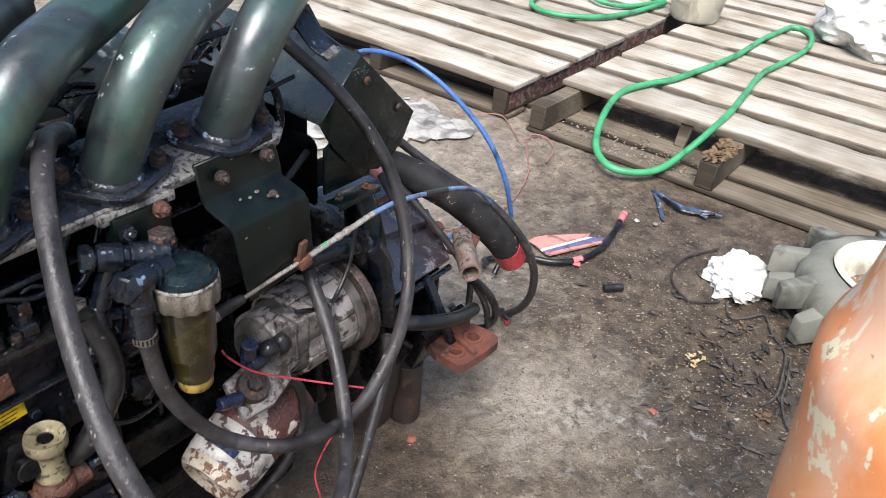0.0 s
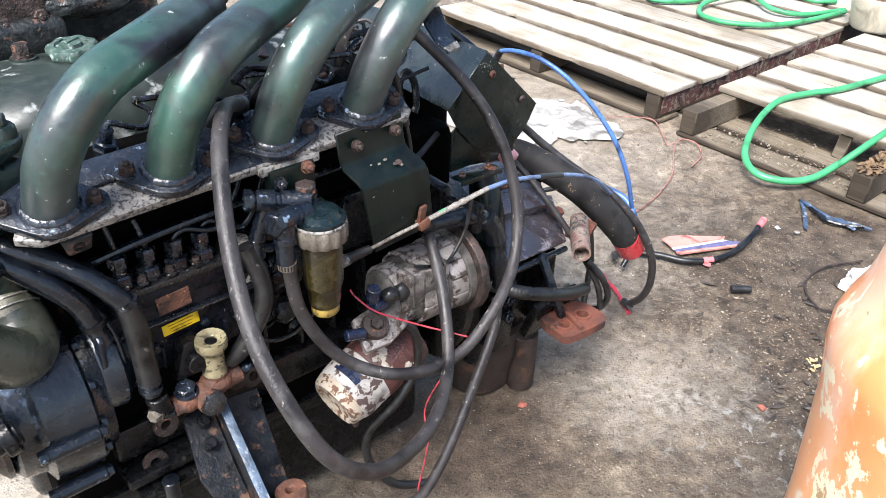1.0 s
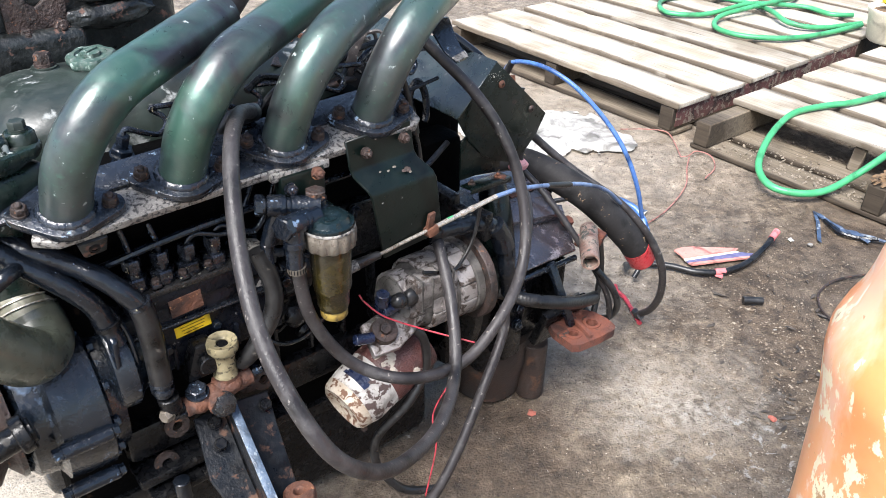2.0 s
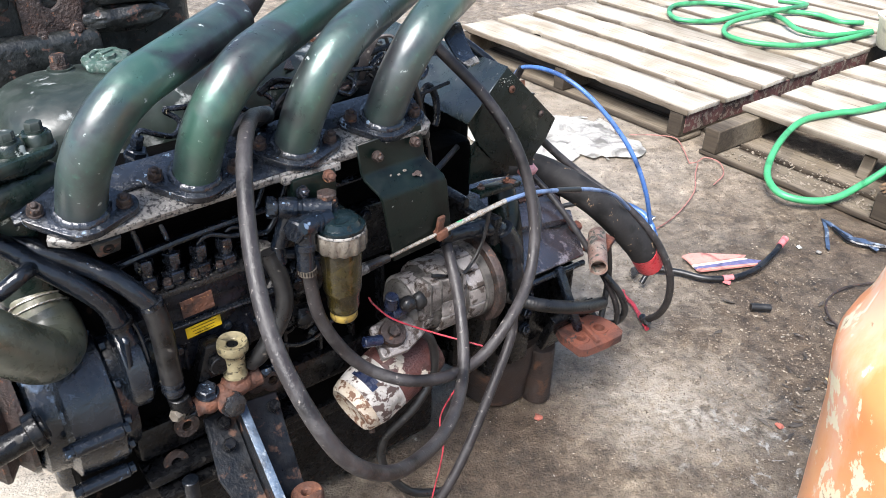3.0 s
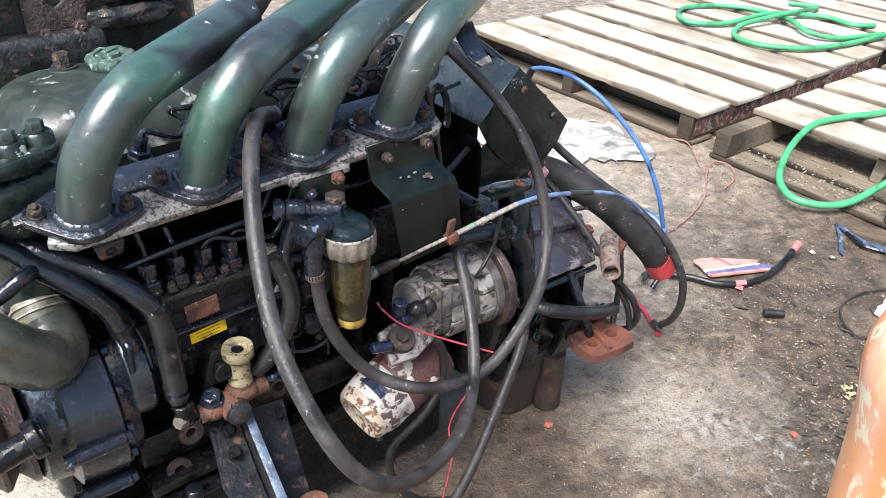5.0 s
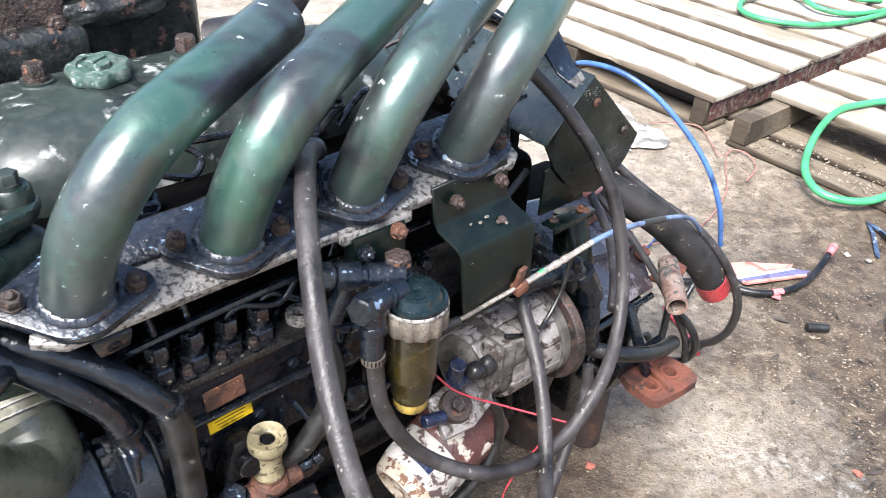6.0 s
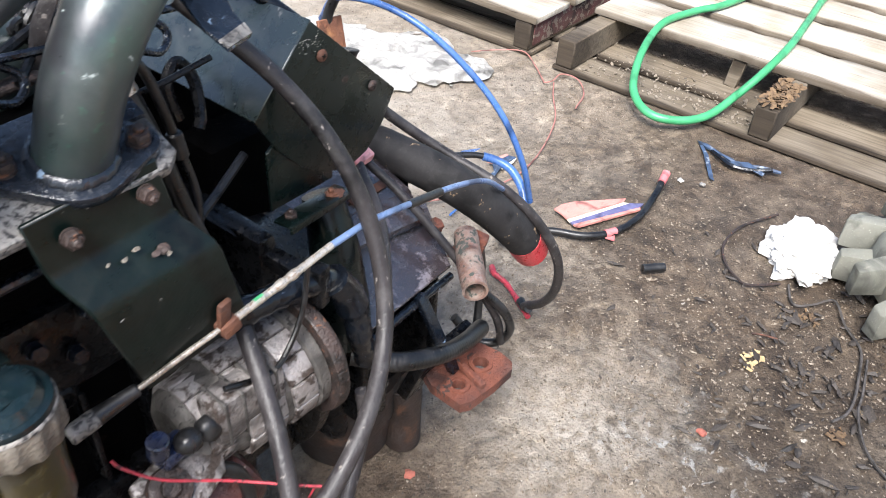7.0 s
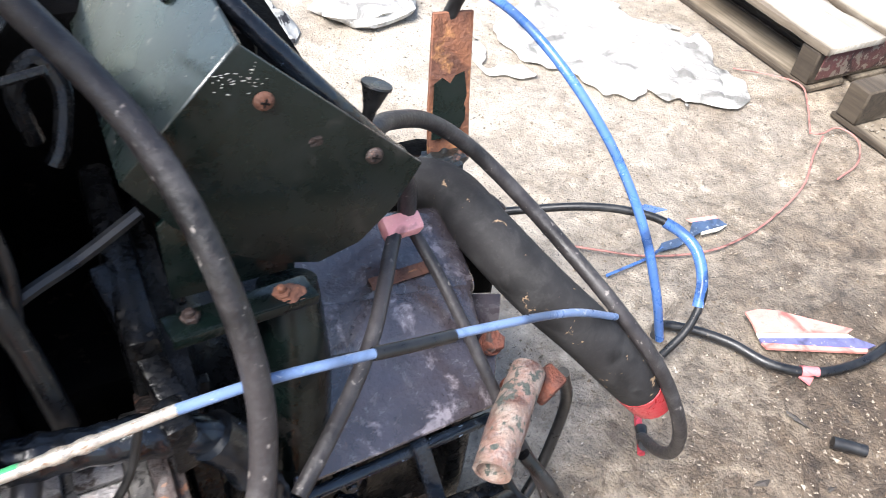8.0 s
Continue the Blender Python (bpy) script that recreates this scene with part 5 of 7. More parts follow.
gear_lid = part("gear_lid", rounded(bent_sheet([PLATE_Q[0], PLATE_Q[3]], [PLATE_Q[1], PLATE_Q[2]], 0.008), 0.002, 1, 0.9), LID, engine, "flaking blue black gear case lid")
part("rust_scale", box(0.075, 0.013, 0.002, basis((0.875, 0.105, 0.4575), (0.97, 0.12, -0.12), (0.1, -0.35, 0.93)), 0.0015), RUST, gear_lid, "streak of brown rust")
part("lid_edge", rod(Vector(PLATE_Q[0]) + Vector((0.01, -0.004, -0.01)), Vector(PLATE_Q[1]) + Vector((0, -0.004, -0.01)), 0.006), BLUE_BLACK, gear_lid)
part("gear_hump", join(box(0.2, 0.11, 0.05, basis((0.85, 0.14, 0.44), (0.95, -0.05, -0.12), (0.1, -0.25, 0.95)), 0.016, 3), box(0.17, 0.05, 0.03, basis((0.85, 0.075, 0.43), (0.95, -0.05, -0.12), (0.1, -0.5, 0.85)), 0.008, 2)), LID, engine, "flaking dark gear case hump")
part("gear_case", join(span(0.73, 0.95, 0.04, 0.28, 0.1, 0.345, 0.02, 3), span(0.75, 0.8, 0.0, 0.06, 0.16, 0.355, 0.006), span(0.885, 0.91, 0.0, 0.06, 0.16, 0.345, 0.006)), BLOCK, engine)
for z in (0.325, 0.285, 0.245):
    bolt((0.775, -0.002, z), (0.05, -1, 0.1), engine, 0.02, 0.012, BLUE_BLACK)
part("gear_sump", join(lathe([(0, 0), (0.06, 0), (0.075, 0.012), (0.08, 0.06), (0.09, 0.1), (0.09, 0.16), (0, 0.16)], pose(0.815, 0.11, -0.004), 28, lambda a, h: 1 + 0.02 * math.sin(5 * a)), rod((0.87, 0.03, 0.0), (0.87, 0.03, 0.14), 0.03)), SUMP_RUST, engine, "rusty brown gear sump")


def lug_plate():
    """A slab with two bored holes and rounded corners."""
    def ring(cx, cy, r, n=16):
        return [(cx + r * math.cos(2 * math.pi * k / n), cy + r * math.sin(2 * math.pi * k / n)) for k in range(n)]

    outer = [(-0.058, -0.022), (-0.044, -0.03), (0.0, -0.034), (0.043, -0.034), (0.054, -0.026), (0.058, 0.0), (0.053, 0.03), (0.03, 0.06), (-0.045, 0.06), (-0.058, 0.03)]
    bm = bmesh.new()
    for z in (0.0, 0.017):
        loops = []
        for pts in (outer, ring(-0.032, 0.002, 0.0095), ring(0.02, 0.006, 0.0115)):
            vs = [bm.verts.new((x, y, z)) for x, y in pts]
            loops.append(vs)
            for a, c in zip(vs, vs[1:] + vs[:1]):
                bm.edges.new((a, c))
        bmesh.ops.triangle_fill(bm, edges=[e for e in bm.edges if all(abs(v.co.z - z) < 1e-6 for v in e.verts)], use_beauty=True)
        if z == 0.0:
            low = loops
    for a, c in zip(low, loops):
        for k in range(len(a)):
            n = (k + 1) % len(a)
            bm.faces.new((a[k], a[n], c[n], c[k]))
    bmesh.ops.recalc_face_normals(bm, faces=bm.faces[:])
    bm.transform(pose(0.876, -0.095, 0.226, 0, 0, -2))
    return bm


lug = part("rear_lug", lug_plate(), RUST_ORANGE, engine, "orange rusted rear mounting lug")
for hx in (0.844, 0.896):
    part("lug_ring", lathe([(0.0115, 0), (0.018, 0), (0.017, 0.004), (0.0115, 0.004), (0.0115, 0)], pose(hx, -0.091, 0.242), 24), RUST_ORANGE, lug)
part("lug_ridge", box(0.01, 0.075, 0.014, pose(0.869, -0.085, 0.247, 4, 0, -12), 0.003), RUST_ORANGE, lug)
part("lug_rib", prism([(0, 0), (0.06, 0), (0.0, 0.045)], 0.012, basis((0.862, -0.04, 0.24), (0, -1, 0), (1, 0, 0)), 0.003), RUST_ORANGE, lug)
part("lug_web", box(0.12, 0.02, 0.09, pose(0.87, -0.03, 0.23, 20, 0, 0), 0.004), BLOCK, lug)
part("strut", box(0.016, 0.012, 0.14, basis((0.85, -0.045, 0.305), (1, 0, 0.1), (-0.16, 0.35, 0.9)), 0.002), BLUE_BLACK, engine)
part("rust_block", join(box(0.026, 0.026, 0.032, pose(0.985, -0.006, 0.365, 15, 10, 25), 0.004), box(0.035, 0.03, 0.012, pose(0.968, 0.012, 0.348, 0, 20, 20), 0.004)), RUST_ORANGE, engine, "orange rusted block")
part("rust_nut", hex_head((0.945, 0.045, 0.388), (0.2, -0.4, 0.9), 0.02, 0.014), RUST_ORANGE, engine)

# flywheel guard in folded sheet
GUARD = [(0.644, 0.685), (0.668, 0.645), (0.70, 0.61), (0.735, 0.588), (0.766, 0.578), (0.798, 0.588), (0.825, 0.615), (0.845, 0.65), (0.722, 0.765)]
gm = Matrix(((1, 0, 0, 0), (0, 0, 1, 0.034), (0, 1, 0, 0), (0, 0, 0, 1)))
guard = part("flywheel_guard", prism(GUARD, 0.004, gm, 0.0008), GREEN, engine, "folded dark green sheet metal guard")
# top panel takes the brightened copy of the guard's own paint
part("guard_top", rounded(bent_sheet([(0.6435, 0.0345, 0.686), (0.6435, 0.42, 0.686)], [(0.722, 0.0345, 0.7665), (0.722, 0.42, 0.7665)], -0.004), 0.001, 1, 0.9), GUARD_LIT, guard)
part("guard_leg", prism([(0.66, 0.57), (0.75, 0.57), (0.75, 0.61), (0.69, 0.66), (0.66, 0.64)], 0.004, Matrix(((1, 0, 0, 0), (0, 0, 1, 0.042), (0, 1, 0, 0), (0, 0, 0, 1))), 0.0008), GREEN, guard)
foot = part("guard_foot", join(box(0.112, 0.024, 0.004, pose(0.705, 0.026, 0.562, 0, 8, 10), 0.0018), box(0.112, 0.003, 0.009, pose(0.707, 0.0145, 0.5585, 0, 8, 10), 0.001)), GREEN, guard)
part("rust_bloom", lump(0.013, 0.01, 0.0022, pose(0.742, 0.03, 0.558, 0, 8, 10), 4, 0.2, 2.0, 2.0), BRIGHT_RUST, foot, "orange and yellow rust round the bolt")
for x, z, mat in ((0.734, 0.726, RUST), (0.807, 0.667, RUST_DARK)):
    scr = part("screw", lathe([(0, 0), (0.0062, 0), (0.0066, 0.001), (0.006, 0.0026), (0.004, 0.0038), (0, 0.0042)], basis((x, 0.034, z), (1, 0, 0), (0, -1, 0)), 24), mat, guard, "rusty round screw head")
    part("slot", join(box(0.006, 0.0006, 0.0012, pose(x, 0.0298, z, 0, 20, 0), 0.0), box(0.0012, 0.0006, 0.006, pose(x, 0.0298, z, 0, 20, 0), 0.0)), BLOCK, scr)
SPRAY = random.Random(21)
part("paint_spatter", join(*[lump(SPRAY.choice((0.0004, 0.0006, 0.0009, 0.0016)), 0.0002, 0.0004, pose(0.719 + SPRAY.gauss(0, 0.011), 0.0338, 0.7415 + SPRAY.gauss(0, 0.0055), 0, SPRAY.uniform(-20, 20), 0), 1, 0.3, 2.0, k) for k in range(34)]), PALE_CHIP, guard, "pale flecks of spattered paint")
part("scuff", lump(0.0045, 0.0003, 0.004, pose(0.766, 0.0338, 0.688), 3, 0.5, 2.5, 4.0), RUST_DARK, guard)
bolt((0.668, 0.022, 0.566), (0, 0, 1), guard, 0.012, 0.007, RUST_DARK)
bolt((0.735, 0.03, 0.556), (0, 0, 1), guard, 0.012, 0.007, BRIGHT_RUST)
tab = part("curled_strap", rounded(bent_sheet([(0.54, -0.081, 0.828), (0.5385, -0.055, 0.8365), (0.54, -0.03, 0.853), (0.551, -0.005, 0.866), (0.575, 0.02, 0.862), (0.592, 0.04, 0.84)], [(0.573, -0.065, 0.824), (0.571, -0.05, 0.838), (0.576, -0.03, 0.852), (0.588, -0.005, 0.862), (0.606, 0.02, 0.856), (0.62, 0.045, 0.835)], 0.003), 0.0008, 1, 0.9), BLUE_BLACK, engine, "curled black strap end with scraped tip")
part("scraped_tip", bent_sheet([(0.5395, -0.0822, 0.8318), (0.5390, -0.073, 0.8348)], [(0.5735, -0.066, 0.8278), (0.5726, -0.059, 0.834)], 0.0008), ALLOY, tab)
bolt((0.703, 0.137, 0.7485), (-0.7, 0, 0.7), guard, 0.01, 0.004, STEEL, "screw", False)

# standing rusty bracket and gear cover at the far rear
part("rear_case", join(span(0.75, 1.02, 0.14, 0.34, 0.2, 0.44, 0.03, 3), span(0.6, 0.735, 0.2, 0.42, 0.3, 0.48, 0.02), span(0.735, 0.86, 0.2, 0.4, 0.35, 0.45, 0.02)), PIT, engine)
rb = part("cable_bracket", rounded(bent_sheet([(0.985, 0.286, 0.43), (0.984, 0.296, 0.5), (0.992, 0.319, 0.603)], [(1.036, 0.28, 0.43), (1.034, 0.292, 0.5), (1.041, 0.319, 0.599)], 0.005), 0.001, 1, 0.9), BRIGHT_RUST, engine, "rusty upright cable bracket")
part("paint_patch", prism([(0.0, 0.0), (0.03, 0.0), (0.042, 0.018), (0.044, 0.05), (0.041, 0.075), (0.03, 0.072), (0.024, 0.064), (0.014, 0.072), (0.004, 0.066)], 0.0012, basis((0.986, 0.2815, 0.465), (1, 0, 0), (0, -0.98, 0.2)), 0.0), GREEN, rb, "patch of old dark green paint")

# hoses and cables
part("breather_hose", tube([(0.298, 0.036, 0.78), (0.246, -0.035, 0.81), (0.197, -0.114, 0.799), (0.157, -0.199, 0.73), (0.139, -0.277, 0.663), (0.156, -0.348, 0.581), (0.212, -0.348, 0.508), (0.293, -0.307, 0.443), (0.386, -0.253, 0.405), (0.47, -0.182, 0.403), (0.515, -0.116, 0.469), (0.552, -0.031, 0.537)], 0.0092, 16, 90), RUBBER, engine, "long looped grey rubber hose")
part("fuel_hose", tube([(0.267, -0.106, 0.64), (0.284, -0.104, 0.538), (0.337, -0.115, 0.443), (0.402, -0.162, 0.413), (0.498, -0.172, 0.405), (0.585, -0.16, 0.451), (0.659, -0.12, 0.495), (0.688, -0.082, 0.574), (0.684, -0.041, 0.66), (0.66, 0.014, 0.733), (0.605, 0.071, 0.809)], 0.009, 16, 90), RUBBER, engine, "long looped grey fuel hose")
bigh = part("big_hose", tube([(0.93, 0.24, 0.45), (0.965, 0.198, 0.46), (0.975, 0.122, 0.458), (1.002, 0.058, 0.433), (1.052, 0.027, 0.38), (1.104, 0.004, 0.318), (1.13, 0.0, 0.285)], 0.03, 20, 50), BIG_HOSE, engine, "thick black rubber hose")
part("tape_end", tube([(1.125, 0.0, 0.292), (1.14, 0.0, 0.272), (1.158, 0.0, 0.25)], 0.0305, 20, 8), RED_TAPE, bigh, "red tape wrapped hose end")
part("thin_cable", tube([(0.815, 0.1, 0.63), (0.845, 0.12, 0.622), (0.872, 0.15, 0.604), (0.93, 0.19, 0.564), (0.985, 0.195, 0.516), (1.03, 0.165, 0.468), (1.063, 0.112, 0.43), (1.09, 0.031, 0.396), (1.132, -0.02, 0.33), (1.164, -0.049, 0.251), (1.196, -0.04, 0.163), (1.23, -0.002, 0.082), (1.266, 0.057, 0.012)], 0.0084, 12, 80), RUBBER, engine, "black electrical cable")
PP = [(0.641, -0.066, 0.592), (0.7, -0.06, 0.585), (0.78, -0.05, 0.563), (0.888, -0.032, 0.525), (0.989, -0.007, 0.472), (1.075, 0.017, 0.405)]
pp = part("control_cable", tube(PP, 0.0038, 12, 60), PALE_BLUE, engine, "blue push pull control cable")
part("cable_sleeve", tube([(0.522, -0.066, 0.579), (0.58, -0.067, 0.586), (0.642, -0.066, 0.592)], 0.004, 14, 40, wave=lambda s: 1.25 if 0.05 < s < 0.058 or 0.064 < s < 0.074 else 1.0), SILVER, pp, "bright metal cable sleeve")
part("inner_rod", tube([(0.423, -0.058, 0.562), (0.47, -0.062, 0.571), (0.522, -0.066, 0.579)], 0.0028, 10, 10), SILVER, pp, "bright inner rod")
part("arc_cable", tube([(1.048, 0.366, 0.578), (1.026, 0.31, 0.631), (1.029, 0.23, 0.645), (1.045, 0.157, 0.625), (1.072, 0.093, 0.573), (1.09, 0.039, 0.512), (1.109, 0.008, 0.438), (1.138, 0.003, 0.357)], 0.0048, 12, 60), BLUE_PLASTIC, engine, "arched blue control cable")
part("tail_cable", tube([(1.2, 0.45, 0.15), (1.272, 0.42, 0.162), (1.335, 0.388, 0.174), (1.395, 0.352, 0.178), (1.448, 0.308, 0.172), (1.476, 0.255, 0.15), (1.469, 0.203, 0.107), (1.436, 0.177, 0.057), (1.393, 0.171, 0.012)], 0.007, 10, 60), RUBBER_BLACK, engine, "black cable tail")
part("lead", tube([(0.877, 0.131, 0.507), (0.853, 0.094, 0.503), (0.83, 0.056, 0.498), (0.805, 0.019, 0.49), (0.775, -0.015, 0.48), (0.743, -0.046, 0.471), (0.71, -0.073, 0.454)], 0.007, 10), RUBBER, engine, "grey electrical lead")
part("lead", tube([(0.888, 0.124, 0.496), (0.9, 0.08, 0.465), (0.912, 0.035, 0.426), (0.93, -0.02, 0.365), (0.966, -0.062, 0.272), (0.98, -0.07, 0.21)], 0.0062, 10), RUBBER, engine, "grey electrical lead")
part("conduit", tube([(0.708, -0.021, 0.358), (0.741, -0.065, 0.351), (0.8, -0.086, 0.332), (0.86, -0.082, 0.305), (0.923, -0.068, 0.281)], 0.0125, 14, 120, wave=lambda s: 1 + 0.03 * math.sin(s * 1100)), RUBBER_BLACK, engine, "ribbed black conduit")
part("stub_tube", tube([(0.964, 0.001, 0.389), (0.92, -0.04, 0.389), (0.879, -0.081, 0.386)], 0.0182, 20, 24, bore=0.03, rough=0.08), MIXED_METAL, engine, "peeling painted stub tube")

# ---- pallets ----
def pallet(missing_first, red_side, fy):
    p = thing("pallet", (0, 0, 0), "weathered wooden pallet lying on the concrete" + (", first deck board missing" if missing_first else ""), "pallet", "pallets in the yard")
    L, W = 1.36, 1.3
    for y in (0.04, 0.64, W - 0.04):
        bm = span(0.0, L, y - 0.03, y + 0.03, 0.016, 0.105, 0.004, 1)
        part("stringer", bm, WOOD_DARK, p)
        if red_side and y < 0.1:
            part("painted_flank", span(0.02, L, y - 0.034, y - 0.0305, 0.03, 0.104, 0.001, 1), PAINT_RED, p, "faded red painted flank")
    xs = [0.0, 0.235, 0.47, 0.705, 0.94, 1.16]
    for k, x in enumerate(xs):
        if missing_first and k == 0:
            continue
        rot = RAND.uniform(-0.5, 0.5)
        b = box(RAND.uniform(0.188, 0.206), W + RAND.uniform(-0.015, 0.02), 0.02, Matrix(), 0.0)
        bmesh.ops.subdivide_edges(b, edges=[e for e in b.edges if abs(e.verts[0].co.y - e.verts[1].co.y) > 1], cuts=56)
        rounded(b, 0.0035, 2)
        for v in b.verts:
            q = Vector((v.co.x * 14, v.co.y * 5, k * 3.7 + fy))
            chip = max(0.0, noise.noise(Vector((v.co.y * 9, math.copysign(4, v.co.x), k * 2.3 + fy))) - 0.25)
            v.co.x += 0.005 * noise.noise(q) - math.copysign(0.05 * chip, v.co.x)
            v.co.z += 0.002 * noise.noise(q * 0.6 + Vector((3, 0, 0)))
            v.co.y += 0.006 * noise.noise(Vector((v.co.x * 60, 0, k))) if abs(v.co.y) > 0.6 else 0.0
        b.transform(pose(0.1, 0, 0, RAND.uniform(-0.2, 0.2), RAND.uniform(-0.6, 0.6), rot))
        b.transform(pose(x, W / 2, 0.117 + RAND.uniform(-0.002, 0.002)))
        part("deck_board", b, WOOD, p)
    for x in (0.0, 0.16, 0.6, 1.16):
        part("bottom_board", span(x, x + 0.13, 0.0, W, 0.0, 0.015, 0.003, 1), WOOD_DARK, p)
    return p


for fx, fy, miss, red in ((2.27, 0.715, False, True), (2.25, -0.68, True, False), (3.68, 0.74, False, False), (3.66, -0.66, False, False)):
    pal = pallet(miss, red, fy)
    pal.location = (fx, fy, 0)
    tagged(pal, group="pallets in the yard")


# clutter behind the port plate: injectors, leak-off lines, rusty clips
for k in range(4):
    x = 0.143 + PITCH * k
    inj = part("injector", join(rod((x - 0.012, 0.1, 0.70), (x, 0.085, 0.752), 0.011), hex_head((x - 0.002, 0.088, 0.742), (0.2, -0.25, 0.95), 0.024, 0.012), hex_head((x, 0.085, 0.756), (0.2, -0.25, 0.95), 0.015, 0.014, 1.0)), BLUE_BLACK, engine)
    part("injector_pipe", tube([(x + 0.002, 0.084, 0.768), (x + 0.008, 0.084, 0.776), (x + 0.026, 0.082, 0.768), (x + 0.048, 0.088, 0.758), (x + 0.062, 0.095, 0.764), (x + 0.062, 0.1, 0.774), (x + 0.048, 0.104, 0.787), (x + 0.07, 0.1, 0.788), (x + 0.1, 0.105, 0.783)], 0.0038, 8, 40), STEEL, inj)
    part("leak_line", tube([(x - 0.05, 0.06, 0.735), (x - 0.01, 0.07, 0.738), (x + 0.03, 0.065, 0.742), (x + 0.08, 0.06, 0.752)], 0.003, 8), BLOCK, inj)
rbk = part("rust_bracket", rounded(bent_sheet([(0.378, 0.135, 0.797), (0.405, 0.17, 0.8), (0.44, 0.21, 0.812)], [(0.428, 0.16, 0.775), (0.45, 0.19, 0.785), (0.49, 0.225, 0.8)], 0.004), 0.001, 1, 0.9), RUST_DARK, engine, "rusted perforated bracket")
for k, (x, y, z) in enumerate(((0.43, 0.185, 0.798), (0.452, 0.2, 0.802), (0.47, 0.212, 0.806), (0.412, 0.168, 0.79))):
    part("rust_scab", lump(0.012, 0.009, 0.005, pose(x, y, z, 10, 20, 30 * k), 3, 0.5, 2.5, k), BRIGHT_RUST, rbk)
part("bracket_hole", lathe([(0.004, 0), (0.0075, 0), (0.0075, 0.0016), (0.004, 0.0016), (0.004, 0)], along((0.422, 0.162, 0.7795), (-0.3, -0.3, 0.9)), 18), RUST, rbk)
bolt((0.383, 0.145, 0.766), (0, 0, 1), engine, 0.012, 0.009, RING_CAST)
for k, (x, y, z) in enumerate(((0.41, 0.12, 0.768), (0.375, 0.118, 0.757), (0.545, 0.14, 0.772), (0.28, 0.115, 0.757))):
    part("leak_loop", tube([(x - 0.035, y - 0.01, z - 0.012), (x - 0.015, y - 0.008, z + 0.008), (x + 0.008, y, z + 0.016), (x + 0.022, y + 0.012, z + 0.006), (x + 0.014, y + 0.022, z - 0.006), (x - 0.01, y + 0.02, z - 0.008)], 0.0042, 8, 40), RUBBER if k % 2 else STEEL, engine)
part("rust_plate", box(0.1, 0.05, 0.006, pose(0.31, 0.13, 0.752, 4, 0, 8), 0.002), RUST_DARK, engine)
part("rust_plate", box(0.06, 0.05, 0.006, pose(0.48, 0.14, 0.757, 4, 0, 8), 0.002), RUST_DARK, engine)
for a, c, r in (((0.32, 0.095, 0.785), (0.375, 0.105, 0.79), 0.005), ((0.45, 0.12, 0.775), (0.6, 0.14, 0.80), 0.005), ((0.47, 0.1, 0.765), (0.56, 0.16, 0.79), 0.004)):
    m1 = (Vector(a) + Vector(c)) / 2 + Vector((0, 0.004, 0.008))
    part("short_line", tube([a, m1, c], r, 8), BLOCK, engine)
part("strap", rounded(bent_sheet([(0.488, 0.12, 0.765), (0.5, 0.12, 0.80), (0.54, 0.13, 0.845)], [(0.5, 0.112, 0.765), (0.513, 0.112, 0.80), (0.552, 0.12, 0.845)], 0.003), 0.0005, 1, 0.9), RUBBER, engine, "grey strap end")
for k in range(14):
    p = Vector((0.5 + 0.09 * RAND.random(), 0.12 + 0.1 * RAND.random(), 0.755 + 0.04 * RAND.random()))
    q = p + Vector((RAND.uniform(-0.05, 0.05), RAND.uniform(-0.03, 0.04), RAND.uniform(-0.02, 0.035)))
    part("wire", tube([p, (p + q) / 2 + Vector((0.01, 0, 0.015)), q, q + Vector((0.02, 0.01, -0.02))], 0.0032, 6, 14), RAND.choice([BLOCK, RUBBER_BLACK, RUBBER]), engine)
part("connector", box(0.03, 0.022, 0.018, pose(0.555, 0.17, 0.79, 10, 20, 30), 0.003), RUBBER_BLACK, engine)
part("grey_hose", tube([(0.26, 0.16, 0.86), (0.3, 0.12, 0.88), (0.36, 0.14, 0.93), (0.42, 0.2, 0.98)], 0.02, 16), RUBBER, engine, "grey rubber hose behind the pipes")
part("breather_elbow", tube([(0.245, 0.05, 0.70), (0.25, 0.045, 0.74), (0.262, 0.035, 0.772), (0.288, 0.03, 0.782), (0.3, 0.036, 0.779)], 0.012, 12), RUBBER_BLACK, engine)

# rear pit between the bent bracket and the guard
part("rear_hose", tube([(0.53, 0.075, 0.775), (0.541, 0.068, 0.745), (0.55, 0.052, 0.69), (0.556, 0.037, 0.629), (0.566, 0.022, 0.575), (0.575, 0.0, 0.52)], 0.0089, 14), RUBBER_BLACK, engine)
part("hose_clip", lathe([(0.0089, 0), (0.0106, 0), (0.0106, 0.009), (0.0089, 0.009)], along((0.5385, 0.0695, 0.752), (0.2, -0.25, -0.9)), 20), SILVER, engine)
part("cover_ring", tube([(0.605, 0.1, 0.68), (0.602, 0.105, 0.715), (0.618, 0.108, 0.733), (0.628, 0.1, 0.715), (0.62, 0.085, 0.687), (0.612, 0.08, 0.675)], 0.006, 8, 40), BLOCK, engine)
part("rear_line", tube([(0.535, 0.06, 0.79), (0.552, 0.055, 0.765), (0.562, 0.052, 0.725), (0.567, 0.049, 0.69), (0.572, 0.04, 0.64), (0.565, 0.035, 0.59)], 0.0047, 10), RUBBER_BLACK, engine)
part("line_sleeve", rod((0.566, 0.05, 0.702), (0.568, 0.047, 0.676), 0.0078), RUBBER_BLACK, engine)
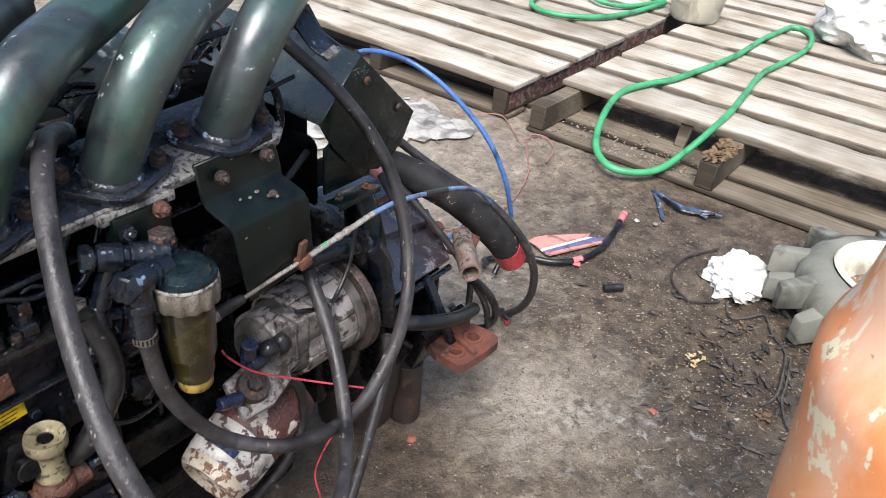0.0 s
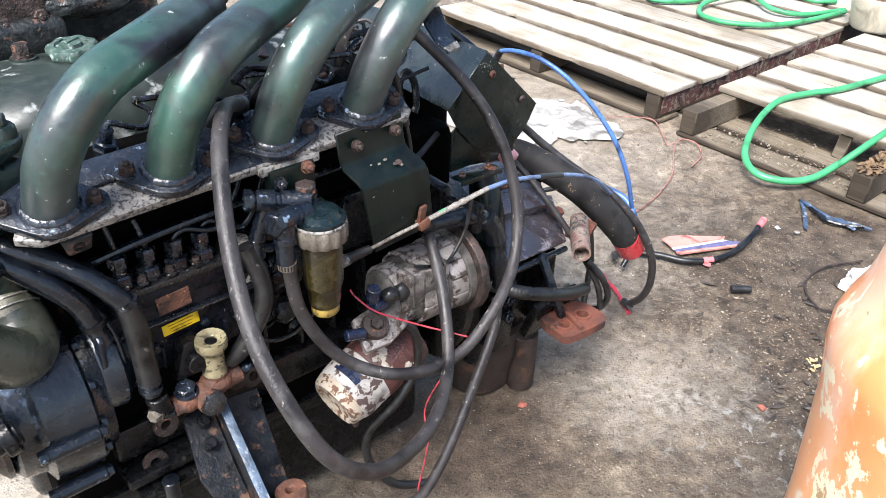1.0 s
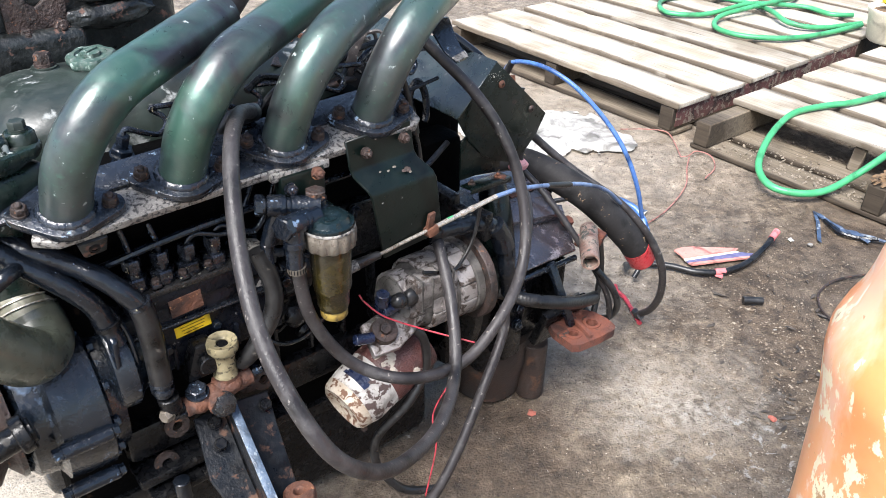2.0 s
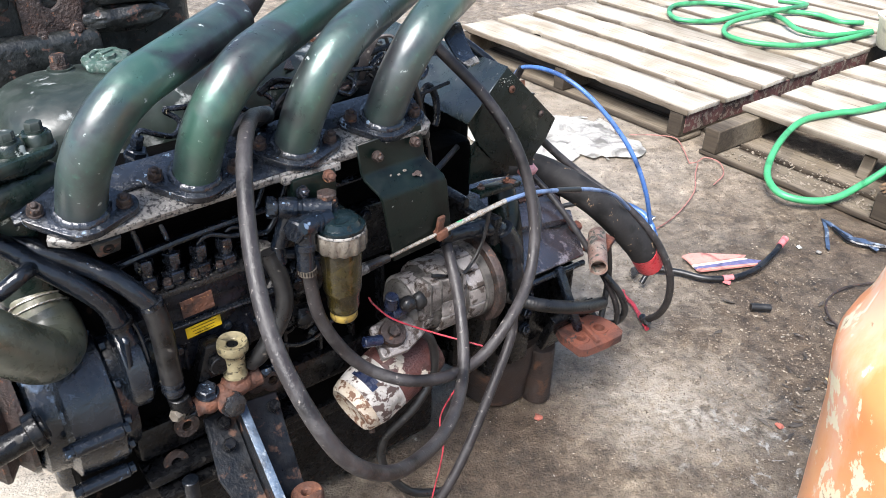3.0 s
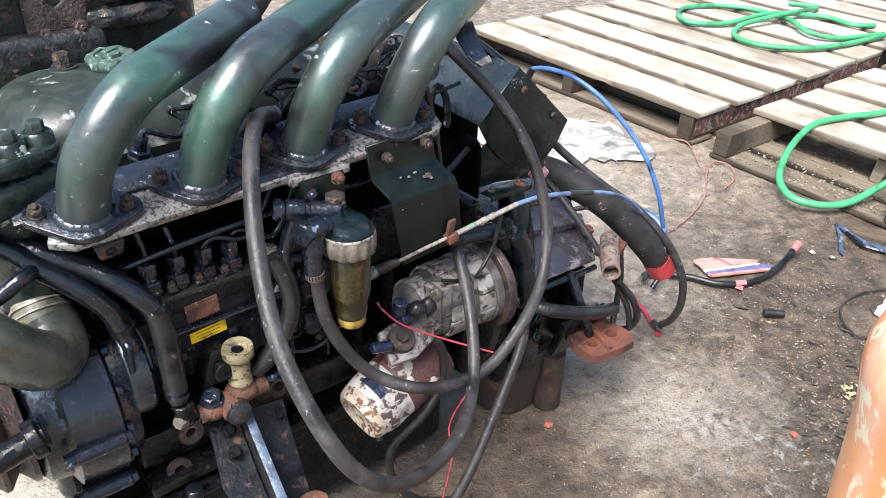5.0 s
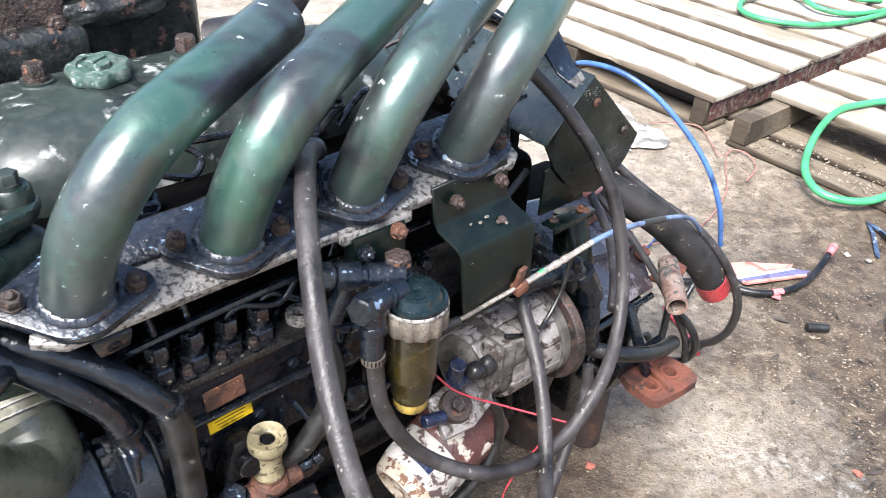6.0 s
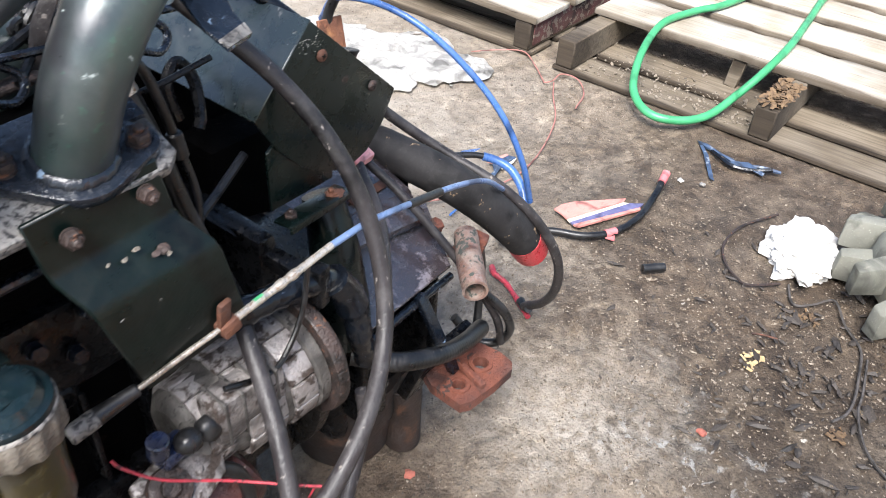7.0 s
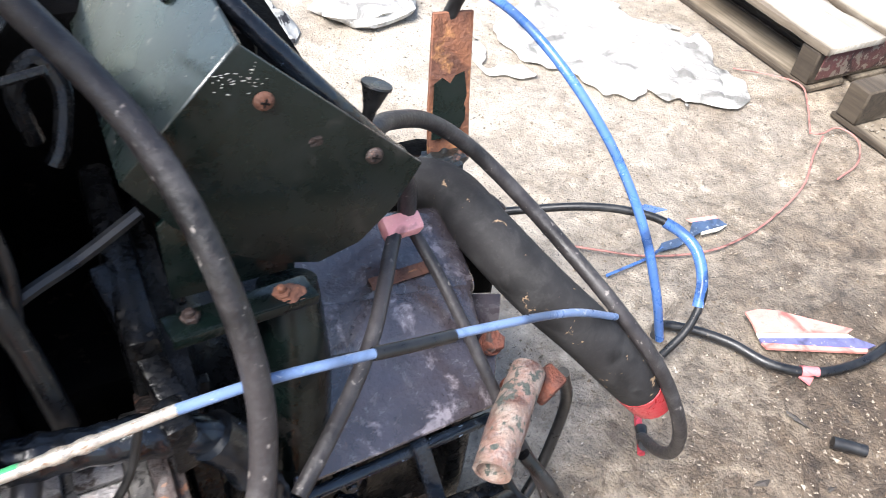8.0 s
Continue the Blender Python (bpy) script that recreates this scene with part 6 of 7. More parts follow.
part("cross_rod", tube([(0.54, 0.04, 0.575), (0.568, 0.044, 0.602), (0.61, 0.06, 0.612), (0.654, 0.07, 0.632)], 0.005, 8), RUBBER_BLACK, engine)
part("rail_bar", join(box(0.02, 0.16, 0.02, pose(0.635, 0.03, 0.535, 14, 0, 12), 0.003), box(0.02, 0.03, 0.05, pose(0.64, -0.04, 0.53, 0, 0, 12), 0.004)), BLOCK, engine)
part("taped_loom", tube([(0.535, -0.03, 0.545), (0.58, -0.035, 0.542), (0.63, -0.04, 0.535), (0.668, -0.045, 0.515), (0.685, -0.05, 0.47), (0.695, -0.05, 0.42), (0.71, -0.045, 0.372)], 0.0145, 14, 60, wave=lambda s: 1 + 0.05 * math.sin(s * 330) + 0.07 * math.sin(s * 90)), OILY_HOSE, engine, "taped black wiring loom")
part("loom_wrap", tube([(0.66, -0.045, 0.525), (0.676, -0.047, 0.5), (0.684, -0.05, 0.475)], 0.019, 12, 14, rough=0.15), OILY_HOSE, engine)
part("thin_wire", tube([(0.62, -0.055, 0.575), (0.605, -0.06, 0.53), (0.58, -0.065, 0.5), (0.55, -0.07, 0.49), (0.5, -0.065, 0.505)], 0.003, 8), RUBBER_BLACK, engine)
part("cable_boot", rod((0.388, -0.054, 0.557), (0.426, -0.058, 0.5625), 0.008, 0.006), RUBBER_BLACK, pp)
part("cable_rod_end", rod((0.365, -0.052, 0.553), (0.39, -0.054, 0.557), 0.0085), ALLOY, pp)
part("black_sleeve", tube([(0.775, -0.0505, 0.564), (0.81, -0.046, 0.553), (0.845, -0.04, 0.541)], 0.0052, 12, 10), RUBBER_BLACK, pp)
part("green_mark", tube([(0.545, -0.0662, 0.5818), (0.55, -0.0663, 0.5824), (0.555, -0.0664, 0.583)], 0.0042, 12, 4), HOSE_GREEN, pp, "green paint mark")
part("clamp_block", box(0.02, 0.018, 0.016, pose(0.516, -0.062, 0.574, 0, -12, 0), 0.003), RUST, pp, "rusty cable clamp")

# hoses low on the near side
part("drip_hose", tube([(0.46, -0.06, 0.42), (0.495, -0.07, 0.389), (0.499, -0.075, 0.324), (0.464, -0.075, 0.268), (0.414, -0.055, 0.206), (0.412, -0.055, 0.141), (0.44, -0.07, 0.085), (0.47, -0.08, 0.06), (0.52, -0.1, 0.05)], 0.0075, 12, 60), RUBBER_BLACK, engine, "thin black drip hose")
part("thin_hose", tube([(0.655, -0.09, 0.39), (0.646, -0.1, 0.342), (0.573, -0.13, 0.264), (0.51, -0.15, 0.188), (0.463, -0.155, 0.13), (0.44, -0.14, 0.09)], 0.0085, 12, 50), RUBBER, engine, "thin grey hose hanging down")
part("pump_hose", tube([(0.25, -0.03, 0.62), (0.262, -0.04, 0.575), (0.258, -0.045, 0.53), (0.225, -0.04, 0.475), (0.21, -0.025, 0.45)], 0.0125, 14, 40), RUBBER_BLACK, engine, "short black pump hose")
part("filter_outlet", union((0.272, -0.1005, 0.682), (0.266, -0.1065, 0.628), [(0.0, 0.012), (0.35, 0.0125), (0.37, 0.0138), (0.5, 0.0138), (0.52, 0.0115), (1.0, 0.0115)]), BLUE_BLACK, fil)
clamp = part("hose_clamp", lathe([(0.009, 0), (0.0122, 0), (0.0122, 0.0085), (0.009, 0.0085)], along((0.2672, -0.1068, 0.63), (0.07, 0.02, -1)), 26), RING_CAST, fil, "steel worm clamp")
for k in range(9):
    a = radians(-170 + 18 * k)
    part("clamp_slot", box(0.0008, 0.0016, 0.006, pose(0.2675 + 0.0122 * math.cos(a), -0.1067 + 0.0122 * math.sin(a), 0.626, 0, 0, math.degrees(a)), 0.0), BLOCK, clamp)
part("tee_piece", join(rod((0.255, -0.03, 0.615), (0.285, -0.04, 0.612), 0.008), rod((0.265, -0.035, 0.6), (0.265, -0.035, 0.63), 0.01), hex_head((0.285, -0.04, 0.612), (1, -0.3, 0), 0.014, 0.008)), BLUE_BLACK, engine)
part("pump_boss", lathe([(0.008, 0), (0.016, 0), (0.016, 0.01), (0.008, 0.01), (0.008, 0)], pose(0.262, 0.02, 0.592), 22), ALLOY, pump)
part("pump_end", join(rod((0.3, 0.03, 0.53), (0.345, 0.03, 0.53), 0.035), lump(0.02, 0.02, 0.02, pose(0.3, -0.02, 0.49), 2, 0.2)), BLOCK, pump)
for x, z in ((0.195, 0.506), (0.125, 0.495), (0.24, 0.556), (0.285, 0.5)):
    bolt((x, 0.004, z), (0, -1, 0), pump, 0.011, 0.006, BLUE_BLACK, "pump_bolt", False)
for k in range(5):
    x = 0.085 + 0.045 * k
    part("pump_rib", span(x, x + 0.005, -0.002, 0.012, 0.46, 0.495, 0.0015), PUMP_PAINT, pump)
for k in range(6):
    x = 0.1 + 0.036 * k
    bolt((x, 0.042, 0.594), (0, 0, 1), pump, 0.011, 0.007, STEEL, "deck_bolt", False)
for k in range(3):
    x = 0.127 + 0.0353 * k
    part("valve_clamp", box(0.013, 0.02, 0.006, pose(x, 0.008, 0.598, 0, 0, 8 * k - 6), 0.0015), STEEL, pump)
    bolt((x, 0.004, 0.601), (0, 0, 1), pump, 0.009, 0.006, RUST_DARK, "clamp_bolt", False)
part("control_lever", join(box(0.01, 0.006, 0.05, pose(0.302, -0.012, 0.565, 0, 18, 0), 0.002), rod((0.296, -0.02, 0.545), (0.296, 0.01, 0.545), 0.008)), STEEL, pump)
part("link_rod", tube([(0.31, -0.016, 0.586), (0.34, -0.03, 0.575), (0.37, -0.05, 0.556)], 0.003, 8), STEEL, pump)
part("thin_line", tube([(0.235, 0.0, 0.5), (0.25, -0.012, 0.47), (0.28, -0.012, 0.44), (0.32, -0.005, 0.43), (0.37, 0.0, 0.45)], 0.0035, 8, 30), BLUE_BLACK, engine)
part("thin_line", tube([(0.06, -0.005, 0.6), (0.075, -0.012, 0.56), (0.08, -0.012, 0.5), (0.07, 0.0, 0.46)], 0.0035, 8, 30), BLUE_BLACK, engine)
for x, y, z in ((0.33, 0.03, 0.56), (0.36, 0.03, 0.54), (0.39, 0.032, 0.575), (0.42, 0.03, 0.55), (0.44, 0.03, 0.59), (0.34, 0.03, 0.6)):
    bolt((x, y, z), (0, -1, 0.1), engine, 0.015, 0.011, BLUE_BLACK, "block_bolt", False)
for x, z, r in ((0.3, 0.44, 0.02), (0.35, 0.4, 0.016), (0.27, 0.47, 0.014), (0.33, 0.48, 0.018), (0.4, 0.5, 0.016)):
    part("block_boss", lathe([(0, 0), (r, 0), (r, 0.012), (r * 0.6, 0.018), (r * 0.5, 0.018), (r * 0.45, 0.012), (0, 0.012)], basis((x, 0.05, z), (1, 0, 0), (0, -1, 0)), 20), BLOCK, engine)
for k in range(4):
    part("block_web", span(0.29 + 0.06 * k, 0.297 + 0.06 * k, 0.03, 0.07, 0.37, 0.5, 0.002), BLOCK, engine)
part("lift_pump", join(prism([(-0.03, -0.02), (0.03, -0.02), (0.012, 0.035), (-0.012, 0.035)], 0.025, basis((0.165, 0.005, 0.465), (1, 0, 0), (0, -1, 0)), 0.004), rod((0.165, -0.02, 0.47), (0.165, -0.032, 0.47), 0.014)), BLOCK, engine)
part("hose_end", join(rod((0.103, -0.03, 0.45), (0.105, -0.03, 0.425), 0.0145), rod((0.107, -0.03, 0.42), (0.135, -0.022, 0.415), 0.009)), BLOCK, engine)
part("silver_nut", hex_head((0.1, -0.035, 0.425), (-0.8, -0.4, 0.1), 0.016, 0.012), RING_CAST, feed)
part("feed_outlet", join(rod((0.21, -0.02, 0.42), (0.24, -0.028, 0.428), 0.007), hex_head((0.226, -0.024, 0.424), (0.9, -0.2, 0.2), 0.015, 0.01), rod((0.24, -0.028, 0.428), (0.25, -0.03, 0.432), 0.009)), BLUE_BLACK, feed)

# wires with red insulation
part("red_wire", tube([(0.386, -0.062, 0.51), (0.392, -0.066, 0.497), (0.416, -0.08, 0.469), (0.464, -0.105, 0.44), (0.51, -0.15, 0.425), (0.524, -0.162, 0.42)], 0.0014, 8, 40), RED_WIRE, engine, "thin red wire")
part("red_wire", tube([(0.548, -0.122, 0.352), (0.541, -0.12, 0.341), (0.494, -0.105, 0.255), (0.488, -0.12, 0.19), (0.463, -0.125, 0.091)], 0.0014, 8, 40), RED_WIRE, engine, "thin red wire")

# far rear: knob, hoses over the case, leads taped together
part("knob", lathe([(0, -0.03), (0.004, -0.03), (0.0045, 0.006), (0.0055, 0.014), (0.0105, 0.03), (0.0122, 0.0325), (0.0118, 0.034), (0, 0.033)], along((0.824, 0.09, 0.65), (0.3, 0.12, 1)), 28), RUBBER_BLACK, engine, "black rubber knob")
part("rear_pipe", tube([(0.66, 0.2, 0.825), (0.71, 0.12, 0.782), (0.755, 0.075, 0.734), (0.795, 0.06, 0.688), (0.83, 0.068, 0.645), (0.85, 0.085, 0.62)], 0.0075, 14), OILY_HOSE, engine, "dark hose behind the guard")
part("lead", tube([(0.85, 0.1, 0.6), (0.87, 0.12, 0.575), (0.882, 0.128, 0.54), (0.884, 0.128, 0.5)], 0.009, 10), RUBBER, engine)
part("pink_wrap", box(0.04, 0.022, 0.018, basis((0.8745, 0.12, 0.507), (1, 0.25, -0.35), (0.1, -0.5, 1)), 0.005, 2), PINK_TAPE, engine, "pink tape round the leads")
part("cable_boot", tube([(1.012, 0.32, 0.59), (1.02, 0.318, 0.612), (1.024, 0.31, 0.632)], 0.008, 10), RUBBER_BLACK, engine)
part("case_clutter", lump(0.03, 0.018, 0.012, pose(1.0, 0.275, 0.437), 3, 0.4), MANIFOLD, engine)
part("case_nub", box(0.04, 0.03, 0.03, pose(1.02, 0.2, 0.41, 10, 0, 20), 0.006), RUST_DARK, engine)
part("tape_end", bent_sheet([(1.44, 0.335, 0.17), (1.43, 0.37, 0.15)], [(1.475, 0.335, 0.168), (1.47, 0.38, 0.145)], 0.001), BLUE_PLASTIC, engine)
part("blue_wrap", tube([(1.448, 0.308, 0.172), (1.468, 0.282, 0.162), (1.477, 0.25, 0.148), (1.472, 0.215, 0.118), (1.455, 0.19, 0.085)], 0.0095, 12, 20), BLUE_PLASTIC, engine, "blue tape round the cable")
part("loop_cable", tube([(0.94, -0.05, 0.33), (0.965, -0.075, 0.29), (0.985, -0.08, 0.24), (0.985, -0.06, 0.2), (0.965, -0.03, 0.2), (0.95, 0.0, 0.24)], 0.007, 10, 40), RUBBER_BLACK, engine, "black cable loop")
part("drop_cable", tube([(1.03, 0.02, 0.33), (1.06, 0.03, 0.24), (1.03, 0.01, 0.14), (0.99, -0.01, 0.12), (0.97, -0.02, 0.18)], 0.007, 10, 40), RUBBER_BLACK, engine)
part("cable_tip", tube([(1.25, 0.035, 0.03), (1.262, 0.05, 0.016), (1.275, 0.07, 0.012)], 0.009, 10, rough=0.3), RUBBER_BLACK, engine)
part("red_wire", tube([(1.33, 0.18, 0.006), (1.311, 0.16, 0.01), (1.303, 0.12, 0.006), (1.252, 0.035, 0.006)], 0.006, 8, 24, rough=0.3), RED_WIRE, engine, "stripped red wires")

# ---- loose things ----
slat = thing("broken_slat", (2.5, 0.14, 0.0), "short broken upright slat leaning on the pallet", "slat")
part("board", box(0.018, 0.04, 0.09, pose(2.505, 0.14, 0.06, 8, -4, 0), 0.003, 1), WOOD_DARK, slat)

LOOP = [(3.945, 0.227, 0.142), (3.618, 0.254, 0.142), (3.264, 0.256, 0.142), (2.815, 0.314, 0.142), (2.669, 0.363, 0.142), (2.512, 0.399, 0.137), (2.355, 0.379, 0.11),
        (2.226, 0.335, 0.07), (2.155, 0.283, 0.05), (2.122, 0.213, 0.04), (2.164, 0.143, 0.035), (2.24, 0.1, 0.04), (2.347, 0.073, 0.07), (2.445, 0.044, 0.118), (2.624, 0.041, 0.142),
        (2.864, 0.068, 0.142), (3.145, 0.098, 0.142), (3.431, 0.073, 0.142), (3.664, 0.068, 0.142), (3.864, 0.109, 0.142), (3.954, 0.176, 0.142), (3.945, 0.227, 0.142)]
gh = thing("garden_hose", (2.4, 0.3, 0.0), "green rubber garden hose looped over the pallet edge", "hose", "green hoses")
part("hose_loop", tube(LOOP, 0.0117, 12, 150), HOSE_GREEN, gh)
gh2 = thing("garden_hose", (3.4, 1.2, 0.13), "green rubber garden hose coiled on the pallet deck", "hose", "green hoses")
part("hose_coil", tube([(3.834, 0.823, 0.145), (3.592, 0.903, 0.145), (3.517, 1.017, 0.155), (3.611, 1.164, 0.16), (3.705, 1.302, 0.145), (3.698, 1.464, 0.145), (3.592, 1.599, 0.145), (3.433, 1.658, 0.145), (3.286, 1.594, 0.145), (3.21, 1.469, 0.145), (3.35, 1.356, 0.145), (3.595, 1.296, 0.17), (3.806, 1.237, 0.15), (3.892, 1.131, 0.145), (3.869, 0.998, 0.145), (3.948, 0.923, 0.145)], 0.0117, 12, 120), HOSE_GREEN, gh2)
part("hose_coil", tube([(3.805, 0.808, 0.146), (3.607, 0.828, 0.145), (3.416, 0.86, 0.145), (3.281, 0.918, 0.145), (3.18, 1.025, 0.145), (3.164, 1.138, 0.145), (3.227, 1.228, 0.145), (3.348, 1.274, 0.155), (3.495, 1.262, 0.165), (3.715, 1.244, 0.17), (4.036, 1.278, 0.145), (3.992, 1.417, 0.145)], 0.0117, 12, 100), HOSE_GREEN, gh2)

tub = thing("plastic_tub", (3.72, 0.62, 0.129), "cream plastic tub with yellow flowers on the pallet boards", "tub")
part("tub_body", lathe([(0, 0), (0.1, 0), (0.112, 0.012), (0.128, 0.12), (0.138, 0.135), (0.138, 0.146), (0.128, 0.147), (0.12, 0.12), (0, 0.11)], pose(3.72, 0.62, 0.129), 40), CREAM, tub)
for k in range(9):
    a, r = RAND.uniform(0, 6.28), RAND.uniform(0.01, 0.07)
    part("flower", lump(0.022, 0.022, 0.012, pose(3.72 + r * math.cos(a), 0.62 + r * math.sin(a), 0.285 + 0.02 * RAND.random(), RAND.uniform(-30, 30), RAND.uniform(-30, 30), 0), 2, 0.5, 2.5, k), YELLOW, tub, "yellow flower head" if k == 0 else "")
part("soil", lathe([(0, 0.135), (0.11, 0.13), (0.118, 0.12), (0, 0.1)], pose(3.72, 0.62, 0.129), 24), STRAW, tub)

sack = thing("plastic_sack", (3.95, -0.05, 0.13), "crumpled white plastic sack lying on the pallet", "sack")
part("sack_body", lump(0.3, 0.2, 0.13, pose(4.0, -0.1, 0.22, 0, 0, 30), 4, 0.35, 1.6, 3.0), WHITE_CLOTH, sack)


def drum():
    """Tall moulded body flaring to a shoulder ridge, then a steep rounded top with a wide neck."""
    prof = [(0.0, 0.0), (0.74, 0.0), (0.86, 0.02), (0.9, 0.06), (0.9, 0.3), (0.925, 0.52), (1.0, 0.66), (1.05, 0.712), (1.052, 0.732), (1.01, 0.752), (0.955, 0.77), (0.92, 0.795), (0.895, 0.83), (0.85, 0.875), (0.8, 0.92), (0.72, 0.955), (0.58, 0.975), (0.5, 0.985), (0.47, 1.02), (0.44, 1.03), (0.0, 1.03)]
    def square(a, h):
        c, s = abs(math.cos(a)), abs(math.sin(a))
        return (c ** 2.1 + s ** 2.1) ** (-1 / 2.1)
    bm = lathe([(0.142 * r, h) for r, h in prof], Matrix(), 64, square)
    for v in bm.verts:
        v.co.x += 0.006 * noise.noise(v.co * 6)
        v.co.y += 0.006 * noise.noise(v.co * 6 + Vector((5, 0, 0)))
    bm.transform(pose(0.602, -0.770, 0.0, 0, 0, 62))
    return bm


orange = thing("plastic_drum", (0.64, -0.79, 0.0), "faded scratched orange plastic drum standing on the concrete", "drum")
part("drum_body", drum(), CAN, orange)
part("drum_cap", lathe([(0, 0), (0.066, 0), (0.068, 0.006), (0.068, 0.03), (0.06, 0.036), (0, 0.036)], pose(0.602, -0.77, 1.021), 36, lambda a, h: 1 + 0.012 * math.cos(a * 30)), CAN, orange)


def crumpled(outline, thick, seed, cell=0.02, amp=0.01):
    """A limp sheet within an outline in x, y, with folds, lying on the ground."""
    xs, ys = [p[0] for p in outline], [p[1] for p in outline]
    def inside(x, y):
        hit = False
        for (a, b), (c, d) in zip(outline, outline[1:] + outline[:1]):
            if (b > y) != (d > y) and x < (c - a) * (y - b) / (d - b) + a:
                hit = not hit
        return hit
    bm = bmesh.new()
    nx, ny = int((max(xs) - min(xs)) / cell) + 1, int((max(ys) - min(ys)) / cell) + 1
    grid = {}
    for i in range(nx + 1):
        for j in range(ny + 1):
            x, y = min(xs) + i * cell, min(ys) + j * cell
            w = 0.05 * noise.noise(Vector((x * 7, y * 7, seed))) + 0.03 * noise.noise(Vector((x * 23, y * 23, seed)))
            if inside(x + w, y + w):
                q = Vector((x * 11, y * 11, seed))
                z = thick + amp * 1.8 * abs(noise.noise(q * 1.3)) + amp * 1.5 * abs(noise.noise(q * 3.1)) + amp * 0.7 * abs(noise.noise(q * 6.5))
                grid[i, j] = bm.verts.new((x + 0.3 * cell * noise.noise(q * 3), y + 0.3 * cell * noise.noise(q * 3 + Vector((9, 0, 0))), max(z, 0.0) + 0.008))
    for (i, j), v in list(grid.items()):
        q = [grid.get(k) for k in ((i, j), (i + 1, j), (i + 1, j + 1), (i, j + 1))]
        if all(q):
            bm.faces.new(q)
    for v in [v for v in bm.verts if not v.link_faces]:
        bm.verts.remove(v)
    rim = [e for e in bm.edges if len(e.link_faces) == 1]
    edge = {v for e in rim for v in e.verts}
    for _ in range(5):
        moved = {}
        for v in edge:
            near = [e.other_vert(v).co for e in v.link_edges if len(e.link_faces) == 1]
            moved[v] = v.co * 0.4 + sum(near, Vector()) * (0.6 / len(near))
        for v, co in moved.items():
            v.co.x, v.co.y = co.x, co.y
    ring, seen = set(edge), set(edge)
    for depth in (0.0, 0.3, 0.6, 0.85):
        for v in ring:
            v.co.z = 0.005 + (v.co.z - 0.005) * depth
        ring = {e.other_vert(v) for v in ring for e in v.link_edges} - seen
        seen |= ring
    bmesh.ops.solidify(bm, geom=bm.faces[:], thickness=0.0015)
    return bm


rag = thing("white_rag", (2.0, 0.9, 0.0), "flat crumpled white rag spread on the concrete", "rag")
part("cloth", crumpled([(1.64, 1.1), (1.66, 1.25), (1.78, 1.32), (1.87, 1.52), (1.97, 1.5), (2.06, 1.24), (2.13, 1.06), (2.19, 0.99), (2.135, 0.9), (2.15, 0.8), (2.1, 0.725), (2.03, 0.7), (1.93, 0.78), (1.92, 0.83), (1.84, 0.83), (1.77, 0.88), (1.74, 0.965), (1.69, 1.0)], 0.0, 3.0, 0.006, 0.0055), WHITE_CLOTH, rag)
part("folded_hem", crumpled([(1.86, 0.86), (1.95, 0.79), (2.05, 0.745), (2.1, 0.83), (2.07, 0.92), (1.98, 0.89), (1.9, 0.92)], 0.006, 6.0, 0.006, 0.006), WHITE_CLOTH, rag)
part("torn_edge", crumpled([(1.53, 1.05), (1.6, 1.0), (1.67, 0.985), (1.66, 1.06), (1.58, 1.1), (1.6, 1.2), (1.54, 1.17)], 0.0, 9.0, 0.006, 0.004), WHITE_CLOTH, rag)
rag2 = thing("crumpled_rag", (1.82, -0.3, 0.0), "crumpled white plastic rag in a heap on the concrete", "rag")
part("cloth", lump(0.105, 0.075, 0.036, pose(1.825, -0.31, 0.016, 0, 0, 20), 5, 0.33, 2.6, 8.0), WHITE_CLOTH, rag2)


def tyre():
    t = thing("lugged_tyre", (1.9, -0.665, 0.0), "small weathered grey lugged tyre lying flat on the concrete", "tyre")
    cx, cy = 1.9, -0.665
    part("carcass", lathe([(0.16, 0.03), (0.21, 0.012), (0.235, 0.03), (0.242, 0.07), (0.235, 0.112), (0.222, 0.132), (0.2, 0.142), (0.18, 0.144), (0.165, 0.138), (0.16, 0.12), (0.16, 0.03)], pose(cx, cy, 0), 72, lambda a, h: 1 + 0.006 * math.sin(a * 10 + 1)), RUBBER_GREY, t)
    for k in range(20):
        upper = k % 2 == 0
        bm = box(0.115, 0.042, 0.078, Matrix(), 0.007)
        for v in bm.verts:
            f = (v.co.x + 0.0575) / 0.115
            v.co.y = v.co.y * (1.3 - 0.5 * f) + 0.02 * f * f
            v.co.z = v.co.z * (1.05 - 0.2 * f) - (0.012 * f if upper else -0.004 * f)
            v.co += 0.004 * noise.noise_vector(v.co * 25 + Vector((k, 0, 0)))
        a = radians(18 + 18 * k + RAND.uniform(-1.5, 1.5))
        bm.transform(pose(cx + 0.247 * math.cos(a), cy + 0.247 * math.sin(a), 0.093 if upper else 0.044, 0, 0, math.degrees(a)))
        part("lug", bm, RUBBER_GREY, t, "worn blunt tread lug" if k == 0 else "")
    part("rim", lathe([(0.125, 0.06), (0.14, 0.07), (0.146, 0.11), (0.158, 0.134), (0.168, 0.146), (0.163, 0.152), (0.15, 0.147), (0.136, 0.12), (0.128, 0.08), (0.125, 0.06)], pose(cx, cy, 0), 56), CREAM, t, "white painted rim")
    part("wheel_disc", lathe([(0.0, 0.062), (0.03, 0.062), (0.035, 0.085), (0.05, 0.09), (0.06, 0.075), (0.11, 0.068), (0.134, 0.075), (0.134, 0.058), (0.0, 0.05)], pose(cx, cy, 0), 40), OCHRE_FLAKE, t, "rusty yellowish wheel disc")
    return t


tyre()

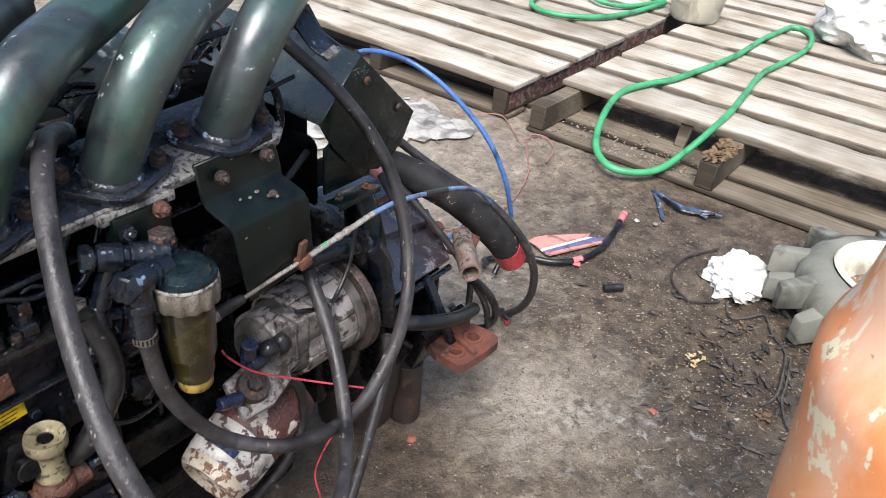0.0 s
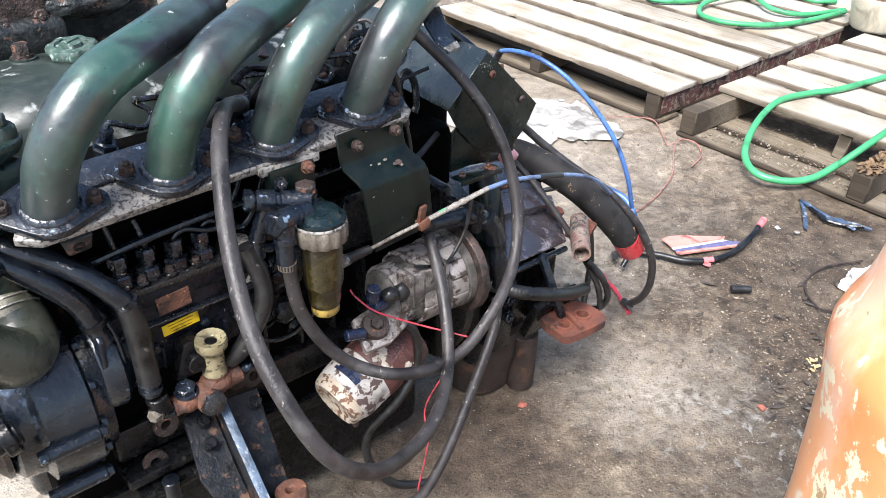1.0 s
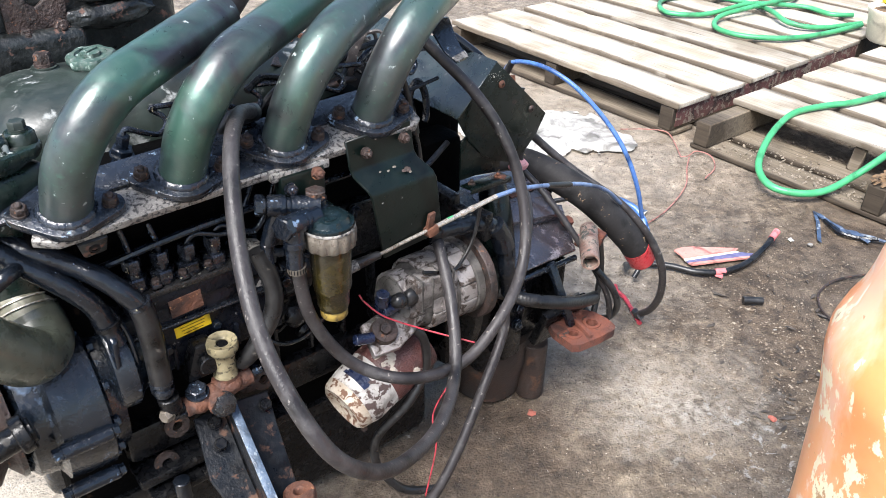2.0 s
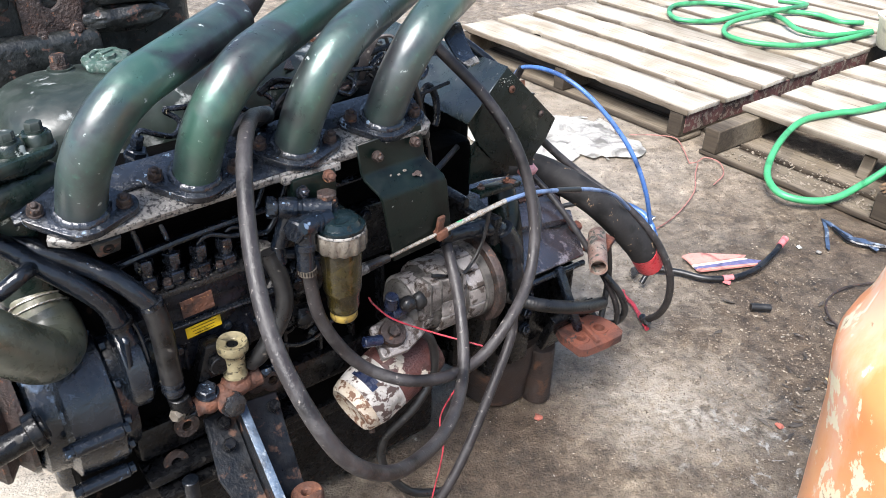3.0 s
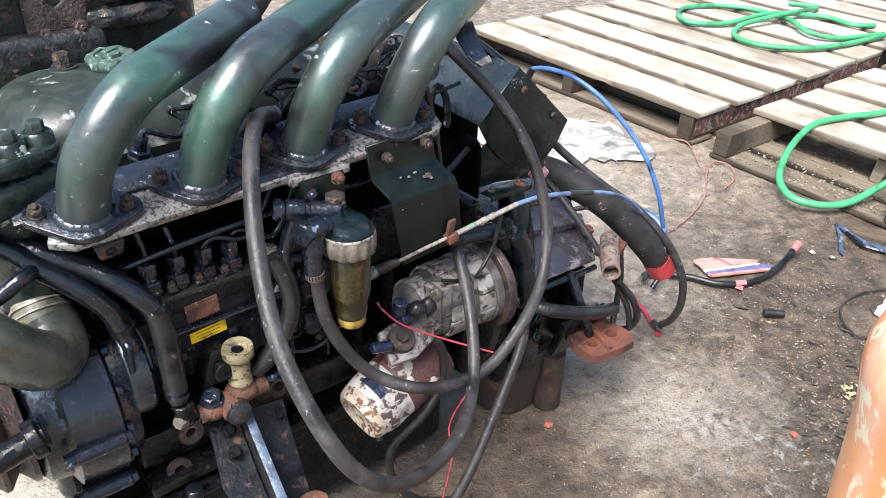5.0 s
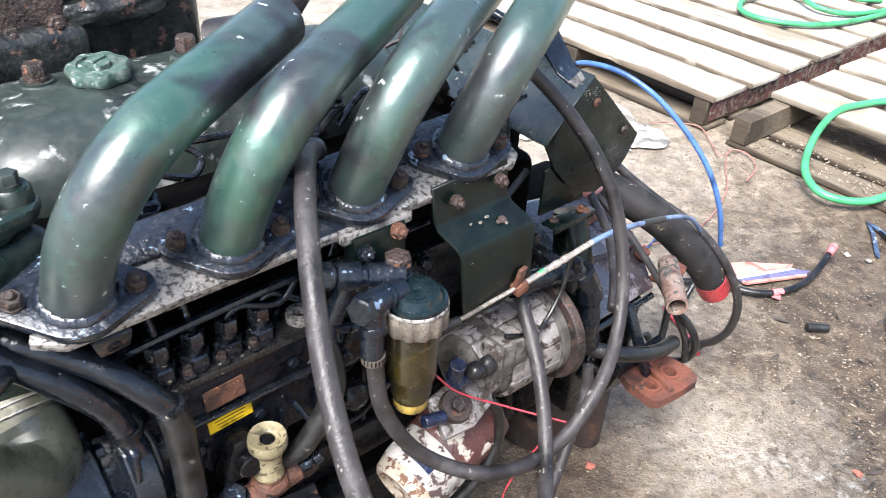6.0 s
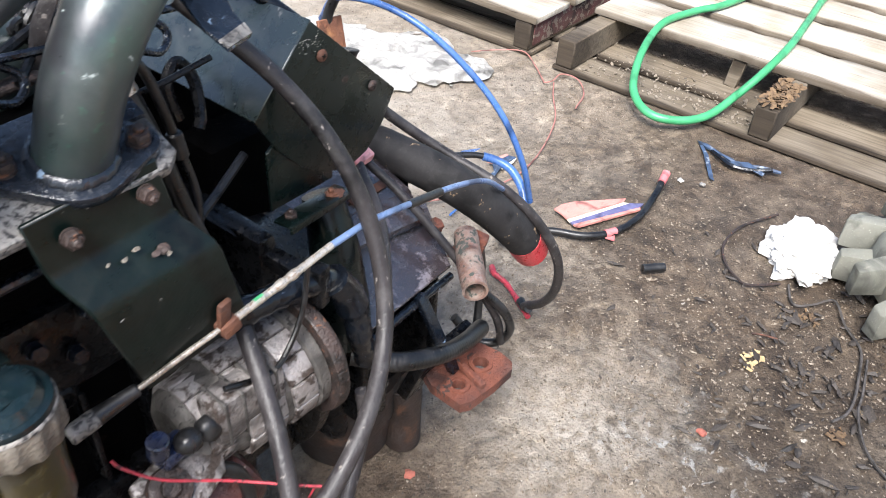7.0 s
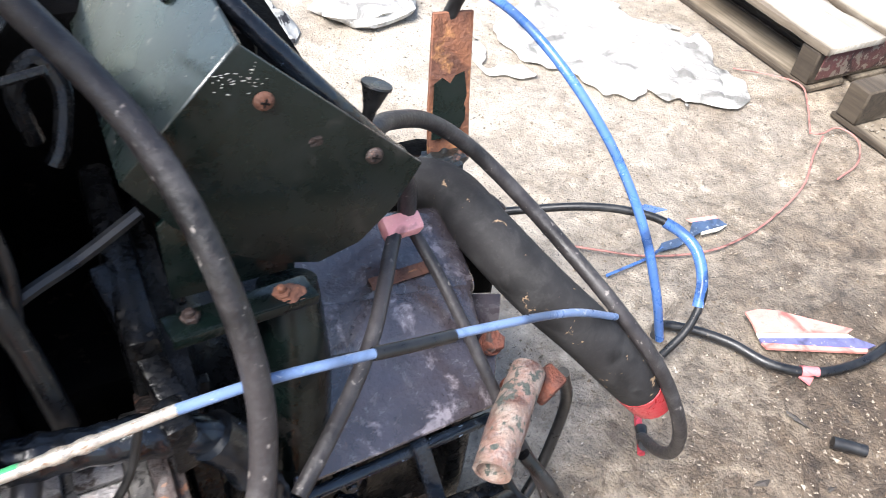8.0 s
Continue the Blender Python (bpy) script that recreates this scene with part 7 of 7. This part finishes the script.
off = thing("hose_offcut", (1.556, -0.083, 0.0), "short black hose offcut on the concrete", "hose offcut")
part("piece", tube([(1.537, -0.067, 0.011), (1.556, -0.083, 0.011), (1.574, -0.1, 0.011)], 0.0098, 14, bore=0.02), RUBBER_BLACK, off)
card = thing("plastic_shard", (1.66, 0.12, 0.0), "broken red white and blue plastic shard on the concrete", "shard")
part("red_piece", prism([(1.5935, 0.1927), (1.622, 0.189), (1.653, 0.1721), (1.69, 0.139), (1.7487, 0.0886), (1.7312, 0.0853), (1.5795, 0.1485), (1.588, 0.168)], 0.004, pose(0, 0, 0.009), 0.0), CARD_PINK, card)
part("white_stripe", prism([(1.7312, 0.0848), (1.5795, 0.148), (1.5755, 0.1373), (1.7366, 0.0728)], 0.004, pose(0, 0, 0.008), 0.0), CREAM, card)
part("blue_stripe", prism([(1.5753, 0.1368), (1.7366, 0.0723), (1.759, 0.0459), (1.7394, 0.0458), (1.5719, 0.1276)], 0.004, pose(0, 0, 0.0085), 0.0), CARD_BLUE, card)
part("red_edge", prism([(1.5719, 0.1271), (1.7394, 0.0453), (1.7325, 0.0405), (1.5723, 0.1143)], 0.005, pose(0, 0, 0.0075), 0.0), CARD_PINK, card)
scrap = thing("plastic_shard", (1.64, 0.39, 0.0), "small torn blue plastic shard with a pale red edge", "shard")
part("blue_piece", prism([(1.662, 0.421), (1.72, 0.411), (1.724, 0.39), (1.66, 0.392), (1.59, 0.374), (1.54, 0.377), (1.565, 0.394), (1.632, 0.394)], 0.003, pose(0, 0, 0.0065), 0.0), DULL_BLUE, scrap)
part("white_stripe", prism([(1.724, 0.3895), (1.66, 0.3915), (1.655, 0.386), (1.7, 0.383)], 0.003, pose(0, 0, 0.006), 0.0), CREAM, scrap)
part("red_edge", prism([(1.657, 0.433), (1.722, 0.421), (1.72, 0.4115), (1.662, 0.4215)], 0.003, pose(0, 0, 0.006), 0.0), CARD_PINK, scrap)
part("blue_strand", tube([(1.56, 0.384, 0.0075), (1.517, 0.373, 0.005), (1.466, 0.367, 0.006), (1.417, 0.363, 0.005)], 0.003, 6, 16), BLUE_PLASTIC, scrap)
tail = thing("loose_cable", (1.6, 0.05, 0.0), "black cable with pink tape ends trailing on the concrete", "cable")
part("cable", tube([(1.395, 0.2, 0.03), (1.43, 0.225, 0.012), (1.475, 0.2, 0.01), (1.521, 0.15, 0.01), (1.556, 0.085, 0.01), (1.62, 0.042, 0.01), (1.71, 0.029, 0.012), (1.807, 0.04, 0.02), (1.85, 0.048, 0.03)], 0.0085, 12, 70), RUBBER_BLACK, tail)
part("tape", tube([(1.592, 0.056, 0.011), (1.605, 0.049, 0.011), (1.618, 0.043, 0.011)], 0.0098, 12, 6, rough=0.2), SALMON_TAPE, tail)
part("tape", tube([(1.845, 0.047, 0.029), (1.86, 0.049, 0.034), (1.878, 0.052, 0.04)], 0.0095, 12, 6, rough=0.2), SALMON_TAPE, tail)
part("tape", prism([(1.59, 0.03), (1.62, 0.045), (1.615, 0.06), (1.585, 0.05)], 0.003, pose(0, 0, 0.004), 0.0), SALMON_TAPE, tail)

strip = thing("blue_strip", (2.11, 0.0, 0.0), "torn blue plastic strips lying beside the pallet", "plastic strip")
part("band", bent_sheet([(2.15, 0.085, 0.004), (2.085, 0.04, 0.01), (1.99, -0.02, 0.004)], [(2.143, 0.07, 0.005), (2.08, 0.024, 0.012), (1.987, -0.034, 0.005)], 0.0015), DULL_BLUE, strip)
part("band", tube([(2.14, 0.076, 0.006), (2.11, -0.005, 0.01), (2.105, -0.053, 0.006), (2.12, -0.1, 0.01), (2.14, -0.15, 0.006)], 0.0045, 6, 40, rough=0.8), DULL_BLUE, strip)
part("band", tube([(2.12, 0.03, 0.006), (2.08, -0.04, 0.008), (2.1, -0.09, 0.006), (2.13, -0.13, 0.01)], 0.005, 6, 30, rough=0.8), OILY_HOSE, strip)
part("band", bent_sheet([(2.1, -0.03, 0.008), (2.115, -0.07, 0.014), (2.105, -0.12, 0.006)], [(2.085, -0.035, 0.006), (2.1, -0.075, 0.008), (2.09, -0.12, 0.005)], 0.0015), DULL_BLUE, strip)

wires = thing("red_wire", (2.15, 0.6, 0.0), "thin faded red wire lying on the concrete", "wire")
for pts in ([(2.158, 0.865, 0.006), (2.225, 0.799, 0.012), (2.27, 0.74, 0.01), (2.22, 0.665, 0.008), (2.139, 0.575, 0.006)], [(2.139, 0.575, 0.006), (2.161, 0.56, 0.01), (2.214, 0.563, 0.012), (2.227, 0.513, 0.008), (2.16, 0.45, 0.006), (2.067, 0.422, 0.006)],
            [(2.16, 0.555, 0.006), (2.08, 0.506, 0.007), (1.97, 0.429, 0.005), (1.81, 0.368, 0.006), (1.69, 0.346, 0.005), (1.605, 0.351, 0.006), (1.515, 0.38, 0.005), (1.45, 0.418, 0.006), (1.4, 0.452, 0.005)]):
    part("strand", tube(pts, 0.0022, 6, 40), PINK_WIRE, wires)
twine = thing("brown_wire", (1.75, -0.2, 0.0), "thin dark wire curled on the concrete", "wire")
part("strand", tube([(1.954, -0.212, 0.004), (1.84, -0.164, 0.005), (1.748, -0.162, 0.004), (1.685, -0.194, 0.005), (1.656, -0.233, 0.004), (1.651, -0.258, 0.004), (1.7, -0.31, 0.005)], 0.003, 6, 40), RUST_DARK, twine)
string = thing("grey_string", (1.6, -0.43, 0.0), "grey string trailing over the mud beside the tyre", "string")
part("strand", tube([(1.709, -0.325, 0.005), (1.666, -0.344, 0.005), (1.655, -0.362, 0.005), (1.682, -0.388, 0.006), (1.721, -0.418, 0.007), (1.66, -0.458, 0.005), (1.609, -0.503, 0.005), (1.529, -0.522, 0.005), (1.47, -0.532, 0.004), (1.424, -0.531, 0.005), (1.391, -0.517, 0.004)], 0.0026, 6, 70), DULL_STRING, string)
part("strand", tube([(1.589, -0.521, 0.006), (1.498, -0.539, 0.004), (1.44, -0.547, 0.005), (1.38, -0.573, 0.004), (1.346, -0.6, 0.005), (1.326, -0.631, 0.004)], 0.0022, 6, 40), DULL_STRING, string)
twig = thing("twig", (1.52, -0.34, 0.0), "short red brown twig on the concrete", "twig")
part("stem", tube([(1.512, -0.321, 0.004), (1.521, -0.342, 0.006), (1.531, -0.366, 0.004)], 0.0025, 6, 12, rough=0.3), RUST, twig)
stone = thing("stone_slab", (1.37, 1.4, 0.0), "pale rounded stone slab on the concrete", "stone")
part("slab", lump(0.14, 0.12, 0.035, pose(1.38, 1.43, 0.02), 3, 0.2, 2.0, 1.0), STONE, stone)
paper = thing("printed_bag", (1.13, 1.45, 0.0), "crumpled white and grey printed paper bag", "paper bag")
part("sheet", crumpled([(1.0, 1.3), (1.17, 1.3), (1.17, 1.6), (1.0, 1.6)], 0.03, 5.0, 0.012, 0.02), PRINT, paper)


def litter():
    """Mud crumbs, grit and chips over the yard, each a squashed eight-sided lump."""
    rnd = random.Random(11)
    verts, faces = [], []
    tri = ((0, 2, 4), (2, 1, 4), (1, 3, 4), (3, 0, 4), (2, 0, 5), (1, 2, 5), (3, 1, 5), (0, 3, 5))
    for k in range(9500):
        if rnd.random() < 0.45:
            x, y = rnd.uniform(0.75, 2.25), rnd.uniform(-0.8, 1.5)
        else:
            x, y = rnd.gauss(1.45, 0.32), rnd.gauss(-0.3, 0.3)
        if y > -0.8 and 0.1 < x < 0.72:
            continue
        r = rnd.choice((0.0009, 0.0011, 0.0014, 0.0017, 0.0022, 0.0028)) * rnd.uniform(0.7, 1.3) * (1.7 if rnd.random() < 0.03 else 1)
        a, fl = rnd.uniform(0, 6.28), rnd.uniform(1.0, 2.0)
        c, s = math.cos(a) * r, math.sin(a) * r
        z = 0.006 * noise.fractal(Vector((x * 3, y * 3, 0)), 1.0, 2.0, 3) + 0.0022 * noise.noise(Vector((x * 17, y * 17, 4))) + 0.0016 * noise.noise(Vector((x * 41, y * 41, 9))) - 0.004
        o = len(verts)
        h = r * rnd.uniform(0.5, 0.9)
        for dx, dy, dz in ((fl, 0.2, 0), (-fl, -0.1, 0.1), (0.2, 1, 0), (-0.1, -1, 0.1), (0.3, 0.2, 1), (0, 0, -0.6)):
            verts.append((x + dx * c - dy * s, y + dx * s + dy * c, z + h * 0.35 + dz * h))
        faces.extend(tuple(o + i for i in t) for t in tri)
    me = bpy.data.meshes.new("crumbs")
    me.from_pydata(verts, [], faces)
    bm = bmesh.new()
    bm.from_mesh(me)
    bpy.data.meshes.remove(me)
    return bm


grit = part("grit", litter(), GRIT, None, smooth=20)
tagged(grit, "scattered grit and chips on the concrete", "grit", kind="stuff")


def clods():
    """Torn dark flakes of mud and leaf, curled and trodden into the yard beside the tyre."""
    rnd = random.Random(23)
    bm = bmesh.new()
    for k in range(280):
        x, y = rnd.gauss(1.5, 0.2), rnd.gauss(-0.5, 0.16)
        if x < 1.15 or math.hypot(x - 1.9, y + 0.665) < 0.24 or math.hypot(x - 1.76, y + 0.32) < 0.1:
            continue
        r = rnd.choice((0.004, 0.005, 0.007, 0.009, 0.012)) * rnd.uniform(0.7, 1.2)
        a = rnd.uniform(0, 6.28)
        ring = []
        for i in range(7):
            t = 6.283 * i / 7
            u, v = r * rnd.uniform(1.0, 2.4) * math.cos(t), r * rnd.uniform(0.3, 0.8) * math.sin(t)
            ring.append(bm.verts.new((x + u * math.cos(a) - v * math.sin(a), y + u * math.sin(a) + v * math.cos(a), 0.001 + rnd.random() * r * 0.35)))
        top = bm.verts.new((x, y, 0.003 + r * rnd.uniform(0.2, 0.6)))
        low = bm.verts.new((x, y, -0.003))
        for p, q in zip(ring, ring[1:] + ring[:1]):
            bm.faces.new((p, q, top))
            bm.faces.new((q, p, low))
    return bm


mud = part("mud_flakes", clods(), CLOD, None, smooth=20)
tagged(mud, "dark flakes of mud and leaf trodden on the concrete", "mud flakes", kind="stuff")
for k, (x, y, c) in enumerate(((1.447, -0.356, STRAW_PALE), (1.366, -0.53, STRAW), (1.215, -0.351, RED_CHIP), (0.822, -0.028, RED_CHIP), (1.637, -0.389, STRAW), (1.95, -0.02, STONE), (1.93, 0.03, STONE))):
    leaf = thing("chip", (x, y, 0.0), "small chip of rubbish lying on the concrete", "chip", "chips on the ground")
    if c in (STRAW, STRAW_PALE):
        for _ in range(12):
            part("splinter", box(0.016 * RAND.uniform(0.5, 1.3), 0.005 * RAND.uniform(0.6, 1.6), 0.0016, pose(x + RAND.gauss(0, 0.014), y + RAND.gauss(0, 0.01), 0.002 + 0.001 * RAND.random(), RAND.uniform(-8, 8), RAND.uniform(-8, 8), RAND.uniform(0, 360)), 0.0), c, leaf)
    else:
        part("flake", lump(0.009, 0.008, 0.004, pose(x, y, 0.004, 0, 0, 40 * k), 2, 0.5, 2.0, k), c, leaf)
leaves = thing("leaf_litter", (2.33, -0.02, 0.1), "brown leaf litter heaped on the pallet stringer", "leaves", kind="stuff")


def leaf_heap():
    rnd = random.Random(4)
    bm = bmesh.new()
    for k in range(160):
        s = rnd.uniform(0.008, 0.018)
        m = pose(rnd.uniform(2.26, 2.44), -0.04 + rnd.uniform(-0.03, 0.03), 0.108 + rnd.uniform(0.0, 0.012), rnd.uniform(-40, 40), rnd.uniform(-40, 40), rnd.uniform(0, 360)) @ Matrix.Diagonal((s, s * 0.5, s * 0.06, 1))
        bmesh.ops.create_cone(bm, cap_ends=True, segments=6, radius1=1.0, radius2=0.8, depth=1.0, matrix=m)
    return bm


def rubble():
    """Dust, grit and litter fallen between the bottom boards."""
    rnd = random.Random(9)
    bm = bmesh.new()
    for k in range(520):
        r = rnd.choice((0.0014, 0.002, 0.0026, 0.0034, 0.005)) * rnd.uniform(0.7, 1.2)
        m = pose(2.27 + abs(rnd.gauss(0, 0.14)), rnd.uniform(-0.02, 0.62), 0.014 + rnd.random() * 0.006, rnd.uniform(0, 60), rnd.uniform(0, 60), rnd.uniform(0, 360)) @ Matrix.Diagonal((r * 1.5, r, r * 0.6, 1))
        bmesh.ops.create_icosphere(bm, subdivisions=1, radius=1.0, matrix=m)
    return bm


debris = part("pallet_debris", rubble(), DIRT, None, smooth=20)
tagged(debris, "bark grit and litter between the pallet boards", "debris", kind="stuff")
part("scraps", leaf_heap(), STRAW, leaves, smooth=20)
